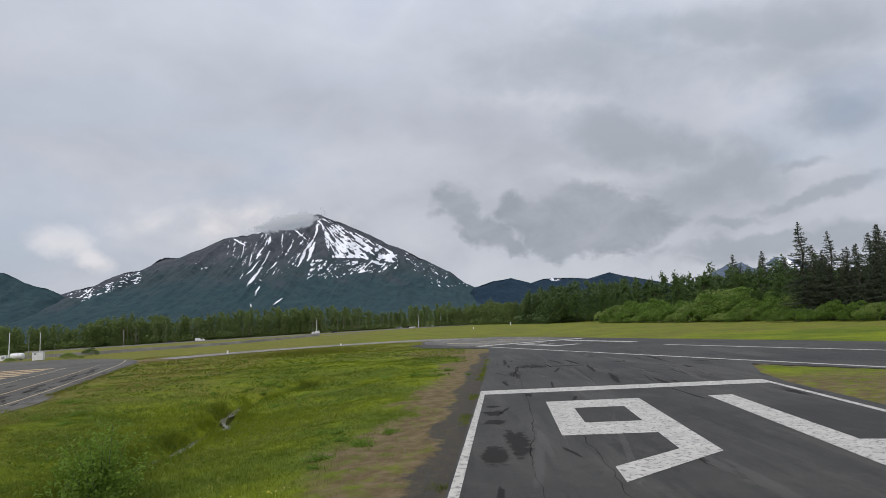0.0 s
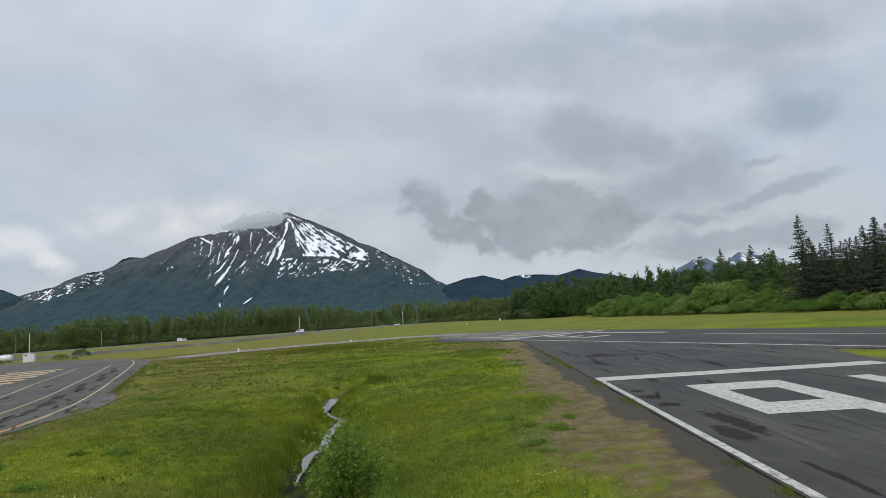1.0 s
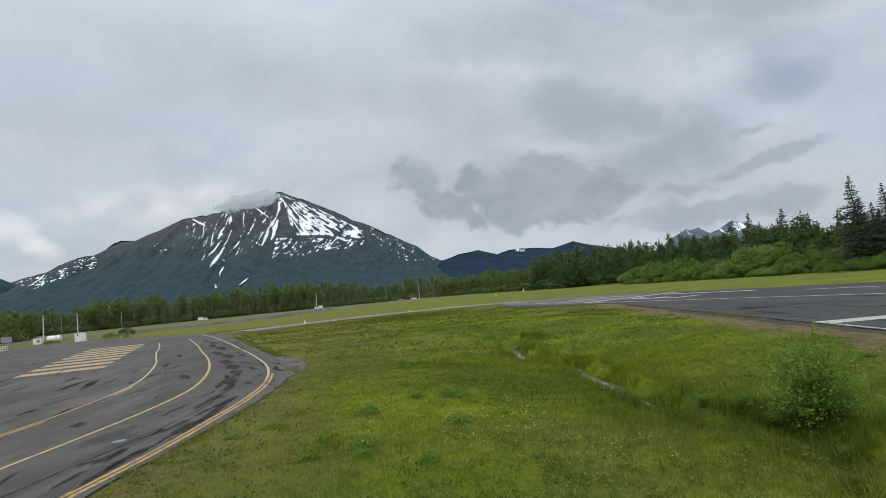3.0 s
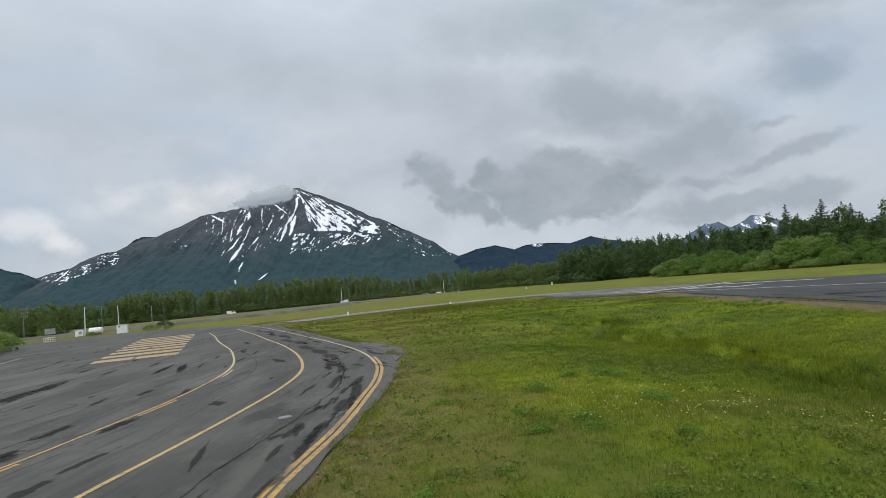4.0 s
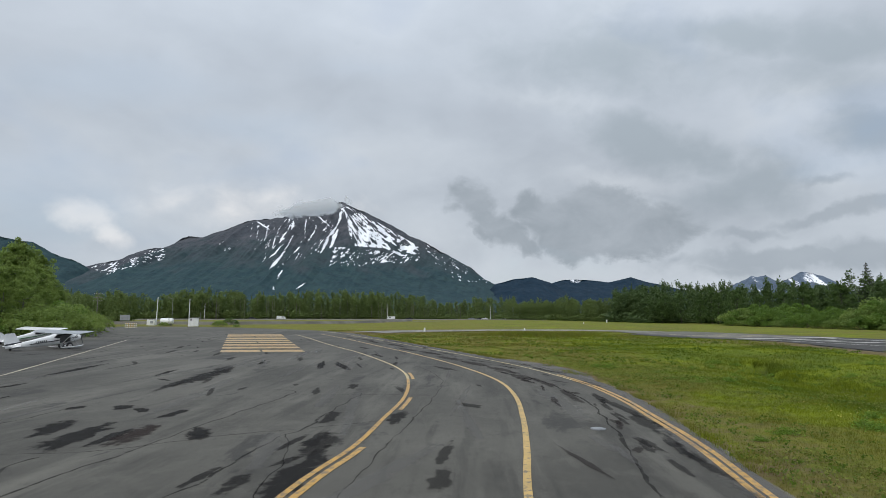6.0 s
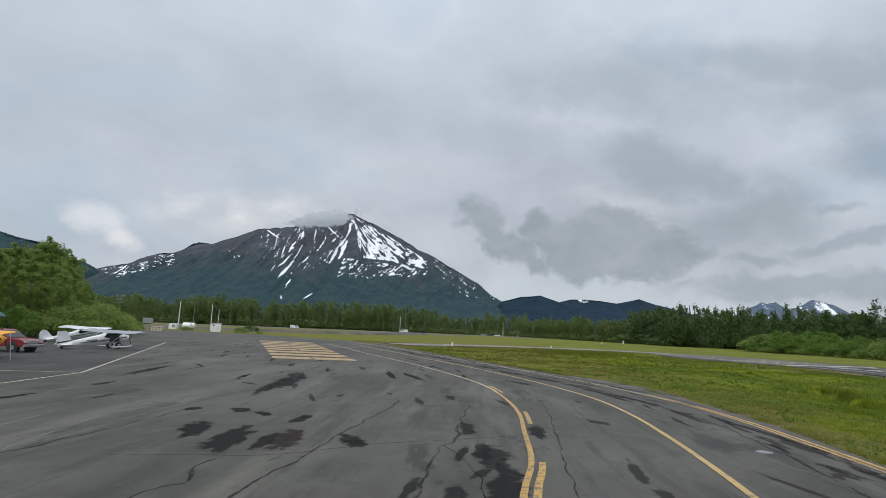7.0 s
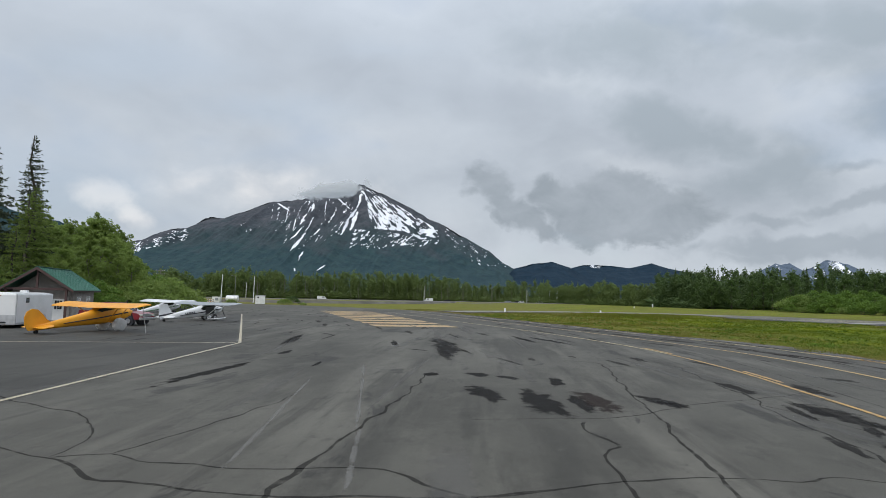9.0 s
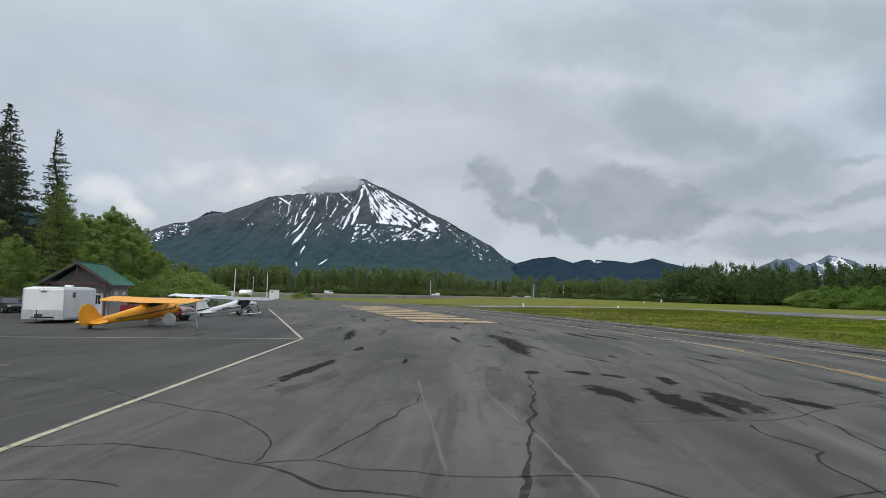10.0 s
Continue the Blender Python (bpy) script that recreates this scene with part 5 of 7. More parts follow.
def thicket(h, r, seed, leaves=4200, leaf=0.2, mat_leaf=None, mounds=16):
    """Meshes of a spreading shrub: rounded mounds of leaves, heaped up to a domed, lumpy outline."""
    rng = np.random.RandomState(seed)
    c = Cards()
    bm = bmesh.new()
    per = leaves // mounds
    for k in range(mounds):
        az, q = k * 2.4 + rng.uniform(-0.4, 0.4), r * math.sqrt((k + 0.3) / mounds)
        size = r * rng.uniform(0.24, 0.40)
        top = np.array([math.cos(az) * q, math.sin(az) * q, max(h * (1 - 0.62 * (q / r) ** 2) * rng.uniform(0.75, 1.05) - size * 0.8, size * 0.55)])
        d = rng.normal(size=(per, 3))
        d[:, 2] = np.where(rng.rand(per) < 0.75, np.abs(d[:, 2]), d[:, 2])
        d /= np.linalg.norm(d, axis=1)[:, None]
        pts = top + d * (size * rng.uniform(0.72, 1.05, per))[:, None] * [1, 1, 0.85]
        pts[:, 2] = np.maximum(pts[:, 2], 0.04)
        c.leaves(pts, leaf, rng, 0.1)
        if k % 2 == 0:
            rod(bm, (math.cos(az) * 0.1 * r, math.sin(az) * 0.1 * r, -0.15), tuple(top), 0.05, 0.015, 5)
    me = bpy.data.meshes.new("stem")
    bm.to_mesh(me)
    bm.free()
    me.materials.append(BARK)
    return me, c.mesh("foliage", mat_leaf or LEAVES)


def shrub(h, r, seed, leaves=1500, leaf=0.16, mat_leaf=None, stems=9):
    """Meshes of a shrub: many stems from one root and leaves along them."""
    rng = np.random.RandomState(seed)
    c = Cards()
    bm = bmesh.new()
    for k in range(stems):
        az, q = rng.uniform(0, math.tau), r * rng.uniform(0.15, 0.95)
        top = Vector((math.cos(az) * q, math.sin(az) * q, h * rng.uniform(0.42, 1.0) * (1 - 0.42 * q / r)))
        base = Vector((math.cos(az) * 0.1 * r, math.sin(az) * 0.1 * r, -0.15))
        mid = base.lerp(top, 0.5) + Vector((0, 0, 0.12 * h))
        rod(bm, base, mid, 0.02 * h ** 0.5, 0.012, 5)
        rod(bm, mid, top, 0.012, 0.004, 5)
        n = leaves // stems
        t = rng.uniform(0.2, 1.05, n)
        line = np.where(t[:, None] < 0.5, np.array(base) + (np.array(mid) - np.array(base)) * (t[:, None] * 2), np.array(mid) + (np.array(top) - np.array(mid)) * (t[:, None] * 2 - 1))
        pts = line + rng.normal(size=(n, 3)) * 0.19 * r * (0.4 + t[:, None] * 0.6)
        pts[:, 2] = np.maximum(pts[:, 2], 0.05)
        c.leaves(pts, leaf, rng, 0.1)
    me = bpy.data.meshes.new("stem")
    bm.to_mesh(me)
    bm.free()
    me.materials.append(BARK)
    return me, c.mesh("foliage", mat_leaf or LEAVES)


def plant(name, label, category, group, meshes, names, x, y, turn=0, size=1.0, z=None):
    if z is None:
        z = float(ground_height(np.array([x]), np.array([y]))[0][0])
    root = new(name)
    root.empty_display_size = 0.3
    root.matrix_basis = Matrix.Translation((x, y, z)) @ Matrix.Rotation(radians(turn), 4, "Z") @ Matrix.Scale(size, 4)
    for nm, me in zip(names, meshes):
        put(nm, me, None, root)
    return tagged(root, label, category, group)


SPRUCES = [spruce(20, 6.2, 101, 56, 0.02, card=0.38), spruce(18, 4.6, 102, 52, 0.02, 0.95, 0.36), spruce(22, 5.8, 103, 58, 0.02, 0.95, 0.38), spruce(15, 4.6, 104, 48, 0.02, card=0.34)]
SLIM_SPRUCE = spruce(24, 4.3, 105, 62, 0.02, 0.95, 0.36)
HEMLOCKS = [spruce(15, 6.4, 111, 34, 0.02, card=0.34, needles=NEEDLES_LIGHT), spruce(13, 5.4, 112, 30, 0.02, 0.95, 0.32, needles=NEEDLES_LIGHT)]
BROADS = [broadleaf(13, 4.2, 201, 15000, 0.21, 22, 0.08), broadleaf(11, 4.1, 202, 14000, 0.20, 20, 0.06), broadleaf(15, 4.3, 203, 16000, 0.22, 24, 0.08, narrow=0.9), broadleaf(10, 4.1, 204, 13000, 0.20, 20, 0.05)]
DARKS = [broadleaf(14, 4.6, 205, 15000, 0.22, 22, 0.06, LEAVES_DARK, BARK), broadleaf(17, 4.6, 206, 16000, 0.24, 24, 0.08, LEAVES_DARK, BARK, 0.85)]
SHRUBS = [thicket(4.2, 3.6, 301, 5200, 0.22, LEAVES_DARK), thicket(3.4, 3.6, 302, 5000, 0.21, LEAVES), thicket(4.8, 3.6, 303, 5400, 0.22, LEAVES_HEDGE)]


def tree(kind, x, y, height, turn=0):
    """One tree of a kind, at a place of the plan, grown to a height in metres."""
    k = random.Random(int(x * 131 + y * 17))
    if kind == "spruce":
        i = k.randrange(4)
        me, base, label, cat = SPRUCES[i], (20, 18, 22, 15)[i], "tall dark spruce tree with drooping boughs", "spruce"
    elif kind == "slim_spruce":
        me, base, label, cat = SLIM_SPRUCE, 24, "tall slender spruce tree with short boughs", "spruce"
    elif kind == "hemlock":
        i = k.randrange(2)
        me, base, label, cat = HEMLOCKS[i], (15, 13)[i], "pale green hemlock tree with layered boughs", "hemlock"
    elif kind == "dark":
        i = k.randrange(2)
        me, base, label, cat = DARKS[i], (14, 17)[i], "dark green broad-leaved tree at the wood's edge", "tree"
    else:
        i = k.randrange(4)
        me, base, label, cat = BROADS[i], (13, 11, 15, 10)[i], "bright green cottonwood tree in full leaf", "tree"
    return plant(cat + "_tree" if cat in ("spruce", "hemlock") else "tree", label, cat, "trees beside the airfield", me, ("trunk", "crown"), x * PLAN, y * PLAN, turn or k.uniform(0, 360), height / base)


def bush(x, y, height, kinds=(0, 1, 2)):
    k = random.Random(int(x * 71 + y * 13))
    i = k.choice(kinds)
    return plant("shrub", "leafy green willow shrub at the wood's edge", "shrub", "shrubs at the wood's edge", SHRUBS[i], ("stem", "foliage"), x * PLAN, y * PLAN, k.uniform(0, 360), height / (4.2, 3.4, 4.8)[i])


def build_trees():
    # beside the crossing runway
    for x, y, h in ((101.2, 166, 24.5), (103.5, 157, 20.8), (112, 150, 21), (118, 158, 22), (108, 172, 19), (135, 277, 25), (136.2, 252.7, 24), (131, 262, 20), (140, 262, 21), (118, 185, 17), (124, 170, 21), (109, 143, 19), (116, 137, 20), (126, 196, 18), (133, 231, 20), (128, 160, 21), (122, 148, 20), (131, 150, 22), (136, 172, 21), (112, 164, 17), (106, 150, 17), (113, 143, 20), (104, 160, 15), (118, 168, 18), (120, 142, 19), (109, 158, 17), (107, 166, 17)):
        tree("spruce", x, y, h)
    for x, y, h in ((103, 182, 11), (104, 196, 13), (108, 206, 12), (114, 232, 15), (105, 224, 13), (120, 244, 17), (126, 250, 17), (113, 262, 16), (104, 268, 15), (96, 276, 14), (90, 286, 13), (84, 296, 14),
                    (79, 306, 15), (74, 316, 14), (69, 330, 15), (110, 285, 18), (100, 300, 17), (93, 315, 17), (86, 330, 17), (120, 275, 18), (114, 176, 12), (122, 215, 14), (130, 222, 15), (63, 338, 14.5), (57, 346, 13.5), (60, 334, 12), (105, 212, 9), (101, 236, 11.5)):
        tree("dark", x, y, h)
    k = random.Random(8)
    # a band of willows in front of them, low at its edge
    for off, lo, hi, step in ((0, 2.2, 3.4, 6.0), (4.5, 3.2, 5.0, 6.5), (9.5, 4.6, 6.6, 7.5), (16, 6.0, 8.5, 10)):
        line = curve([(x + off, y) for x, y in ((104, 128), (94, 152), (90, 178), (85, 212), (78, 240), (71, 276))], step)
        for p in line:
            tall = 0.85 + 0.35 * smooth01(p.y, 170, 215)
            if k.random() < 0.88:
                bush(p.x + k.gauss(0, 1.4), p.y + k.gauss(0, 2.2), k.uniform(lo * 0.65, hi * 1.15) * float(tall), (2, 2, 1))
    # behind the parking stands
    tree("slim_spruce", -148.6, 100.5, 26.2)
    for x, y, h in ((-150, 91, 27.3), (-156, 96, 25.5), (-143, 84, 21.5), (-160, 88, 28), (-152, 106, 20), (-166, 84, 26), (-154, 88, 22)):
        tree("spruce", x, y, h)
    for x, y, h in ((-137, 86, 15.2), (-141, 92, 17), (-134, 80, 10.5), (-145, 98, 16)):
        tree("hemlock", x, y, h)
    for x, y, h in ((-132, 93, 11.2), (-136, 102, 11.6), (-141, 112, 12.4), (-147, 122, 13.2), (-128, 82, 8.5), (-139, 70, 11), (-144, 76, 14), (-130, 70, 8), (-152, 130, 13.8), (-158, 140, 14.5), (-163, 150, 14.5), (-170, 160, 14.5), (-176, 172, 14), (-166, 128, 17),
                    (-158, 118, 15), (-172, 142, 18), (-173, 155, 21.2), (-170, 153, 19.4), (-166.5, 155, 17.2), (-178, 156, 19), (-184, 176, 15), (-192, 186, 14), (-138, 60, 10), (-146, 62, 13), (-131, 103, 8.4), (-136, 113, 8.8), (-143, 125, 9), (-149, 136, 9), (-156, 148, 9.4), (-129, 96, 8.4)):
        tree("light", x, y, h)
    for x, y, h in ((-127, 105, 6), (-133, 117, 6), (-140, 129, 6.3), (-127, 88, 4.5), (-129, 97, 5), (-134, 109, 5), (-140, 119, 5.4), (-147, 131, 5.5), (-154, 143, 5), (-161, 155, 5), (-167, 166, 5), (-173, 178, 4.6), (-125, 76, 4.2), (-132, 66, 4), (-126, 101, 3.5), (-131, 113, 4), (-137, 124, 4), (-144, 137, 4), (-151, 149, 4)):
        bush(x, y, h, (1, 1, 2))


build_trees()


def build_far_woods():
    """Woods too far to count: cheap trees in broken ranks, one mesh."""
    rng = np.random.RandomState(77)
    protos = []
    for k in range(6):
        c = Cards()
        k, n = k % 6, 34
        for q in range(n):
            t = (q + rng.rand()) / n
            if k < 4:
                w = (0.14, 0.18, 0.12, 0.21)[k] * 1.5 * (t + 0.12) ** 0.45 * (1 - t) ** 0.55 + 0.015
                s, z, m = rng.uniform(0.05, 0.085), 0.06 + 0.91 * t, 22
            else:
                w = 0.21 * (1 - t) ** 0.9
                s, z, m = 0.055 * (1.04 - t), 0.04 + 0.96 * t, 24
            az, qd = rng.uniform(0, math.tau), w * math.sqrt(rng.uniform(0.1, 1))
            p = np.array([math.cos(az) * qd, math.sin(az) * qd, z]) + rng.normal(size=(m, 3)) * s * 0.55
            if k > 3:
                around, out = rng.uniform(0, math.tau, m), w * rng.uniform(0.1, 1.05, m)
                p = np.stack([np.cos(around) * out, np.sin(around) * out, z + 0.02 * rng.normal(size=m) - 0.25 * out], 1)
            c.leaves(p, 0.046 if k < 4 else 0.044 * (1.1 - 0.7 * t), rng, 0.2)
        for a in range(3):
            x = 0.012
            c.add([(x * math.cos(a * 2.1), x * math.sin(a * 2.1), 0), (x * math.cos(a * 2.1 + 2.1), x * math.sin(a * 2.1 + 2.1), 0), (0, 0, 0.8)], [[0, 1, 2]])
        protos.append((np.concatenate(c.v), np.concatenate(c.f)))
    c = Cards()
    for _ in range(9):
        p = np.array([rng.normal() * 0.25, rng.normal() * 0.25, rng.uniform(0.1, 0.8)])
        c.leaves(p + rng.normal(size=(40, 3)) * 0.16, 0.11, rng)
    low = (np.concatenate(c.v), np.concatenate(c.f))
    V, F, base = [], [], 0

    def stand(line, depth, count, lo, hi, conifers=0.1, bare=False):
        nonlocal base
        pts = curve(pl(*line), 5.0)
        for _ in range(count):
            p = pts[rng.randint(len(pts))]
            k = rng.randint(4, 6) if rng.rand() < conifers else rng.randint(0, 4)
            q = rng.rand()
            x, y = p.x + rng.normal() * 4, p.y + depth * q
            h = rng.uniform(lo, hi) * (0.80 + 0.3 * q) * (1.02 if k > 3 else 1) * (0.62 + 0.76 * float(soft_noise(np.array([x]), np.array([y]), 34, 3, 2)[0]))
            a = rng.uniform(0, math.tau)
            v, f = protos[k]
            v = v * [min(h, 15) * 1.15, min(h, 15) * 1.15, h]
            v = v @ np.array([[math.cos(a), math.sin(a), 0], [-math.sin(a), math.cos(a), 0], [0, 0, 1]]) + [x, y, -0.1]
            V.append(v)
            F.append(f + base)
            base += len(v)
            if bare:
                continue
            # undergrowth at its foot
            v, f = low
            g = h * rng.uniform(0.22, 0.4)
            v = v * [g * 1.7, g * 1.7, g] + [x + rng.normal() * 3, y - rng.uniform(0, 5), -0.3]
            V.append(v)
            F.append(f + base)
            base += len(v)

    stand(((-560, 330), (-420, 350), (-300, 360), (-230, 400), (-150, 480), (-60, 505), (20, 515)), 40, 760, 12.5, 18.5, 0.16)
    stand(((-10, 470), (20, 455), (36, 430)), 30, 70, 12, 17, 0.05)
    stand(((36, 432), (43, 412), (49, 390)), 22, 46, 11.5, 14.5, 0.05)
    stand(((-212, 215), (-250, 238), (-300, 250), (-380, 255)), 50, 230, 7, 11, 0.1)
    stand(((-176, 128), (-200, 150), (-230, 180)), 30, 50, 13, 17, 0.1)
    me = grid_mesh("far_woods", np.concatenate(V), np.concatenate(F), LEAVES_FAR)
    woods = tagged(put("far_woods", me, None), "distant mixed woods of cottonwood and spruce", "woods", kind="stuff")
    # pale trunks that stand before the shade
    V, F = [], []
    front = curve(pl((-230, 400), (-150, 480), (-60, 505), (20, 515)), 3.0)
    for q in range(90):
        p = front[rng.randint(len(front))]
        x, y, h, r = p.x + rng.normal() * 3, p.y - rng.uniform(0, 4), rng.uniform(8, 13), rng.uniform(0.07, 0.14)
        ring = [(math.cos(a) * r, math.sin(a) * r) for a in (0.3, 1.87, 3.44, 5.01)]
        V += [(x + c0, y + c1, -0.2) for c0, c1 in ring] + [(x + c0 * 0.5, y + c1 * 0.5, h) for c0, c1 in ring]
        F += [(8 * q + i, 8 * q + (i + 1) % 4, 8 * q + 4 + (i + 1) % 4, 8 * q + 4 + i) for i in range(4)]
    put("trunks", grid_mesh("trunks", V, F, PALE_BARK), None, woods, "pale slender trunks")
    V, F, base = [], [], 0
    stand(((54, 372), (58, 360), (64, 335)), 30, 46, 13, 17, 0.2)
    stand(((60, 345), (100, 330), (150, 300), (190, 270), (230, 230), (250, 150)), 60, 420, 15.5, 21, 0.14)
    stand(((125, 225), (140, 190), (135, 150), (140, 110), (150, 60)), 40, 90, 13, 18, 0.3, True)
    me = grid_mesh("far_woods", np.concatenate(V), np.concatenate(F), LEAVES_SHADY)
    tagged(put("far_woods", me, None), "dark mixed woods of spruce and alder beyond the runway", "woods", kind="stuff")


build_far_woods()

# ---- things: materials ----
YELLOW_FABRIC = plain("yellow_fabric", (0.80, 0.345, 0.012), (0.70, 0.29, 0.012), 0.45, 0, 1.2, 30, 0, 0.12)
WHITE_PAINT = plain("white_paint", (0.78, 0.79, 0.79), (0.68, 0.69, 0.69), 0.35, 0, 1.0, 25, 0, 0.4)
GREY_PAINT = plain("grey_paint", (0.30, 0.32, 0.34), (0.24, 0.26, 0.28), 0.45, 0, 1.0, 25)
DARK_PAINT = plain("dark_paint", (0.020, 0.022, 0.028), (0.035, 0.037, 0.045), 0.35, 0, 2.0, 25, 0, 0.4)
GREEN_PAINT = plain("green_trim_paint", (0.05, 0.16, 0.06), (0.04, 0.12, 0.05), 0.4, 0, 2.0, 25)
RED_PAINT = plain("red_car_paint", (0.21, 0.014, 0.022), (0.16, 0.012, 0.018), 0.35, 0, 1.5, 25, 0, 0.35)
RUBBER = plain("rubber", (0.018, 0.018, 0.019), (0.03, 0.03, 0.03), 0.85, 0, 5, 40)
CHROME = plain("bright_metal", (0.55, 0.56, 0.57), (0.42, 0.43, 0.44), 0.3, 0.9, 4, 40)
ALLOY = plain("brushed_aluminium", (0.55, 0.56, 0.57), (0.44, 0.45, 0.46), 0.45, 0.4, 3, 60)
STEEL = plain("galvanised_steel", (0.30, 0.31, 0.32), (0.22, 0.23, 0.24), 0.55, 0.5, 3, 30)
CANVAS = plain("white_canvas", (0.58, 0.57, 0.55), (0.46, 0.45, 0.43), 0.8, 0, 3, 40, 0.3)
WOOD_WALL = plain("weathered_boards", (0.36, 0.33, 0.305), (0.26, 0.23, 0.21), 0.8, 0, 2, 30, 0.3)
WOOD_DARK = plain("dark_stained_wood", (0.085, 0.045, 0.042), (0.06, 0.034, 0.032), 0.7, 0, 2, 30, 0.2)
GREEN_ROOF = plain("green_metal_roof", (0.030, 0.15, 0.10), (0.025, 0.115, 0.08), 0.4, 0.1, 0.8, 20)
GREY_WOOD = plain("grey_post_wood", (0.20, 0.19, 0.175), (0.13, 0.125, 0.115), 0.85, 0, 2, 30, 0.3)
CONCRETE = plain("concrete", (0.28, 0.275, 0.26), (0.2, 0.198, 0.19), 0.85, 0, 2, 30, 0.3)
LAMP_GLASS = plain("lamp_glass", (0.62, 0.60, 0.52), (0.5, 0.48, 0.42), 0.15, 0, 8, 60)
ORANGE_LAMP = plain("amber_glass", (0.55, 0.16, 0.03), (0.45, 0.12, 0.02), 0.2, 0, 8, 60)


def dark_glass():
    m, nt, s = shader("window_glass")
    s.inputs["Base Color"].default_value = (0.02, 0.024, 0.028, 1)
    s.inputs["Roughness"].default_value = 0.05
    s.inputs["Specular IOR Level"].default_value = 0.6
    return m


GLASS = dark_glass()


def root(name, x, y, heading, label, category, group="", z=0.0):
    """An empty at a thing's base; heading: the plan direction its +x axis points in, in degrees from east."""
    e = new(name)
    e.empty_display_size = 0.5
    e.matrix_basis = pose(x, y, z, 0, 0, heading)
    return tagged(e, label, category, group)


def made(name, parent, material, build, label="", smooth=False, m=None):
    bm = bmesh.new()
    build(bm)
    if m is not None:
        bmesh.ops.transform(bm, matrix=m, verts=bm.verts)
    return part(name, bm, material, parent, label, smooth)


def oval(x, w, h, zc, n=14, power=2.6):
    """A rounded cross-section of a fuselage at x."""
    out = []
    for i in range(n):
        a = math.tau * i / n
        c, s = math.cos(a), math.sin(a)
        k = (abs(c) ** power + abs(s) ** power) ** (-1 / power)
        out.append((x, w / 2 * c * k, zc + h / 2 * s * k))
    return out


def foil(y, x_front, chord, z, thick):
    """A wing's cross-section at y."""
    up = [(0.0, 0.0), (0.04, 0.45), (0.15, 0.85), (0.35, 1.0), (0.65, 0.65), (1.0, 0.05)]
    low = [(0.75, -0.12), (0.4, -0.2), (0.1, -0.25)]
    return [(x_front - chord * a, y, z + thick * b) for a, b in up + low]


def wheel(parent, x, y, r, w, m, cover=None, names=("wheel",)):
    """A wheel that carries its tyre and hub, axis across."""
    def tyre(bm):
        n, k = 22, 8
        rings = []
        for i in range(n):
            a = math.tau * i / n
            ring = []
            for j in range(k):
                b = math.tau * j / k
                rr = r - 0.34 * r + 0.34 * r * math.cos(b)
                ring.append((x + rr * math.cos(a), y + w / 2 * math.sin(b), r + rr * math.sin(a)))
            rings.append(ring)
        rings.append(rings[0])
        loft(bm, rings, False)
        bmesh.ops.remove_doubles(bm, verts=bm.verts, dist=1e-4)
    t = made(names[0], parent, RUBBER, tyre, smooth=True, m=m)
    made("hub", t, cover or CHROME, lambda bm: rod(bm, (x, y - w * 0.42, r), (x, y + w * 0.42, r), r * 0.55, seg=16), m=m)
    return t


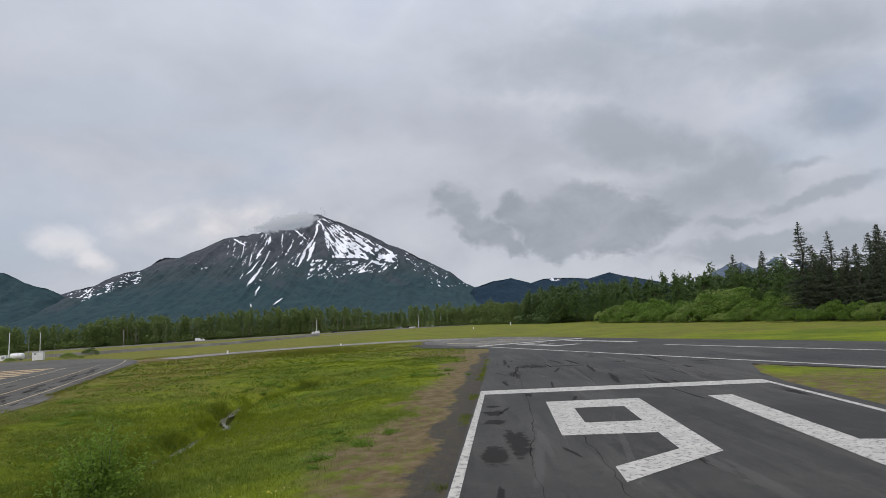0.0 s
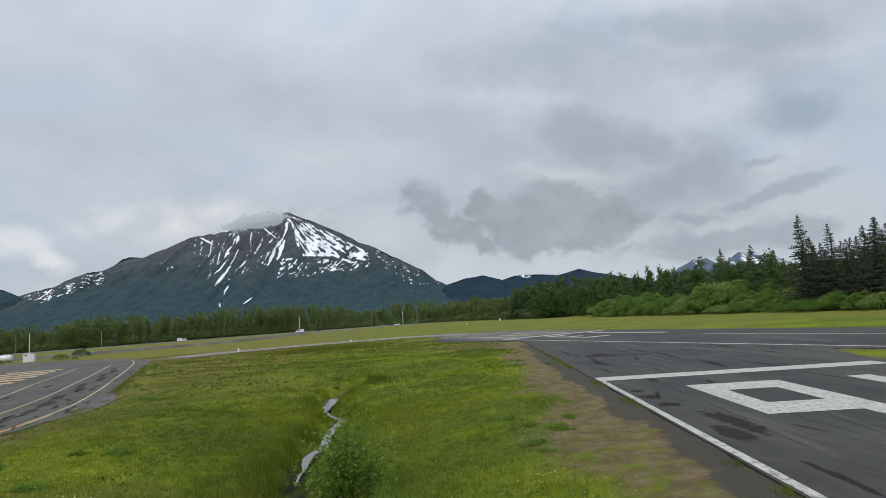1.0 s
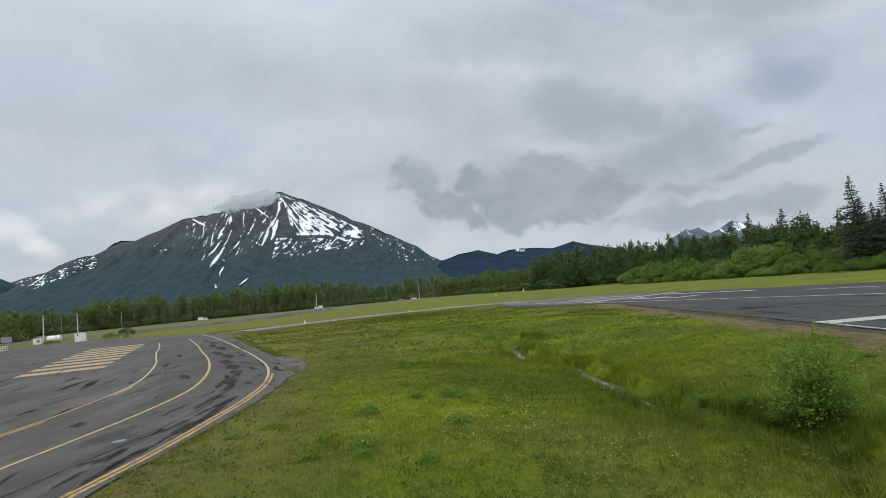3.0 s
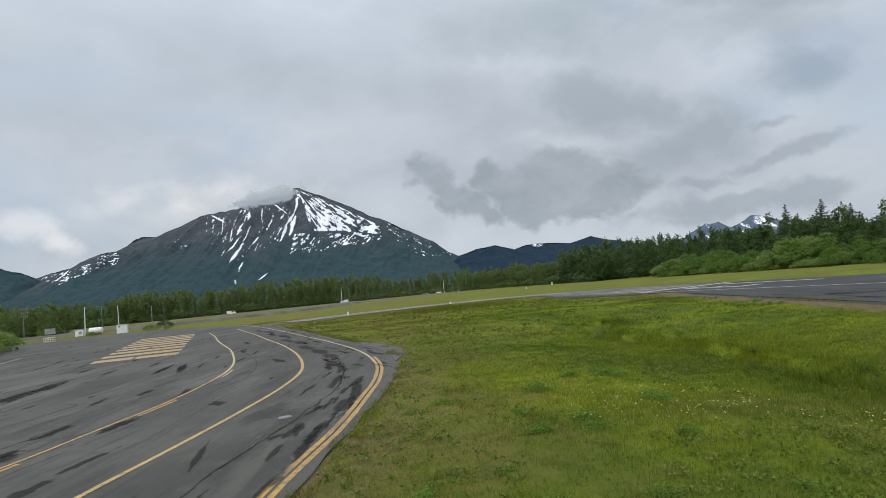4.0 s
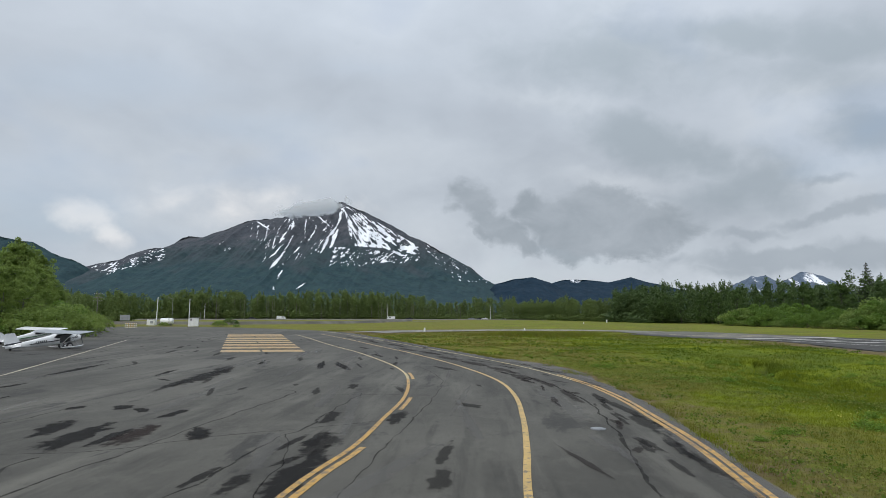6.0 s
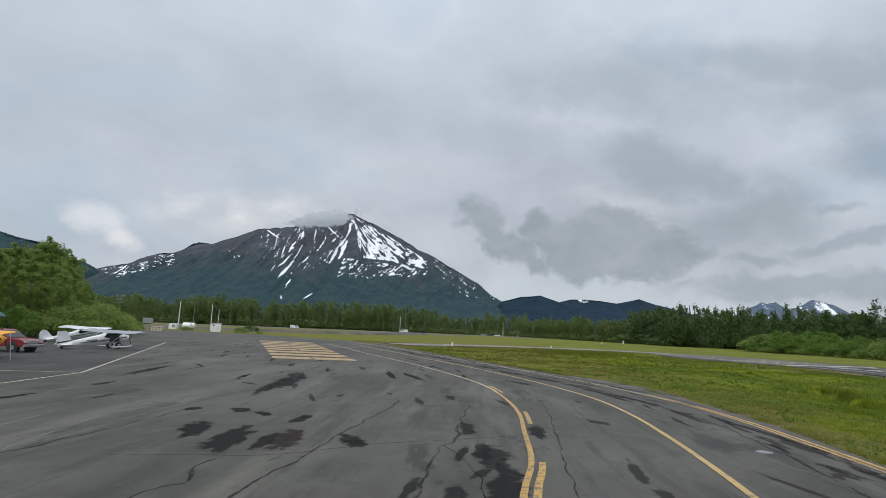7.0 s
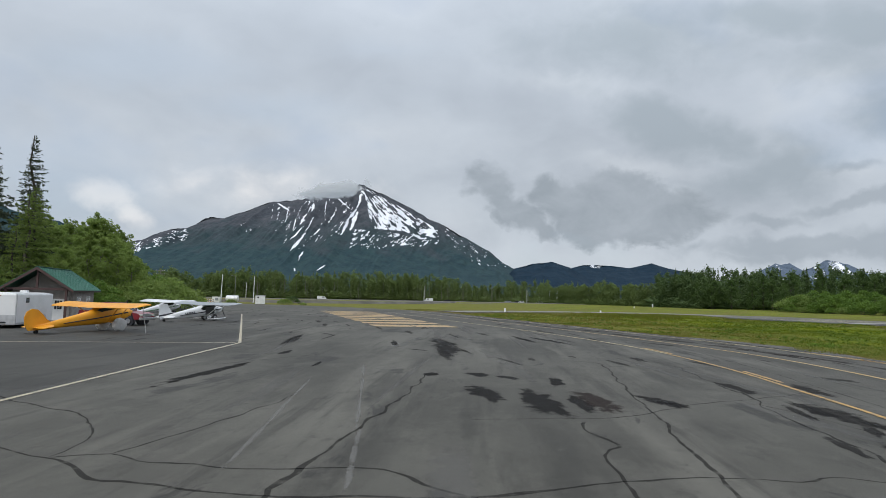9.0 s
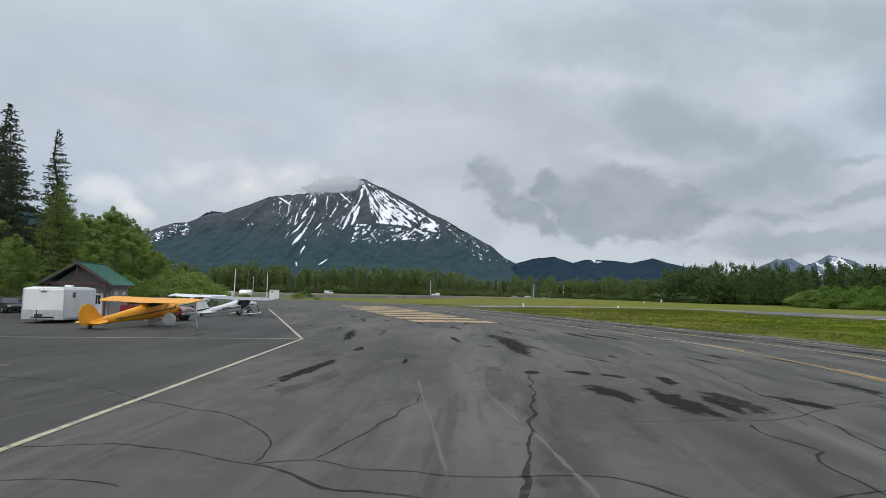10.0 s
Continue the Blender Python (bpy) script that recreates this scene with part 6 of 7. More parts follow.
def aircraft(name, x, y, heading, label, paint, wing_paint, trim, length=6.8, span=10.7, pitch=10.5, wheel_r=0.38, skis=False, canvas=False, square_fin=False, bars=False, size=1.0, doorway_shade=False):
    """A small high-wing tail-wheel aircraft; +x is its nose, the main wheels stand under its origin."""
    k = length / 6.8
    a = root(name, x, y, heading, label, "airplane", "parked airplanes")
    m = Matrix.Rotation(radians(-pitch), 4, "Y")
    tail = -5.05 * k
    deep = 1.28 if square_fin else 1.0
    aft = 0.5 if canvas else 0.0
    low, trim_up = (1.52, 0.03) if canvas else (1.34, 0.0)
    body = made("fuselage", a, paint, lambda bm: loft(bm, [oval(1.62 * k, 0.34, 0.34, 1.12), oval(1.5 * k, 0.62, 0.58, 1.1), oval(0.95 * k, 0.78, 0.86, 1.08), oval(0.55 * k, 0.8, 1.0, 1.14),
                oval(0.2 * k, 0.82, 1.3, 1.27), oval(-0.8 * k, 0.8, 1.3, 1.29), oval(-1.5 * k, 0.66, 0.98 * deep ** 0.7, 1.2), oval(-3.2 * k, 0.40, 0.62 * deep, 1.18), oval(tail, 0.1, 0.34 * deep, 1.15)]), smooth=True, m=m)
    for side in (1, -1):
        made("side_window", body, GLASS, lambda bm: prism(bm, [(0.5 * k, low + 0.08), (0.32 * k, 1.78), (-0.85 * k, 1.78), (-1.15 * k, low + 0.16), (-0.8 * k, low)], side * 0.34, side * 0.412), m=m)
        made("stripe", body, trim, lambda bm: prism(bm, [(1.2 * k, 1.12), (-1.0 * k, 1.06 + trim_up), (-3.4 * k, 1.12 + trim_up), (-3.4 * k, 1.18), (-1.0 * k, 1.17), (1.2 * k, 1.22)], side * 0.17, side * 0.414), m=m)
        if bars:
            for i in range(6):
                made("registration_bar", body, DARK_PAINT, lambda bm: box(bm, (-1.9 * k - 0.2 * i, side * (0.33 - 0.022 * i), 1.22), (0.12, 0.02, 0.26)), m=m)
    if doorway_shade:
        # a flat dark panel on the fuselage stands for the doorway's shaded inside
        made("doorway_shade", body, DARK_PAINT, lambda bm: prism(bm, [(0.42 * k, 0.78), (0.42 * k, 1.62), (-0.62 * k, 1.62), (-0.62 * k, 0.78)], -0.36, -0.425), "flat dark panel for the shade inside an open cargo doorway", m=m)
    made("windscreen", body, GLASS, lambda bm: prism(bm, [(0.72 * k, 1.5), (0.30 * k, 1.88), (0.22 * k, 1.88), (0.42 * k, 1.5)], -0.34, 0.34), m=m)
    wz, half = 1.92, span / 2
    for side in (1, -1):
        sec = [foil(side * yy, xf - aft, ch, wz + 0.018 * yy, th) for yy, xf, ch, th in ((0.0, 0.62, 1.62, 0.17), (half * 0.5, 0.62, 1.62, 0.16), (half * 0.92, 0.6, 1.58, 0.14), (half * 0.985, 0.5, 1.3, 0.1), (half, 0.2, 0.7, 0.05))]
        w = made("wing", a, wing_paint, lambda bm: loft(bm, sec), smooth=False, m=m)
        made("aileron", w, wing_paint, lambda bm: box(bm, (-0.92 - aft, side * half * 0.7, wz + 0.06), (0.26, half * 0.42, 0.05), None, 0.01), m=m)
        for xs, xe in ((0.35, 0.38), (-0.45, -0.4)):
            made("wing_strut", a, paint, lambda bm: rod(bm, (xs, side * 0.36, 0.72), (xe - aft, side * half * 0.52, wz + 0.03), 0.035, seg=6), m=m)
        made("gear_leg", a, paint, lambda bm: (rod(bm, (0.1, side * 0.3, 0.72), (0.0, side * 0.82, wheel_r), 0.04, seg=6), rod(bm, (-0.35, side * 0.3, 0.74), (0.0, side * 0.82, wheel_r), 0.03, seg=6)), m=m)
        wheel(a, 0.0, side * 0.92, wheel_r, 0.3, None, CANVAS if canvas else None)
        if canvas:
            def shroud(bm):
                # a slack hood drawn over the tyre, creased and narrower where it is tied
                rings = []
                for yy, q in ((0.70, 0.55), (0.74, 0.98), (0.92, 1.08), (1.08, 1.04), (1.15, 0.86), (1.17, 0.3)):
                    rings.append([(wheel_r * q * rag * math.cos(t), side * yy, max(0.012, wheel_r + wheel_r * q * rag * math.sin(t))) for t, rag in ((math.tau * i / 22, 1 + 0.05 * math.sin(i * 2.6 + yy * 9) - 0.03 * math.sin(i * 5.1)) for i in range(22))])
                loft(bm, rings)
            made("wheel_cover", a, CANVAS, shroud, "white canvas wheel cover")
        if skis:
            made("ski", a, WHITE_PAINT, lambda bm: loft(bm, [oval(1.35, 0.12, 0.08, 0.42), oval(1.1, 0.3, 0.14, 0.30), oval(0.2, 0.36, 0.16, 0.22), oval(-0.9, 0.3, 0.12, 0.2), oval(-1.2, 0.14, 0.06, 0.24)]), "white wheel ski").location = (0, side * 1.28, 0)
            made("ski_strut", a, STEEL, lambda bm: rod(bm, (0.9, side * 1.28, 0.36), (0.75, side * 0.42, 0.95), 0.025, seg=6))
            made("ski_axle", a, STEEL, lambda bm: rod(bm, (0, side * 0.92, wheel_r), (0, side * 1.28, 0.28), 0.05, seg=6))
        made("stabiliser", a, paint, lambda bm: loft(bm, [foil(side * yy, tail + xf, ch, 1.2, 0.035) for yy, xf, ch in ((0.03, 0.95, 1.15), (0.6 * k, 0.82, 1.08), (1.0 * k, 0.55, 0.82), (1.28 * k, 0.2, 0.4))]), m=m)
    fin = [(1.15, 1.25), (0.72, 1.60), (0.45, 2.05), (0.20, 2.34), (-0.12, 2.44), (-0.45, 2.32), (-0.66, 1.95), (-0.68, 1.45), (-0.5, 1.06), (0.0, 1.0)]
    if square_fin:
        fin = [(1.8, 1.32), (0.95, 1.62), (0.50, 2.62), (-0.42, 2.68), (-0.58, 1.5), (-0.45, 1.05), (0.0, 1.0)]
    made("tail_fin", a, paint, lambda bm: prism(bm, [(tail + p, q) for p, q in fin], -0.035, 0.035), m=m)
    if square_fin:
        made("fin_stripe", a, trim, lambda bm: prism(bm, [(tail + p, q) for p, q in ((1.55, 1.36), (0.95, 1.56), (-0.56, 1.52), (-0.55, 1.36))], -0.039, 0.039), m=m)
    made("spinner", a, trim if square_fin else paint, lambda bm: loft(bm, [oval(1.62 * k, 0.28, 0.28, 1.12), oval(1.76 * k, 0.2, 0.2, 1.12), oval(1.86 * k, 0.04, 0.04, 1.12)]), m=m)
    made("propeller", a, DARK_PAINT, lambda bm: (box(bm, (1.68 * k, 0.18, 1.55), (0.03, 0.13, 0.9), Matrix.Rotation(radians(-22), 4, "X"), 0.01), box(bm, (1.68 * k, -0.18, 0.69), (0.03, 0.13, 0.9), Matrix.Rotation(radians(-22), 4, "X"), 0.01)), m=m)
    rear = m @ Vector((tail + 0.1, 0, 1.1))
    made("tail_wheel", a, RUBBER, lambda bm: (rod(bm, (rear.x - 0.1, -0.05, 0.13), (rear.x - 0.1, 0.05, 0.13), 0.13, seg=14), rod(bm, (rear.x - 0.1, 0, 0.16), (rear.x, 0, rear.z), 0.025, seg=6)))
    a.scale = (size, size, size)
    return a


def head(hx, hy):
    return math.degrees(math.atan2(hy, hx))


def build_aircraft():
    x, y = pl((-101.1, 51.95))[0]
    aircraft("yellow_airplane", x, y, head(0.375, 0.927), "bright yellow high-wing airplane with a dark stripe and white wheel covers", YELLOW_FABRIC, YELLOW_FABRIC, DARK_PAINT, 6.9, 9.4, 8.5, 0.46, canvas=True, size=1.0)
    x, y = pl((-102.6, 73.8))[0]
    aircraft("white_airplane", x, y, head(0.47, 0.883), "white high-wing airplane with grey wings, a dark stripe and wheel skis", WHITE_PAINT, GREY_PAINT, DARK_PAINT, 7.6, 10.9, 7.5, 0.38, size=0.9, doorway_shade=True, skis=True, square_fin=True, bars=True)
    x, y = pl((-114.6, 86.5))[0]
    aircraft("white_airplane", x, y, head(0.45, 0.89), "white high-wing airplane with green trim and pale wings", WHITE_PAINT, WHITE_PAINT, GREEN_PAINT, 7.0, 10.9, 9, 0.34, size=0.9)
    # the tie-down strap under the yellow wing
    bm = bmesh.new()
    rod(bm, (0, 0, 0.0), (-0.55, 0.35, 1.95), 0.022, seg=6)
    strap = part("tie_down_strap", bm, CANVAS)
    strap.location = (*pl((-96.85, 50.1))[0], 0)
    tagged(strap, "pale tie-down strap from a yellow wing to the ground", "strap")


build_aircraft()


def build_pickup():
    x, y = pl((-106.2, 60.6))[0]
    t = root("pickup_truck", x, y, head(0.99, -0.08), "dark red pickup truck with chrome bumper on the apron", "truck")
    made("body", t, RED_PAINT, lambda bm: prism(bm, [(2.72, 0.55), (2.76, 0.88), (2.62, 1.02), (2.2, 1.10), (1.2, 1.2), (-2.6, 1.2), (-2.7, 0.6), (-2.05, 0.5), (-1.2, 0.5), (1.35, 0.48), (2.2, 0.48)], -0.96, 0.96))
    made("cab", t, RED_PAINT, lambda bm: loft(bm, [[(1.25, -0.92, 1.18), (1.25, 0.92, 1.18), (-1.05, 0.92, 1.18), (-1.05, -0.92, 1.18)], [(0.45, -0.74, 1.84), (0.45, 0.74, 1.84), (-0.95, 0.74, 1.84), (-0.95, -0.74, 1.84)], [(0.3, -0.68, 1.9), (0.3, 0.68, 1.9), (-0.85, 0.68, 1.9), (-0.85, -0.68, 1.9)]]))
    made("windscreen", t, GLASS, lambda bm: loft(bm, [[(1.22, -0.8, 1.24), (1.22, 0.8, 1.24), (1.16, 0.8, 1.24), (1.16, -0.8, 1.24)], [(0.50, -0.68, 1.81), (0.50, 0.68, 1.81), (0.42, 0.68, 1.81), (0.42, -0.68, 1.81)]]))
    for s in (1, -1):
        made("side_window", t, GLASS, lambda bm: loft(bm, [[(1.0, s * 0.925, 1.24), (-0.85, s * 0.925, 1.24), (-0.85, s * 0.88, 1.24), (1.0, s * 0.88, 1.24)], [(0.42, s * 0.775, 1.76), (-0.82, s * 0.775, 1.76), (-0.82, s * 0.73, 1.76), (0.42, s * 0.73, 1.76)]]))
        made("headlight", t, LAMP_GLASS, lambda bm: box(bm, (2.72, s * 0.74, 0.88), (0.12, 0.36, 0.18), None, 0.02))
        made("mirror", t, DARK_PAINT, lambda bm: box(bm, (0.95, s * 1.08, 1.32), (0.1, 0.22, 0.2), None, 0.02))
        made("door_seam", t, DARK_PAINT, lambda bm: (box(bm, (1.05, s * 0.962, 0.85), (0.015, 0.006, 0.66)), box(bm, (-0.1, s * 0.962, 0.85), (0.015, 0.006, 0.66))))
        for xx in (1.78, -1.7):
            made("arch", t, DARK_PAINT, lambda bm: rod(bm, (xx, s * 0.70, 0.42), (xx, s * 0.965, 0.42), 0.50, seg=20))
            wheel(t, xx, s * 0.86, 0.39, 0.26, None)
    made("grille", t, CHROME, lambda bm: box(bm, (2.74, 0, 0.88), (0.06, 1.05, 0.26), None, 0.02))
    made("bumper", t, CHROME, lambda bm: box(bm, (2.80, 0, 0.58), (0.2, 1.9, 0.22), None, 0.04))
    made("bed_well", t, DARK_PAINT, lambda bm: box(bm, (-1.85, 0, 1.19), (1.5, 1.6, 0.03)))
    t.scale = (1.06, 1.06, 1.0)
    made("tailgate", t, RED_PAINT, lambda bm: box(bm, (-2.68, 0, 0.92), (0.06, 1.7, 0.5), None, 0.02))


def build_trailer():
    f = Vector(pl((-110.9, 50.9))[0])
    back = Vector((-0.21, 0.98)).normalized()
    c = f + back * 2.7
    t = root("cargo_trailer", c.x, c.y, head(-back.x, -back.y), "white enclosed cargo trailer with aluminium lower front panel", "trailer")
    made("body", t, WHITE_PAINT, lambda bm: box(bm, (0, 0, 1.31), (5.3, 2.55, 2.17), None, 0.09), "white sheet-metal body")
    made("roof", t, WHITE_PAINT, lambda bm: loft(bm, [[(2.6, -1.22, 2.40), (2.6, 1.22, 2.40), (-2.6, 1.22, 2.40), (-2.6, -1.22, 2.40)], [(2.5, -0.7, 2.50), (2.5, 0.7, 2.50), (-2.5, 0.7, 2.50), (-2.5, -0.7, 2.50)]]))
    made("stone_guard", t, ALLOY, lambda bm: box(bm, (2.66, 0, 0.60), (0.02, 2.46, 0.66), None, 0.005), "aluminium stone guard")
    for s in (1, -1):
        made("corner_trim", t, ALLOY, lambda bm: box(bm, (2.62, s * 1.25, 1.31), (0.09, 0.06, 2.12), None, 0.015))
        made("side_trim", t, ALLOY, lambda bm: box(bm, (0, s * 1.28, 0.32), (5.2, 0.03, 0.14)))
        made("fender", t, ALLOY, lambda bm: prism(bm, [(-0.1, 0.55), (-0.2, 0.8), (-0.5, 0.9), (-1.2, 0.9), (-1.5, 0.8), (-1.6, 0.55)], s * 1.2, s * 1.34))
        for xx in (-0.5, -1.2):
            wheel(t, xx, s * 1.16, 0.33, 0.2, None)
    made("side_window", t, GLASS, lambda bm: box(bm, (1.2, 1.285, 1.95), (0.42, 0.03, 0.36)))
    made("side_window", t, GLASS, lambda bm: box(bm, (-0.3, -1.285, 1.95), (0.42, 0.03, 0.36)))
    made("marker_lamp", t, ORANGE_LAMP, lambda bm: [box(bm, (2.67, yy, 2.28), (0.03, 0.1, 0.04)) for yy in (-0.25, 0, 0.25)])
    made("brand_mark", t, DARK_PAINT, lambda bm: box(bm, (2.665, 0.0, 2.16), (0.02, 0.32, 0.07)))
    made("roof_vent", t, WHITE_PAINT, lambda bm: box(bm, (-0.6, 0.2, 2.56), (0.45, 0.45, 0.16), None, 0.05))
    made("tongue", t, DARK_PAINT, lambda bm: (rod(bm, (2.6, 0.7, 0.42), (3.7, 0, 0.45), 0.05, seg=6), rod(bm, (2.6, -0.7, 0.42), (3.7, 0, 0.45), 0.05, seg=6), box(bm, (3.2, 0, 0.55), (0.45, 0.3, 0.22), None, 0.02)))
    made("jack", t, DARK_PAINT, lambda bm: (rod(bm, (3.45, 0, 0.02), (3.45, 0, 0.95), 0.035, seg=8), box(bm, (3.45, 0, 0.03), (0.2, 0.2, 0.04))))
    made("chassis", t, DARK_PAINT, lambda bm: box(bm, (0, 0, 0.30), (5.0, 1.9, 0.12)))
    t.scale = (1.0, 1.1, 1.06)


def build_cabin():
    p0 = Vector(pl((-116.0, 62.0))[0])
    axis = Vector((-0.342, 0.94))
    b = root("terminal_cabin", p0.x, p0.y, head(*axis), "small wooden cabin with green metal roof and open gable porch", "building")
    L, hw, ridge, eave, porch = 8.5, 2.75, 4.95, 3.05, 1.5
    wall_h = 2.86
    n = 12
    for s in (1, -1):
        w = made("side_wall", b, WOOD_WALL, lambda bm: box(bm, ((porch + L) / 2, s * 2.35, wall_h / 2), (L - porch - 0.3, 0.16, wall_h)))
        for i in range(n):
            made("board", w, WOOD_WALL, lambda bm: box(bm, ((porch + L) / 2, s * 2.445, 0.13 + i * 0.25), (L - porch - 0.34, 0.03, 0.235), None, 0.006))
    for xx, nm in ((porch, "front_wall"), (L - 0.3, "back_wall")):
        w = made(nm, b, WOOD_WALL, lambda bm: prism(bm, [(-2.27, 0), (2.27, 0), (2.27, wall_h), (0, ridge - 0.28), (-2.27, wall_h)], xx, xx + 0.14, 0))
        if nm == "front_wall":
            for i in range(n):
                made("board", w, WOOD_WALL, lambda bm: box(bm, (xx - 0.02, 0, 0.13 + i * 0.25), (0.03, 4.5, 0.235), None, 0.006))
    for s in (1, -1):
        r = made("roof", b, GREEN_ROOF, lambda bm: loft(bm, [[(xx, 0, ridge), (xx, s * (hw + 0.25), eave - 0.15), (xx, s * (hw + 0.25), eave - 0.23), (xx, 0, ridge - 0.1)] for xx in (-0.25, L + 0.3)]), "green standing-seam metal roof")
        slope = Vector((0, s * (hw + 0.25), eave - 0.15 - ridge))
        for i in range(19):
            xx = -0.2 + i * (L + 0.45) / 18
            made("roof_seam", r, GREEN_ROOF, lambda bm: rod(bm, (xx, s * 0.02, ridge + 0.012), (xx, slope.y, ridge + slope.z + 0.012), 0.018, seg=5))
        made("barge_board", b, WOOD_DARK, lambda bm: loft(bm, [[(xx, s * 0.0, ridge - 0.02), (xx, s * (hw + 0.24), eave - 0.19), (xx, s * (hw + 0.24), eave - 0.42), (xx, 0, ridge - 0.28)] for xx in (-0.33, -0.255)]))
        made("porch_post", b, WOOD_DARK, lambda bm: box(bm, (0.0, s * 2.35, (eave - 0.05) / 2), (0.18, 0.18, eave - 0.05), None, 0.01))
        made("fascia", b, WOOD_DARK, lambda bm: box(bm, (L / 2, s * (hw + 0.2), eave - 0.28), (L + 0.5, 0.05, 0.16)))
    made("tie_beam", b, WOOD_DARK, lambda bm: box(bm, (0.0, 0, eave - 0.1), (0.16, 5.0, 0.2), None, 0.01))
    made("king_post", b, WOOD_DARK, lambda bm: box(bm, (0.0, 0, (eave + ridge - 0.25) / 2), (0.15, 0.16, ridge - eave - 0.2)))
    made("ridge_cap", b, GREEN_ROOF, lambda bm: box(bm, (L / 2, 0, ridge + 0.01), (L + 0.58, 0.3, 0.05), None, 0.01))
    d = made("door", b, WHITE_PAINT, lambda bm: box(bm, (porch - 0.06, -1.35, 1.03), (0.06, 0.92, 2.04), None, 0.01), "white door")
    made("door_pane", d, GLASS, lambda bm: box(bm, (porch - 0.1, -1.35, 1.5), (0.03, 0.6, 0.8)))
    for i in range(2):
        made("glazing_bar", d, WHITE_PAINT, lambda bm: box(bm, (porch - 0.12, -1.45 + i * 0.2, 1.5), (0.02, 0.03, 0.8)))
    for xx in (3.4, 6.4):
        for s in (1, -1):
            w = made("window", b, WHITE_PAINT, lambda bm: box(bm, (xx, s * 2.47, 1.75), (1.15, 0.06, 1.05), None, 0.01))
            made("pane", w, GLASS, lambda bm: box(bm, (xx, s * 2.505, 1.75), (0.95, 0.02, 0.86)))
            made("mullion", w, WHITE_PAINT, lambda bm: box(bm, (xx, s * 2.52, 1.75), (0.05, 0.02, 0.86)))
    made("floor_slab", b, CONCRETE, lambda bm: box(bm, (L / 2, 0, 0.03), (L + 0.3, 5.2, 0.12)))


def car(x, y, heading, paint, label, van=False, s=1.0):
    c = root("car", x, y, heading, label, "van" if van else "car", "parked cars")
    top = [(2.15, 0.35), (2.2, 0.65), (1.95, 0.8), (1.0, 0.92), (0.3, 1.42), (-1.1, 1.45), (-1.85, 0.98), (-2.2, 0.9), (-2.25, 0.4)]
    if van:
        top = [(2.6, 0.4), (2.65, 0.9), (2.2, 1.1), (1.6, 1.95), (-2.5, 2.05), (-2.6, 0.4)]
    made("body", c, paint, lambda bm: (prism(bm, top, -0.88, 0.88), bmesh.ops.bevel(bm, geom=list(bm.edges), offset=0.06, segments=2, affect="EDGES")))
    for sd in (1, -1):
        win = [(0.85, 0.95), (0.25, 1.36), (-1.05, 1.38), (-1.6, 1.0)] if not van else [(1.7, 1.2), (1.35, 1.8), (0.2, 1.82), (0.2, 1.2)]
        made("side_window", c, GLASS, lambda bm: prism(bm, win, sd * 0.8, sd * 0.89))
        made("headlight", c, LAMP_GLASS, lambda bm: box(bm, (2.16 if not van else 2.62, sd * 0.66, 0.66), (0.1, 0.3, 0.14), None, 0.02))
        for xx in (1.35, -1.35):
            wheel(c, xx, sd * 0.8, 0.32, 0.2, None)
    made("windscreen", c, GLASS, lambda bm: prism(bm, [(1.05, 0.95), (0.42, 1.38), (0.36, 1.36), (0.98, 0.92)] if not van else [(2.2, 1.14), (1.68, 1.84), (1.62, 1.8), (2.12, 1.12)], -0.7, 0.7))
    c.scale = (s, s, s)
    return c


def mast(x, y, h, r, label, lamp=True, lean=0):
    m = root("lamp_mast", x, y, 0, label, "mast", "masts")
    made("pole", m, WHITE_PAINT if r > 0.1 else STEEL, lambda bm: rod(bm, (0, 0, 0), (lean, 0, h), r, r * 0.6, 10))
    made("base", m, CONCRETE, lambda bm: rod(bm, (0, 0, -0.05), (0, 0, 0.25), r * 2.2, seg=12))
    if lamp:
        made("arm", m, STEEL, lambda bm: rod(bm, (lean, 0, h - 0.1), (lean - 0.7, -0.5, h + 0.15), 0.035, seg=6))
        made("lamp_head", m, STEEL, lambda bm: box(bm, (lean - 0.85, -0.6, h + 0.15), (0.5, 0.26, 0.12), Matrix.Rotation(radians(35), 4, "Z"), 0.03))
    return m


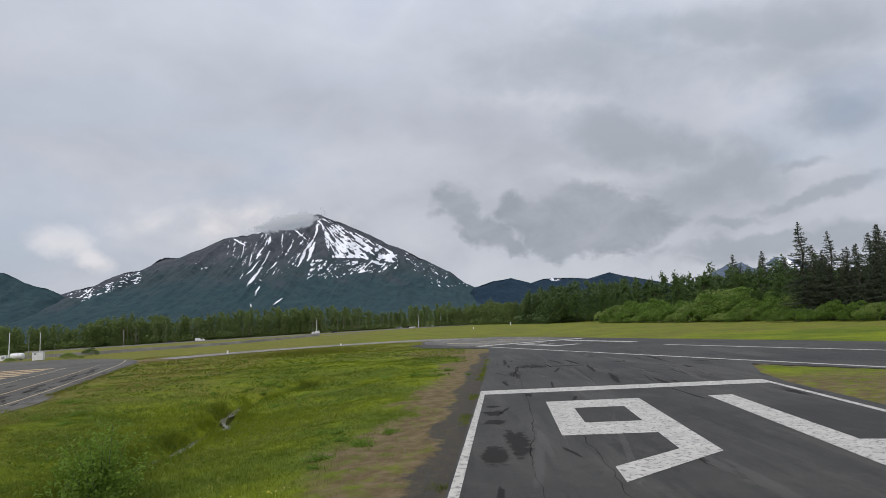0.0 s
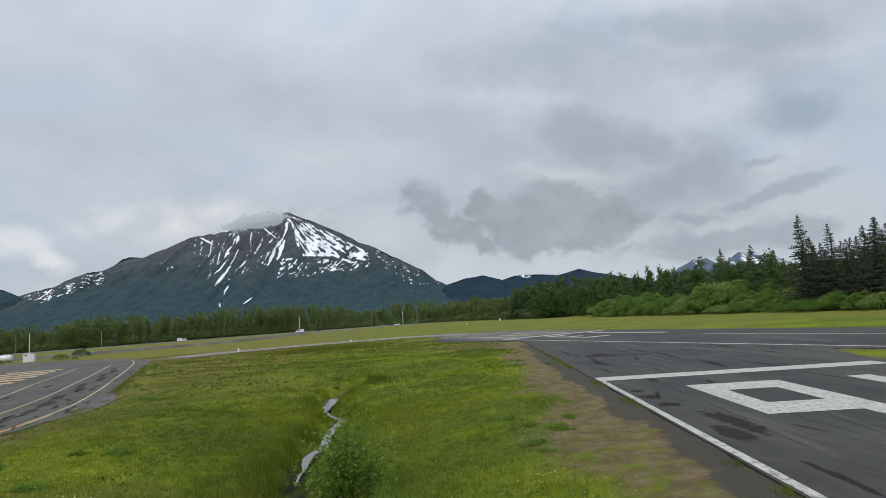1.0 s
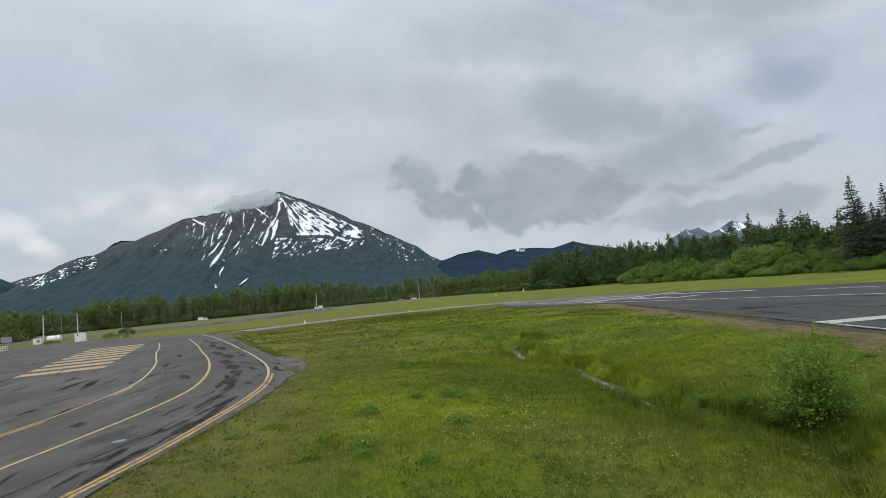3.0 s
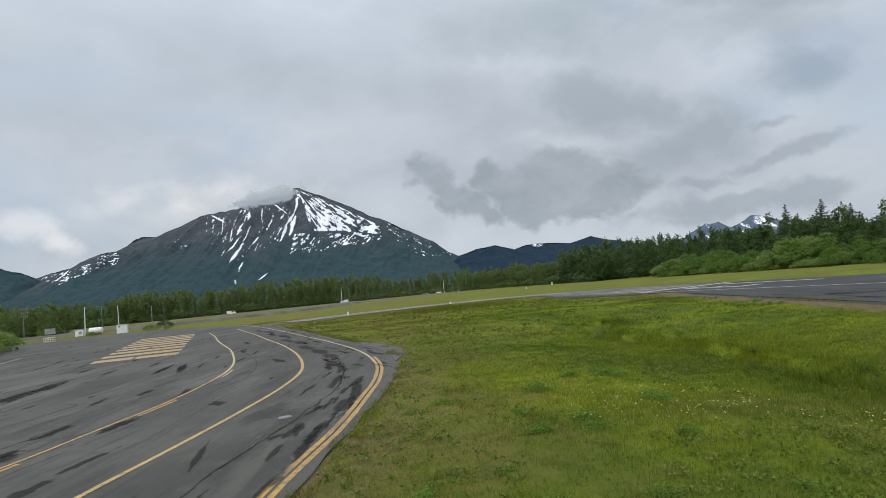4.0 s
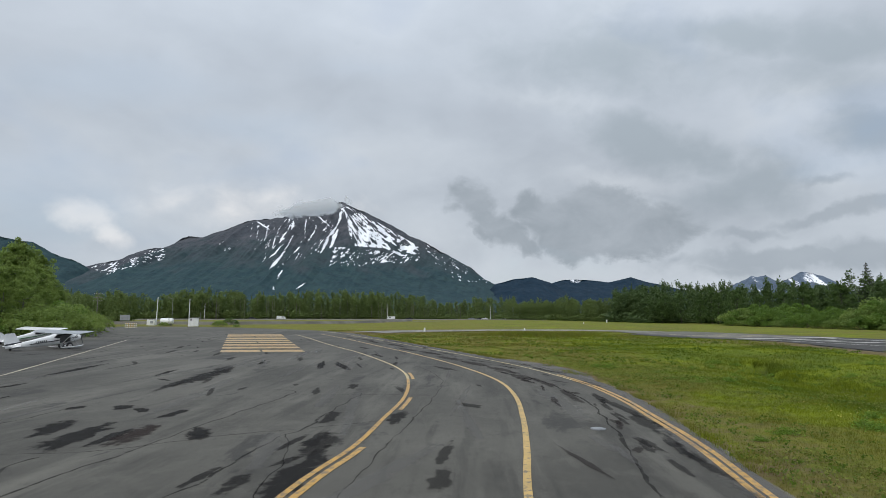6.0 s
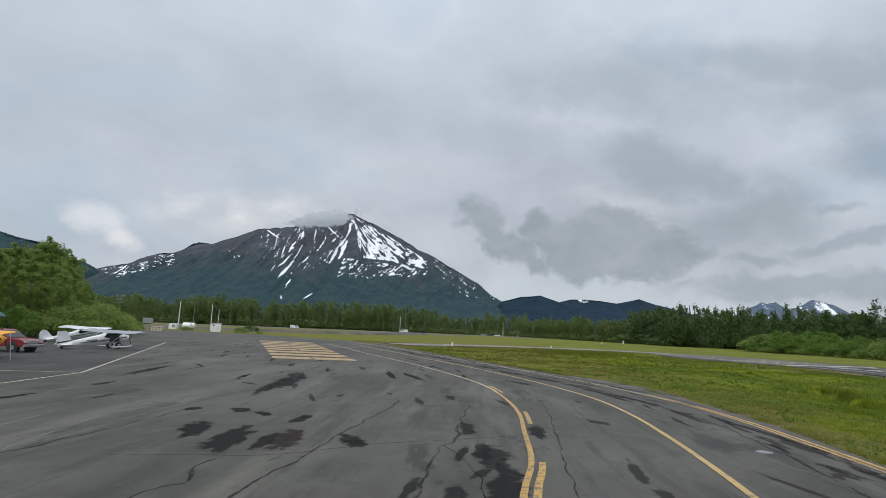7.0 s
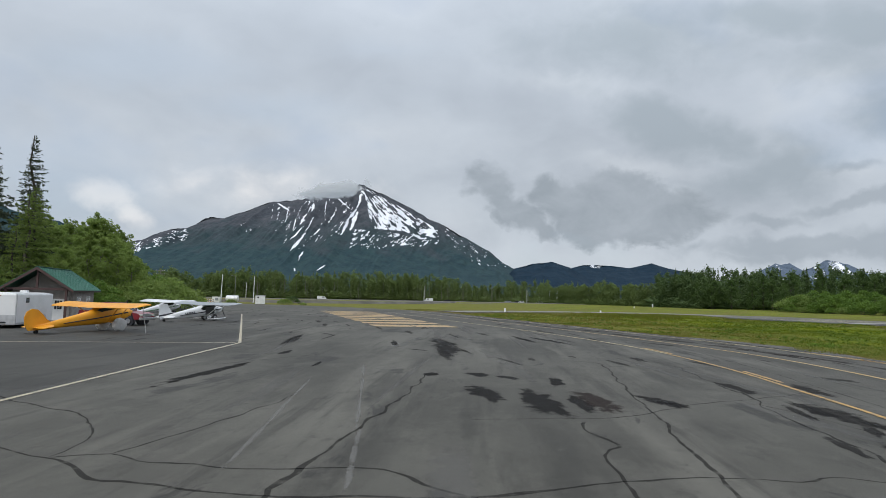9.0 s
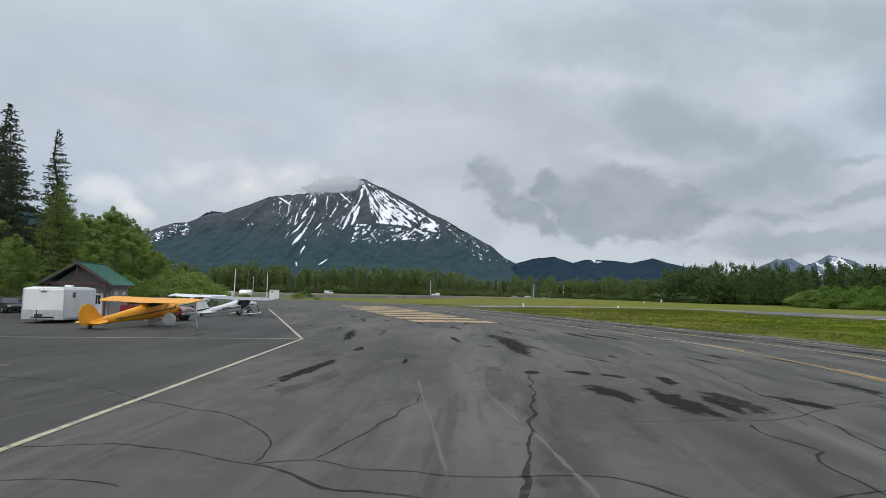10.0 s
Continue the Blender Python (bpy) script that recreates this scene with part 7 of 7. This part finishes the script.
def build_airfield_things():
    # the fuel point at the apron's far end
    x, y = pl((-140.2, 190))[0]
    s = root("white_shed", x, y, 20, "small white equipment shed beside a mast", "shed")
    made("body", s, WHITE_PAINT, lambda bm: box(bm, (0, 0, 1.15), (2.6, 2.0, 2.3), None, 0.03))
    made("roof", s, ALLOY, lambda bm: box(bm, (0, 0, 2.34), (2.8, 2.2, 0.08), None, 0.02))
    made("door", s, WHITE_PAINT, lambda bm: box(bm, (0.5, -1.02, 1.05), (0.85, 0.04, 1.9), None, 0.01))
    made("vent", s, DARK_PAINT, lambda bm: box(bm, (-0.6, -1.01, 1.8), (0.4, 0.04, 0.3)))
    x, y = pl((-152.6, 197))[0]
    t = root("fuel_tank", x, y, 5, "white horizontal fuel tank on saddles", "tank")
    made("shell", t, WHITE_PAINT, lambda bm: (rod(bm, (-2.2, 0, 1.5), (2.2, 0, 1.5), 1.05, seg=24)), smooth=False)
    for s2 in (1, -1):
        made("dished_end", t, WHITE_PAINT, lambda bm: rod(bm, (s2 * 2.2, 0, 1.5), (s2 * 2.5, 0, 1.5), 1.05, 0.55, 24))
        made("saddle", t, CONCRETE, lambda bm: box(bm, (s2 * 1.4, 0, 0.35), (0.4, 1.8, 0.75), None, 0.03))
    made("hatch", t, STEEL, lambda bm: rod(bm, (0.3, 0, 2.5), (0.3, 0, 2.75), 0.3, seg=14))
    made("ladder", t, STEEL, lambda bm: [rod(bm, (1.0 + dx, -1.1, 0.1), (1.0 + dx, -1.0, 2.6), 0.025, seg=5) for dx in (0, 0.4)] + [rod(bm, (1.0, -1.06, 0.4 + i * 0.32), (1.4, -1.06, 0.4 + i * 0.32), 0.018, seg=5) for i in range(7)])
    t.scale = (0.72, 0.85, 0.85)
    x, y = pl((-159.0, 199))[0]
    c = root("pump_cabinet", x, y, 5, "white fuel pump cabinet", "cabinet")
    made("body", c, WHITE_PAINT, lambda bm: box(bm, (0, 0, 0.85), (2.2, 1.2, 1.7), None, 0.03))
    made("panel", c, GREY_PAINT, lambda bm: box(bm, (0.3, -0.62, 1.0), (0.9, 0.03, 0.8), None, 0.005))
    x, y = pl((-157.2, 200))[0]
    mast(x - 0.6, y, 8.3, 0.16, "tall white mast beside a fuel tank", False, 0.15)
    mast(x + 1.0, y + 6, 8.0, 0.09, "grey lamp mast beside a fuel tank")
    x, y = pl((-145.8, 198.5))[0]
    mast(x, y, 7.8, 0.13, "grey mast beside a white shed", False)
    mast(x + 1.5, y + 4, 4.0, 0.05, "thin steel mast behind a white shed", False)
    # power line pole with two cross-arms
    x, y = pl((-188.5, 215))[0]
    p = root("utility_pole", x, y, 15, "grey wooden utility pole with cross-arms", "pole")
    made("pole", p, GREY_WOOD, lambda bm: rod(bm, (0, 0, -0.2), (0, 0, 9.9), 0.15, 0.1, 10))
    for z in (9.5, 8.4, 7.3):
        made("cross_arm", p, GREY_WOOD, lambda bm: box(bm, (0, 0.1, z), (2.6, 0.12, 0.14), None, 0.01))
        made("insulators", p, WHITE_PAINT, lambda bm: [rod(bm, (dx, 0.1, z + 0.06), (dx, 0.1, z + 0.24), 0.05, 0.03, 8) for dx in (-1.15, -0.5, 0.5, 1.15)])
    # a grey board on posts
    x, y = pl((-163.1, 190))[0]
    b = root("sign_board", x, y, 12, "blank grey board on two posts seen from behind", "sign")
    made("board", b, GREY_PAINT, lambda bm: box(bm, (0, 0, 2.3), (2.6, 0.06, 1.5), None, 0.01))
    for dx in (-0.9, 0.9):
        made("post", b, GREY_WOOD, lambda bm: box(bm, (dx, 0.08, 1.3), (0.1, 0.1, 2.7)))
    # folding barricades
    for px, py, turn in ((-133.6, 121, 10), (-141.5, 156, 15)):
        x, y = pl((px, py))[0]
        b = root("barricade", x, y, turn, "white and yellow striped folding barricade", "barricade", "barricades")
        for z in (0.45, 0.85, 1.25):
            rail = made("rail", b, WHITE_PAINT, lambda bm: box(bm, (0, -0.05, z), (2.4, 0.05, 0.24), None, 0.01))
            for i in range(5):
                made("stripe", rail, YELLOW_LINE, lambda bm: box(bm, (-0.96 + i * 0.48, -0.08, z), (0.22, 0.012, 0.23)))
        for dx in (-1.0, 1.0):
            made("leg", b, STEEL, lambda bm: (rod(bm, (dx, -0.05, 1.4), (dx, -0.4, 0.0), 0.03, seg=6), rod(bm, (dx, -0.05, 1.4), (dx, 0.35, 0.0), 0.03, seg=6)))
    # a stump of a post beside the stands
    x, y = pl((-127.3, 94))[0]
    p = root("wooden_post", x, y, 0, "grey weathered wooden post beside the trees", "post")
    made("post", p, GREY_WOOD, lambda bm: box(bm, (0, 0, 0.95), (0.5, 0.3, 2.1), None, 0.03))
    # a rubber chock left on the apron
    x, y = pl((-138.8, 140.1))[0]
    c = root("wheel_chock", x, y, 30, "black rubber wheel chock lying on the apron", "chock")
    made("block", c, RUBBER, lambda bm: prism(bm, [(-0.3, 0.0), (0.3, 0.0), (0.12, 0.34), (-0.12, 0.34)], -0.4, 0.4))
    # runway side markers
    for px, py, h in ((33.4, 352, 1.5), (-62.3, 152, 0.9), (9, 300, 0.8), (-35, 168, 0.6)):
        x, y = pl((px, py))[0]
        p = root("marker_post", x, y, 0, "white runway side marker in the grass", "marker", "side markers", -0.05)
        made("post", p, WHITE_PAINT, lambda bm: box(bm, (0, 0, h / 2), (0.36 if h < 1.2 else 0.6, 0.12, h), None, 0.03))
        made("foot", p, CONCRETE, lambda bm: box(bm, (0, 0, 0.03), (0.9, 0.4, 0.1)))
    # drain cover
    x, y = pl((-47.3, 25.8))[0]
    d = root("drain_cover", x, y, 8, "pale metal drain cover in the taxiway", "drain")
    made("frame", d, STEEL, lambda bm: rod(bm, (0, 0, 0.0), (0, 0, 0.02), 0.26, seg=20))
    made("plate", d, STEEL, lambda bm: rod(bm, (0, 0, 0.016), (0, 0, 0.03), 0.21, seg=20))
    # cars behind the trailer
    x, y = pl((-127.5, 66.5))[0]
    car(x, y, head(0.9, -0.4), DARK_PAINT, "black saloon car parked behind a trailer")
    x, y = pl((-131.0, 72.5))[0]
    car(x, y, head(0.9, -0.4), GREY_PAINT, "dark grey car parked beside another car")
    # vehicles across the field
    for px, py, turn, mat_, van in ((-105.5, 438, 200, WHITE_PAINT, True), (-92, 441, 190, DARK_PAINT, False), (-45, 470, 185, GREY_PAINT, False), (-34.5, 471, 185, WHITE_PAINT, False), (-20, 471, 185, WHITE_PAINT, False), (-38, 471, 185, DARK_PAINT, False), (-176, 398, 20, WHITE_PAINT, True), (-195, 396, 20, DARK_PAINT, False)):
        x, y = pl((px, py))[0]
        car(x, y, turn, mat_, "white van parked across the airfield" if van else ("dark car parked across the airfield" if mat_ is not WHITE_PAINT else "white car parked across the airfield"), van, 1.0)
    for px, py, h in ((-29.5, 475, 9.2), (-11.2, 475, 8.9), (-5.5, 475, 8.7), (-112, 470, 10), (-230, 400, 9)):
        x, y = pl((px, py))[0]
        mast(x, y, h, 0.19, "distant white lamp mast at the wood's edge")


build_pickup()
build_trailer()
build_cabin()
build_airfield_things()


def build_far_strips():
    def bank(name, line, width, height, label):
        """A low gravel bank that carries a track."""
        pts = curve(pl(*line), 4.0)
        rings = []
        for i, p in enumerate(pts):
            d = (pts[min(i + 1, len(pts) - 1)] - pts[max(i - 1, 0)]).normalized()
            sd = Vector((-d.y, d.x, 0))
            hh = height * (0.9 + 0.2 * noise.noise(p * 0.05))
            rings.append([tuple(p + sd * o + Vector((0, 0, z))) for o, z in ((width * 0.8, -0.1), (width * 0.5, hh), (-width * 0.5, hh), (-width * 0.8, -0.1))])
        bm = bmesh.new()
        loft(bm, rings)
        tagged(part(name, bm, FAR_GRAVEL), label, "bank", kind="structure")
    bank("gravel_bank", ((-250, 205), (-200, 214), (-160, 222), (-125, 240), (-100, 285), (-85, 350)), 4, 0.95, "low grey gravel bank with a track on it")
    bank("gravel_track", ((-420, 300), (-300, 330), (-220, 372), (-150, 420), (-90, 446), (-20, 470), (30, 470)), 14, 0.35, "pale gravel track before the far woods")
    tagged(ribbon("old_taxiway", curve(pl((-135, 300), (-110, 318), (-85, 345), (-60, 380)), 4), 12, 0.02, FAR_GRAVEL), "pale strip of old pavement in the grass", "pavement", kind="structure")


FAR_GRAVEL = plain("pale_gravel", (0.085, 0.080, 0.064), (0.150, 0.140, 0.115), 0.9, 0, 0.15, 4.0, 0.3)
build_far_strips()


# ---- cloud about the summit ----
def build_summit_cloud():
    m, nt, s = shader("thin_cloud")
    k = Nodes(nt)
    nt.nodes.remove(s)
    d = nt.nodes.new("ShaderNodeBsdfDiffuse")
    d.inputs[0].default_value = (0.80, 0.825, 0.85, 1)
    tl = nt.nodes.new("ShaderNodeBsdfTranslucent")
    tl.inputs[0].default_value = (0.80, 0.825, 0.85, 1)
    both = nt.nodes.new("ShaderNodeMixShader")
    nt.links.new(d.outputs[0], both.inputs[1])
    nt.links.new(tl.outputs[0], both.inputs[2])
    tr = nt.nodes.new("ShaderNodeBsdfTransparent")
    thick = k.times(k.field("thick"), k.times(k.times(k.noise(0.010, 3, 0.5, (1, 1, 1.2), 0, 0.4), 0.5, "SUBTRACT"), 2.2), "ADD")
    mx = nt.nodes.new("ShaderNodeMixShader")
    nt.links.new(k.times(k.band(thick, 0.66, 1.20), 0.93), mx.inputs[0])
    nt.links.new(tr.outputs[0], mx.inputs[1])
    nt.links.new(both.outputs[0], mx.inputs[2])
    nt.links.new(mx.outputs[0], nt.nodes["Material Output"].inputs[0])
    # a curtain that bellies towards the viewer, thickest along the crest
    nx, nz = 60, 24
    u, v = np.meshgrid(np.linspace(-1, 1, nx), np.linspace(-1, 1, nz))
    X = (-1130 + 480 * u) * PLAN
    Z = (715 + 55 * u + 150 * v) * PLAN
    Y = (3620 - 120 * (1 - u * u) * (1 - v * v)) * PLAN
    f = Y / PLAN / 3800
    X, Z = (-50 * PLAN) * (1 - f) + X * f, (5 * PLAN) * (1 - f) + Z * f
    i, j = np.meshgrid(np.arange(nx - 1), np.arange(nz - 1))
    a = (j * nx + i).ravel()
    me = grid_mesh("cloud", np.stack([X.ravel(), Y.ravel(), Z.ravel()], 1), np.stack([a, a + 1, a + nx + 1, a + nx], 1), m, True)
    thick_v = 2.15 * np.exp(-((u - 0.13) / 0.50) ** 2 - ((v + 0.16) / 0.40) ** 2) * np.clip((1 - u * u) * (1 - v * v) * 4, 0, 1) - 0.25 * np.clip((np.abs(u) - 0.6) / 0.4, 0, 1) - 0.4 * np.clip((np.abs(v) - 0.6) / 0.4, 0, 1)
    at = me.attributes.new("thick", "FLOAT", "POINT")
    at.data.foreach_set("value", thick_v.astype(np.float32).ravel())
    c = tagged(put("cloud", me, None), "thin grey cloud clinging to the mountain's summit ridge", "cloud", kind="structure")
    c.visible_shadow = False


build_summit_cloud()


# ---- grass, flowers and weeds ----
def build_grass():
    rng = np.random.RandomState(9)

    def blades(count, x0, x1, y0, y1, lo, hi, wide, per):
        x, y = rng.uniform(x0, x1, count), rng.uniform(y0, y1, count)
        z, off, paved = ground_height(x, y)
        lush = soft_noise(x, y, 5.0, 31, 3)
        v = (x / PLAN - RW_O.x) * RW_V.x + (y / PLAN - RW_O.y) * RW_V.y
        rag = (soft_noise(x, y, 4.5, 81, 4) - 0.5) * 6.5
        bare = smooth01(v + rag, -7.9, -3.8) * (v < 1) * 1.1 + smooth01(off, 0.7, 0.1) * 0.8
        ok = ~paved & (off > 0.06) & (rng.rand(count) > 0.85 * bare) & (rng.rand(count) < 0.45 + lush) & (far_from(x, y, DITCH) > 0.75)
        x, y, z, lush, off = x[ok], y[ok], z[ok], lush[ok], off[ok]
        n = len(x)
        damp = smooth01(far_from(x, y, DITCH), 9, 1.5)
        h = rng.uniform(lo, hi, n) * (0.45 + 0.8 * lush + 0.9 * damp) * (0.55 + 0.45 * smooth01(off, 0.5, 5))
        V, F = [], []
        for _ in range(per):
            a = rng.uniform(0, math.tau, n)
            px, py = x + rng.normal(size=n) * 0.09, y + rng.normal(size=n) * 0.09
            tilt = rng.uniform(0.1, 0.75, n) * h
            w = wide * rng.uniform(0.6, 1.4, n)
            hh = h * rng.uniform(0.6, 1.2, n)
            p0 = np.stack([px - np.sin(a) * w, py + np.cos(a) * w, z - 0.03], 1)
            p1 = np.stack([px + np.sin(a) * w, py - np.cos(a) * w, z - 0.03], 1)
            p2 = np.stack([px + np.cos(a) * tilt, py + np.sin(a) * tilt, z + hh], 1)
            V.append(np.stack([p0, p1, p2], 1).reshape(-1, 3))
        V = np.concatenate(V)
        return V, np.arange(len(V)).reshape(-1, 3)

    sets = [blades(120000, -40, 2, 6, 40, 0.06, 0.15, 0.008, 4), blades(52000, -56, 4, 40, 78, 0.09, 0.20, 0.014, 3), blades(34000, -75, 10, 75, 138, 0.14, 0.28, 0.03, 3),
            blades(6000, 18, 40, 8, 45, 0.08, 0.16, 0.012, 3)]
    # long grass hangs over the ditch, and tufts grow along the runway's edge line
    def tufts(x, y, z, lo, hi, wide, per, spread_by):
        n = len(x)
        V = []
        for _ in range(per):
            a = rng.uniform(0, math.tau, n)
            px, py = x + rng.normal(size=n) * spread_by, y + rng.normal(size=n) * spread_by
            h = rng.uniform(lo, hi, n)
            tilt = rng.uniform(0.2, 0.9, n) * h
            V.append(np.stack([np.stack([px - np.sin(a) * wide, py + np.cos(a) * wide, z - 0.05], 1), np.stack([px + np.sin(a) * wide, py - np.cos(a) * wide, z - 0.05], 1), np.stack([px + np.cos(a) * tilt, py + np.sin(a) * tilt, z + h], 1)], 1).reshape(-1, 3))
        V = np.concatenate(V)
        return V, np.arange(len(V)).reshape(-1, 3)

    way = np.array([q for q in DITCH if 4 < q[1] < 64])
    q = way[rng.randint(len(way), size=9000)] + rng.normal(size=(9000, 2)) * [0.9, 0.9]
    d = far_from(q[:, 0], q[:, 1], DITCH)
    q = q[d > 0.62]
    q = q[soft_noise(q[:, 0], q[:, 1], 2.2, 91, 2) > 0.42]
    sets.append(tufts(q[:, 0], q[:, 1], ground_height(q[:, 0], q[:, 1])[0], 0.22, 0.72, 0.015, 6, 0.10))
    rim = np.array([q for q in TAXI_EDGE if 2 < q[1] < 100])
    q = rim[rng.randint(len(rim), size=4200)] + np.stack([np.abs(rng.normal(size=4200)) * 0.55 - 0.12, rng.uniform(-1, 1, 4200)], 1)
    q = q[soft_noise(q[:, 0], q[:, 1], 1.6, 93, 2) > 0.46]
    q = q[far_from(q[:, 0], q[:, 1], TAXI_EDGE) < 1.4]
    sets.append(tufts(q[:, 0], q[:, 1], np.full(len(q), -0.02), 0.06, 0.20, 0.010, 5, 0.08))
    along = rng.uniform(-40, 40, 1500)
    along = along[soft_noise(along, along * 0, 2.0, 92, 2) > 0.55]
    q = np.array([rw(-0.42 + rng.normal() * 0.22, s) for s in along])
    sets.append(tufts(q[:, 0], q[:, 1], np.full(len(q), -0.02), 0.05, 0.20, 0.010, 6, 0.07))
    # a long patch of rank grass before the crossing road
    q = np.array(pl((-36, 131))[0]) + rng.normal(size=(1500, 2)) * [5.5, 5.0]
    sets.append(tufts(q[:, 0], q[:, 1], ground_height(q[:, 0], q[:, 1])[0], 0.25, 0.75, 0.04, 5, 0.2))
    V, F, base = [], [], 0
    for v, f in sets:
        V.append(v)
        F.append(f + base)
        base += len(v)
    me = grid_mesh("grass", np.concatenate(V), np.concatenate(F), GRASS_BLADES)
    tagged(put("grass", me, None), "uneven green grass with longer tufts near the ditch", "grass", kind="stuff")

    # small pale flowers, in drifts
    m = plain("dandelion_heads", (0.76, 0.60, 0.10), (0.76, 0.70, 0.36), 0.8, 0, 2.0, 20)
    n = 15000
    x, y = rng.uniform(-40, 0, n), rng.uniform(6, 40, n)
    z, off, paved = ground_height(x, y)
    drift = 0.35 * soft_noise(x, y, 5.0, 51, 2)
    for cx, cy, rx, ry in ((-27, 19, 5.0, 5.5), (-24, 16, 4.0, 3.0), (-29, 25.5, 3.0, 3.0), (-9.5, 17, 2.8, 4.5), (-8.5, 13.5, 3.0, 3.0)):
        drift = np.maximum(drift, soft_noise(x, y, 3.0, 52, 2) * 0.5 + 0.75 * np.exp(-((x - cx) / rx) ** 2 - ((y - cy) / ry) ** 2) - 0.1)
    ok = ~paved & (off > 0.8) & (drift > 0.55) & (rng.rand(n) < 0.36) & (far_from(x, y, DITCH) > 3)
    x, y, z = x[ok], y[ok], z[ok] + rng.uniform(0.12, 0.26, ok.sum())
    s = rng.uniform(0.013, 0.027, len(x))
    V, F = [], []
    for k in range(6):
        a = math.tau * k / 6
        V.append(np.stack([x + s * math.cos(a), y + s * math.sin(a), z], 1))
    V = np.stack(V + [np.stack([x, y, z + s * 0.7], 1)], 1).reshape(-1, 3)
    i = np.arange(len(x))[:, None] * 7
    F = np.concatenate([i + [k, (k + 1) % 6, 6] for k in range(6)] + [i + [(k + 1) % 6, k, 0] for k in range(1, 5)])
    tagged(put("dandelions", grid_mesh("dandelions", V, F, m), None), "pale yellow dandelion heads scattered in the grass", "flowers", kind="stuff")


build_grass()


def build_herbs():
    """Low broad-leaved herbs that break up the sward, in drifts: pale ones, and dark ones in the hollows."""
    rng = np.random.RandomState(23)
    for name, material, count, seed, cut_off, size, label in (("pale_herbs", HERB_PALE, 16000, 131, 0.50, 0.075, "pale grey-green herbs scattered through the grass"),
                                                              ("dark_herbs", HERB_DARK, 7000, 137, 0.58, 0.085, "dark green dock leaves scattered through the grass"),
                                                              ("rank_herbs", HERB_DARK, 5200, 139, 0.55, 0.15, "rank dark herbs in the grass towards the crossing road")):
        x, y = (rng.uniform(-62, 0, count), rng.uniform(50, 112, count)) if name == "rank_herbs" else (rng.uniform(-41, -7, count), rng.uniform(5, 50, count))
        z, off, paved = ground_height(x, y)
        here = soft_noise(x, y, 3.6, seed, 3) + 0.10 * smooth01(off, 9, 1)
        ok = ~paved & (off > 0.25) & (here > cut_off) & (rng.rand(count) < 0.55) & (far_from(x, y, DITCH) > 1.2)
        x, y, z = x[ok], y[ok], z[ok]
        if name == "dark_herbs":
            # and a ranker growth in the hollow beside the ditch
            q = np.array([w for w in DITCH if 8 < w[1] < 58])
            q = q[rng.randint(len(q), size=2600)] + rng.normal(size=(2600, 2)) * 1.5
            q = q[(far_from(q[:, 0], q[:, 1], DITCH) > 0.8) & (soft_noise(q[:, 0], q[:, 1], 2.6, 141, 3) > 0.55)]
            x, y, z = np.concatenate([x, q[:, 0]]), np.concatenate([y, q[:, 1]]), np.concatenate([z, ground_height(q[:, 0], q[:, 1])[0] + 0.12])
        c = Cards()
        for _ in range(7):
            n = len(x)
            spot = np.stack([x + rng.normal(size=n) * 0.11, y + rng.normal(size=n) * 0.11, z + rng.uniform(0.04, 0.17, n)], 1)
            c.leaves(spot, size, rng, 0.0, 1.1)
        tagged(put(name, c.mesh(name, material), None), label, "herbs", kind="stuff")


HERB_PALE = leafy("pale_herb_leaves", (0.130, 0.165, 0.030), (0.235, 0.270, 0.065), (0.220, 0.235, 0.045), 0.8, 0.45)
HERB_DARK = leafy("dark_herb_leaves", (0.062, 0.110, 0.014), (0.120, 0.185, 0.022), (0.110, 0.160, 0.020), 0.8, 0.45)
build_herbs()

WEEDS = [shrub(0.20, 0.7, 401, 800, 0.09, WILLOW, 12), shrub(0.16, 0.9, 402, 800, 0.09, WILLOW, 14)]
DITCH_SHRUBS = [shrub(3.4, 1.55, 411, 4600, 0.11, WILLOW, 26), shrub(2.0, 1.4, 412, 3600, 0.09, WILLOW, 14)]


def build_weeds():
    for x, y, i, size in ((-17.3, 20.9, 0, 1.12), (-16.7, 20.4, 1, 0.75), (-15.8, 18.6, 1, 0.5), (-14.8, 18.0, 1, 0.38), (-20.0, 28.4, 1, 0.30), (-19.4, 26.0, 1, 0.34), (-18.7, 24.0, 1, 0.36), (-18.0, 22.4, 1, 0.42), (-17.6, 18.6, 1, 0.45)):
        px, py = x * PLAN, y * PLAN
        plant("shrub", "leafy green willow shrub beside the ditch", "shrub", "shrubs beside the ditch", DITCH_SHRUBS[i], ("stem", "foliage"), px, py, x * 40, size, float(ground_height(np.array([px]), np.array([py]))[0][0]) - 0.22 * size)
    rng = np.random.RandomState(17)
    n = 0
    while n < 84:
        x, y = rng.uniform(-41, 0), rng.uniform(9, 60)
        z, off, paved = ground_height(np.array([x]), np.array([y]))
        if paved[0] or off[0] < 1.5 or float(soft_noise(np.array([x]), np.array([y]), 8, 61, 2)[0]) < 0.5:
            continue
        plant("weed_clump", "low clump of broad-leaved weeds in the grass", "weeds", "weed clumps", WEEDS[n % 2], ("stem", "foliage"), x, y, rng.uniform(0, 360), rng.uniform(0.35, 0.95), z[0])
        n += 1
    for x, y, h in ((-134, 196, 2.0), (-137, 213, 2.6), (-126, 190, 0.9), (-150, 190, 1.3)):
        bush(x, y, h)


build_weeds()
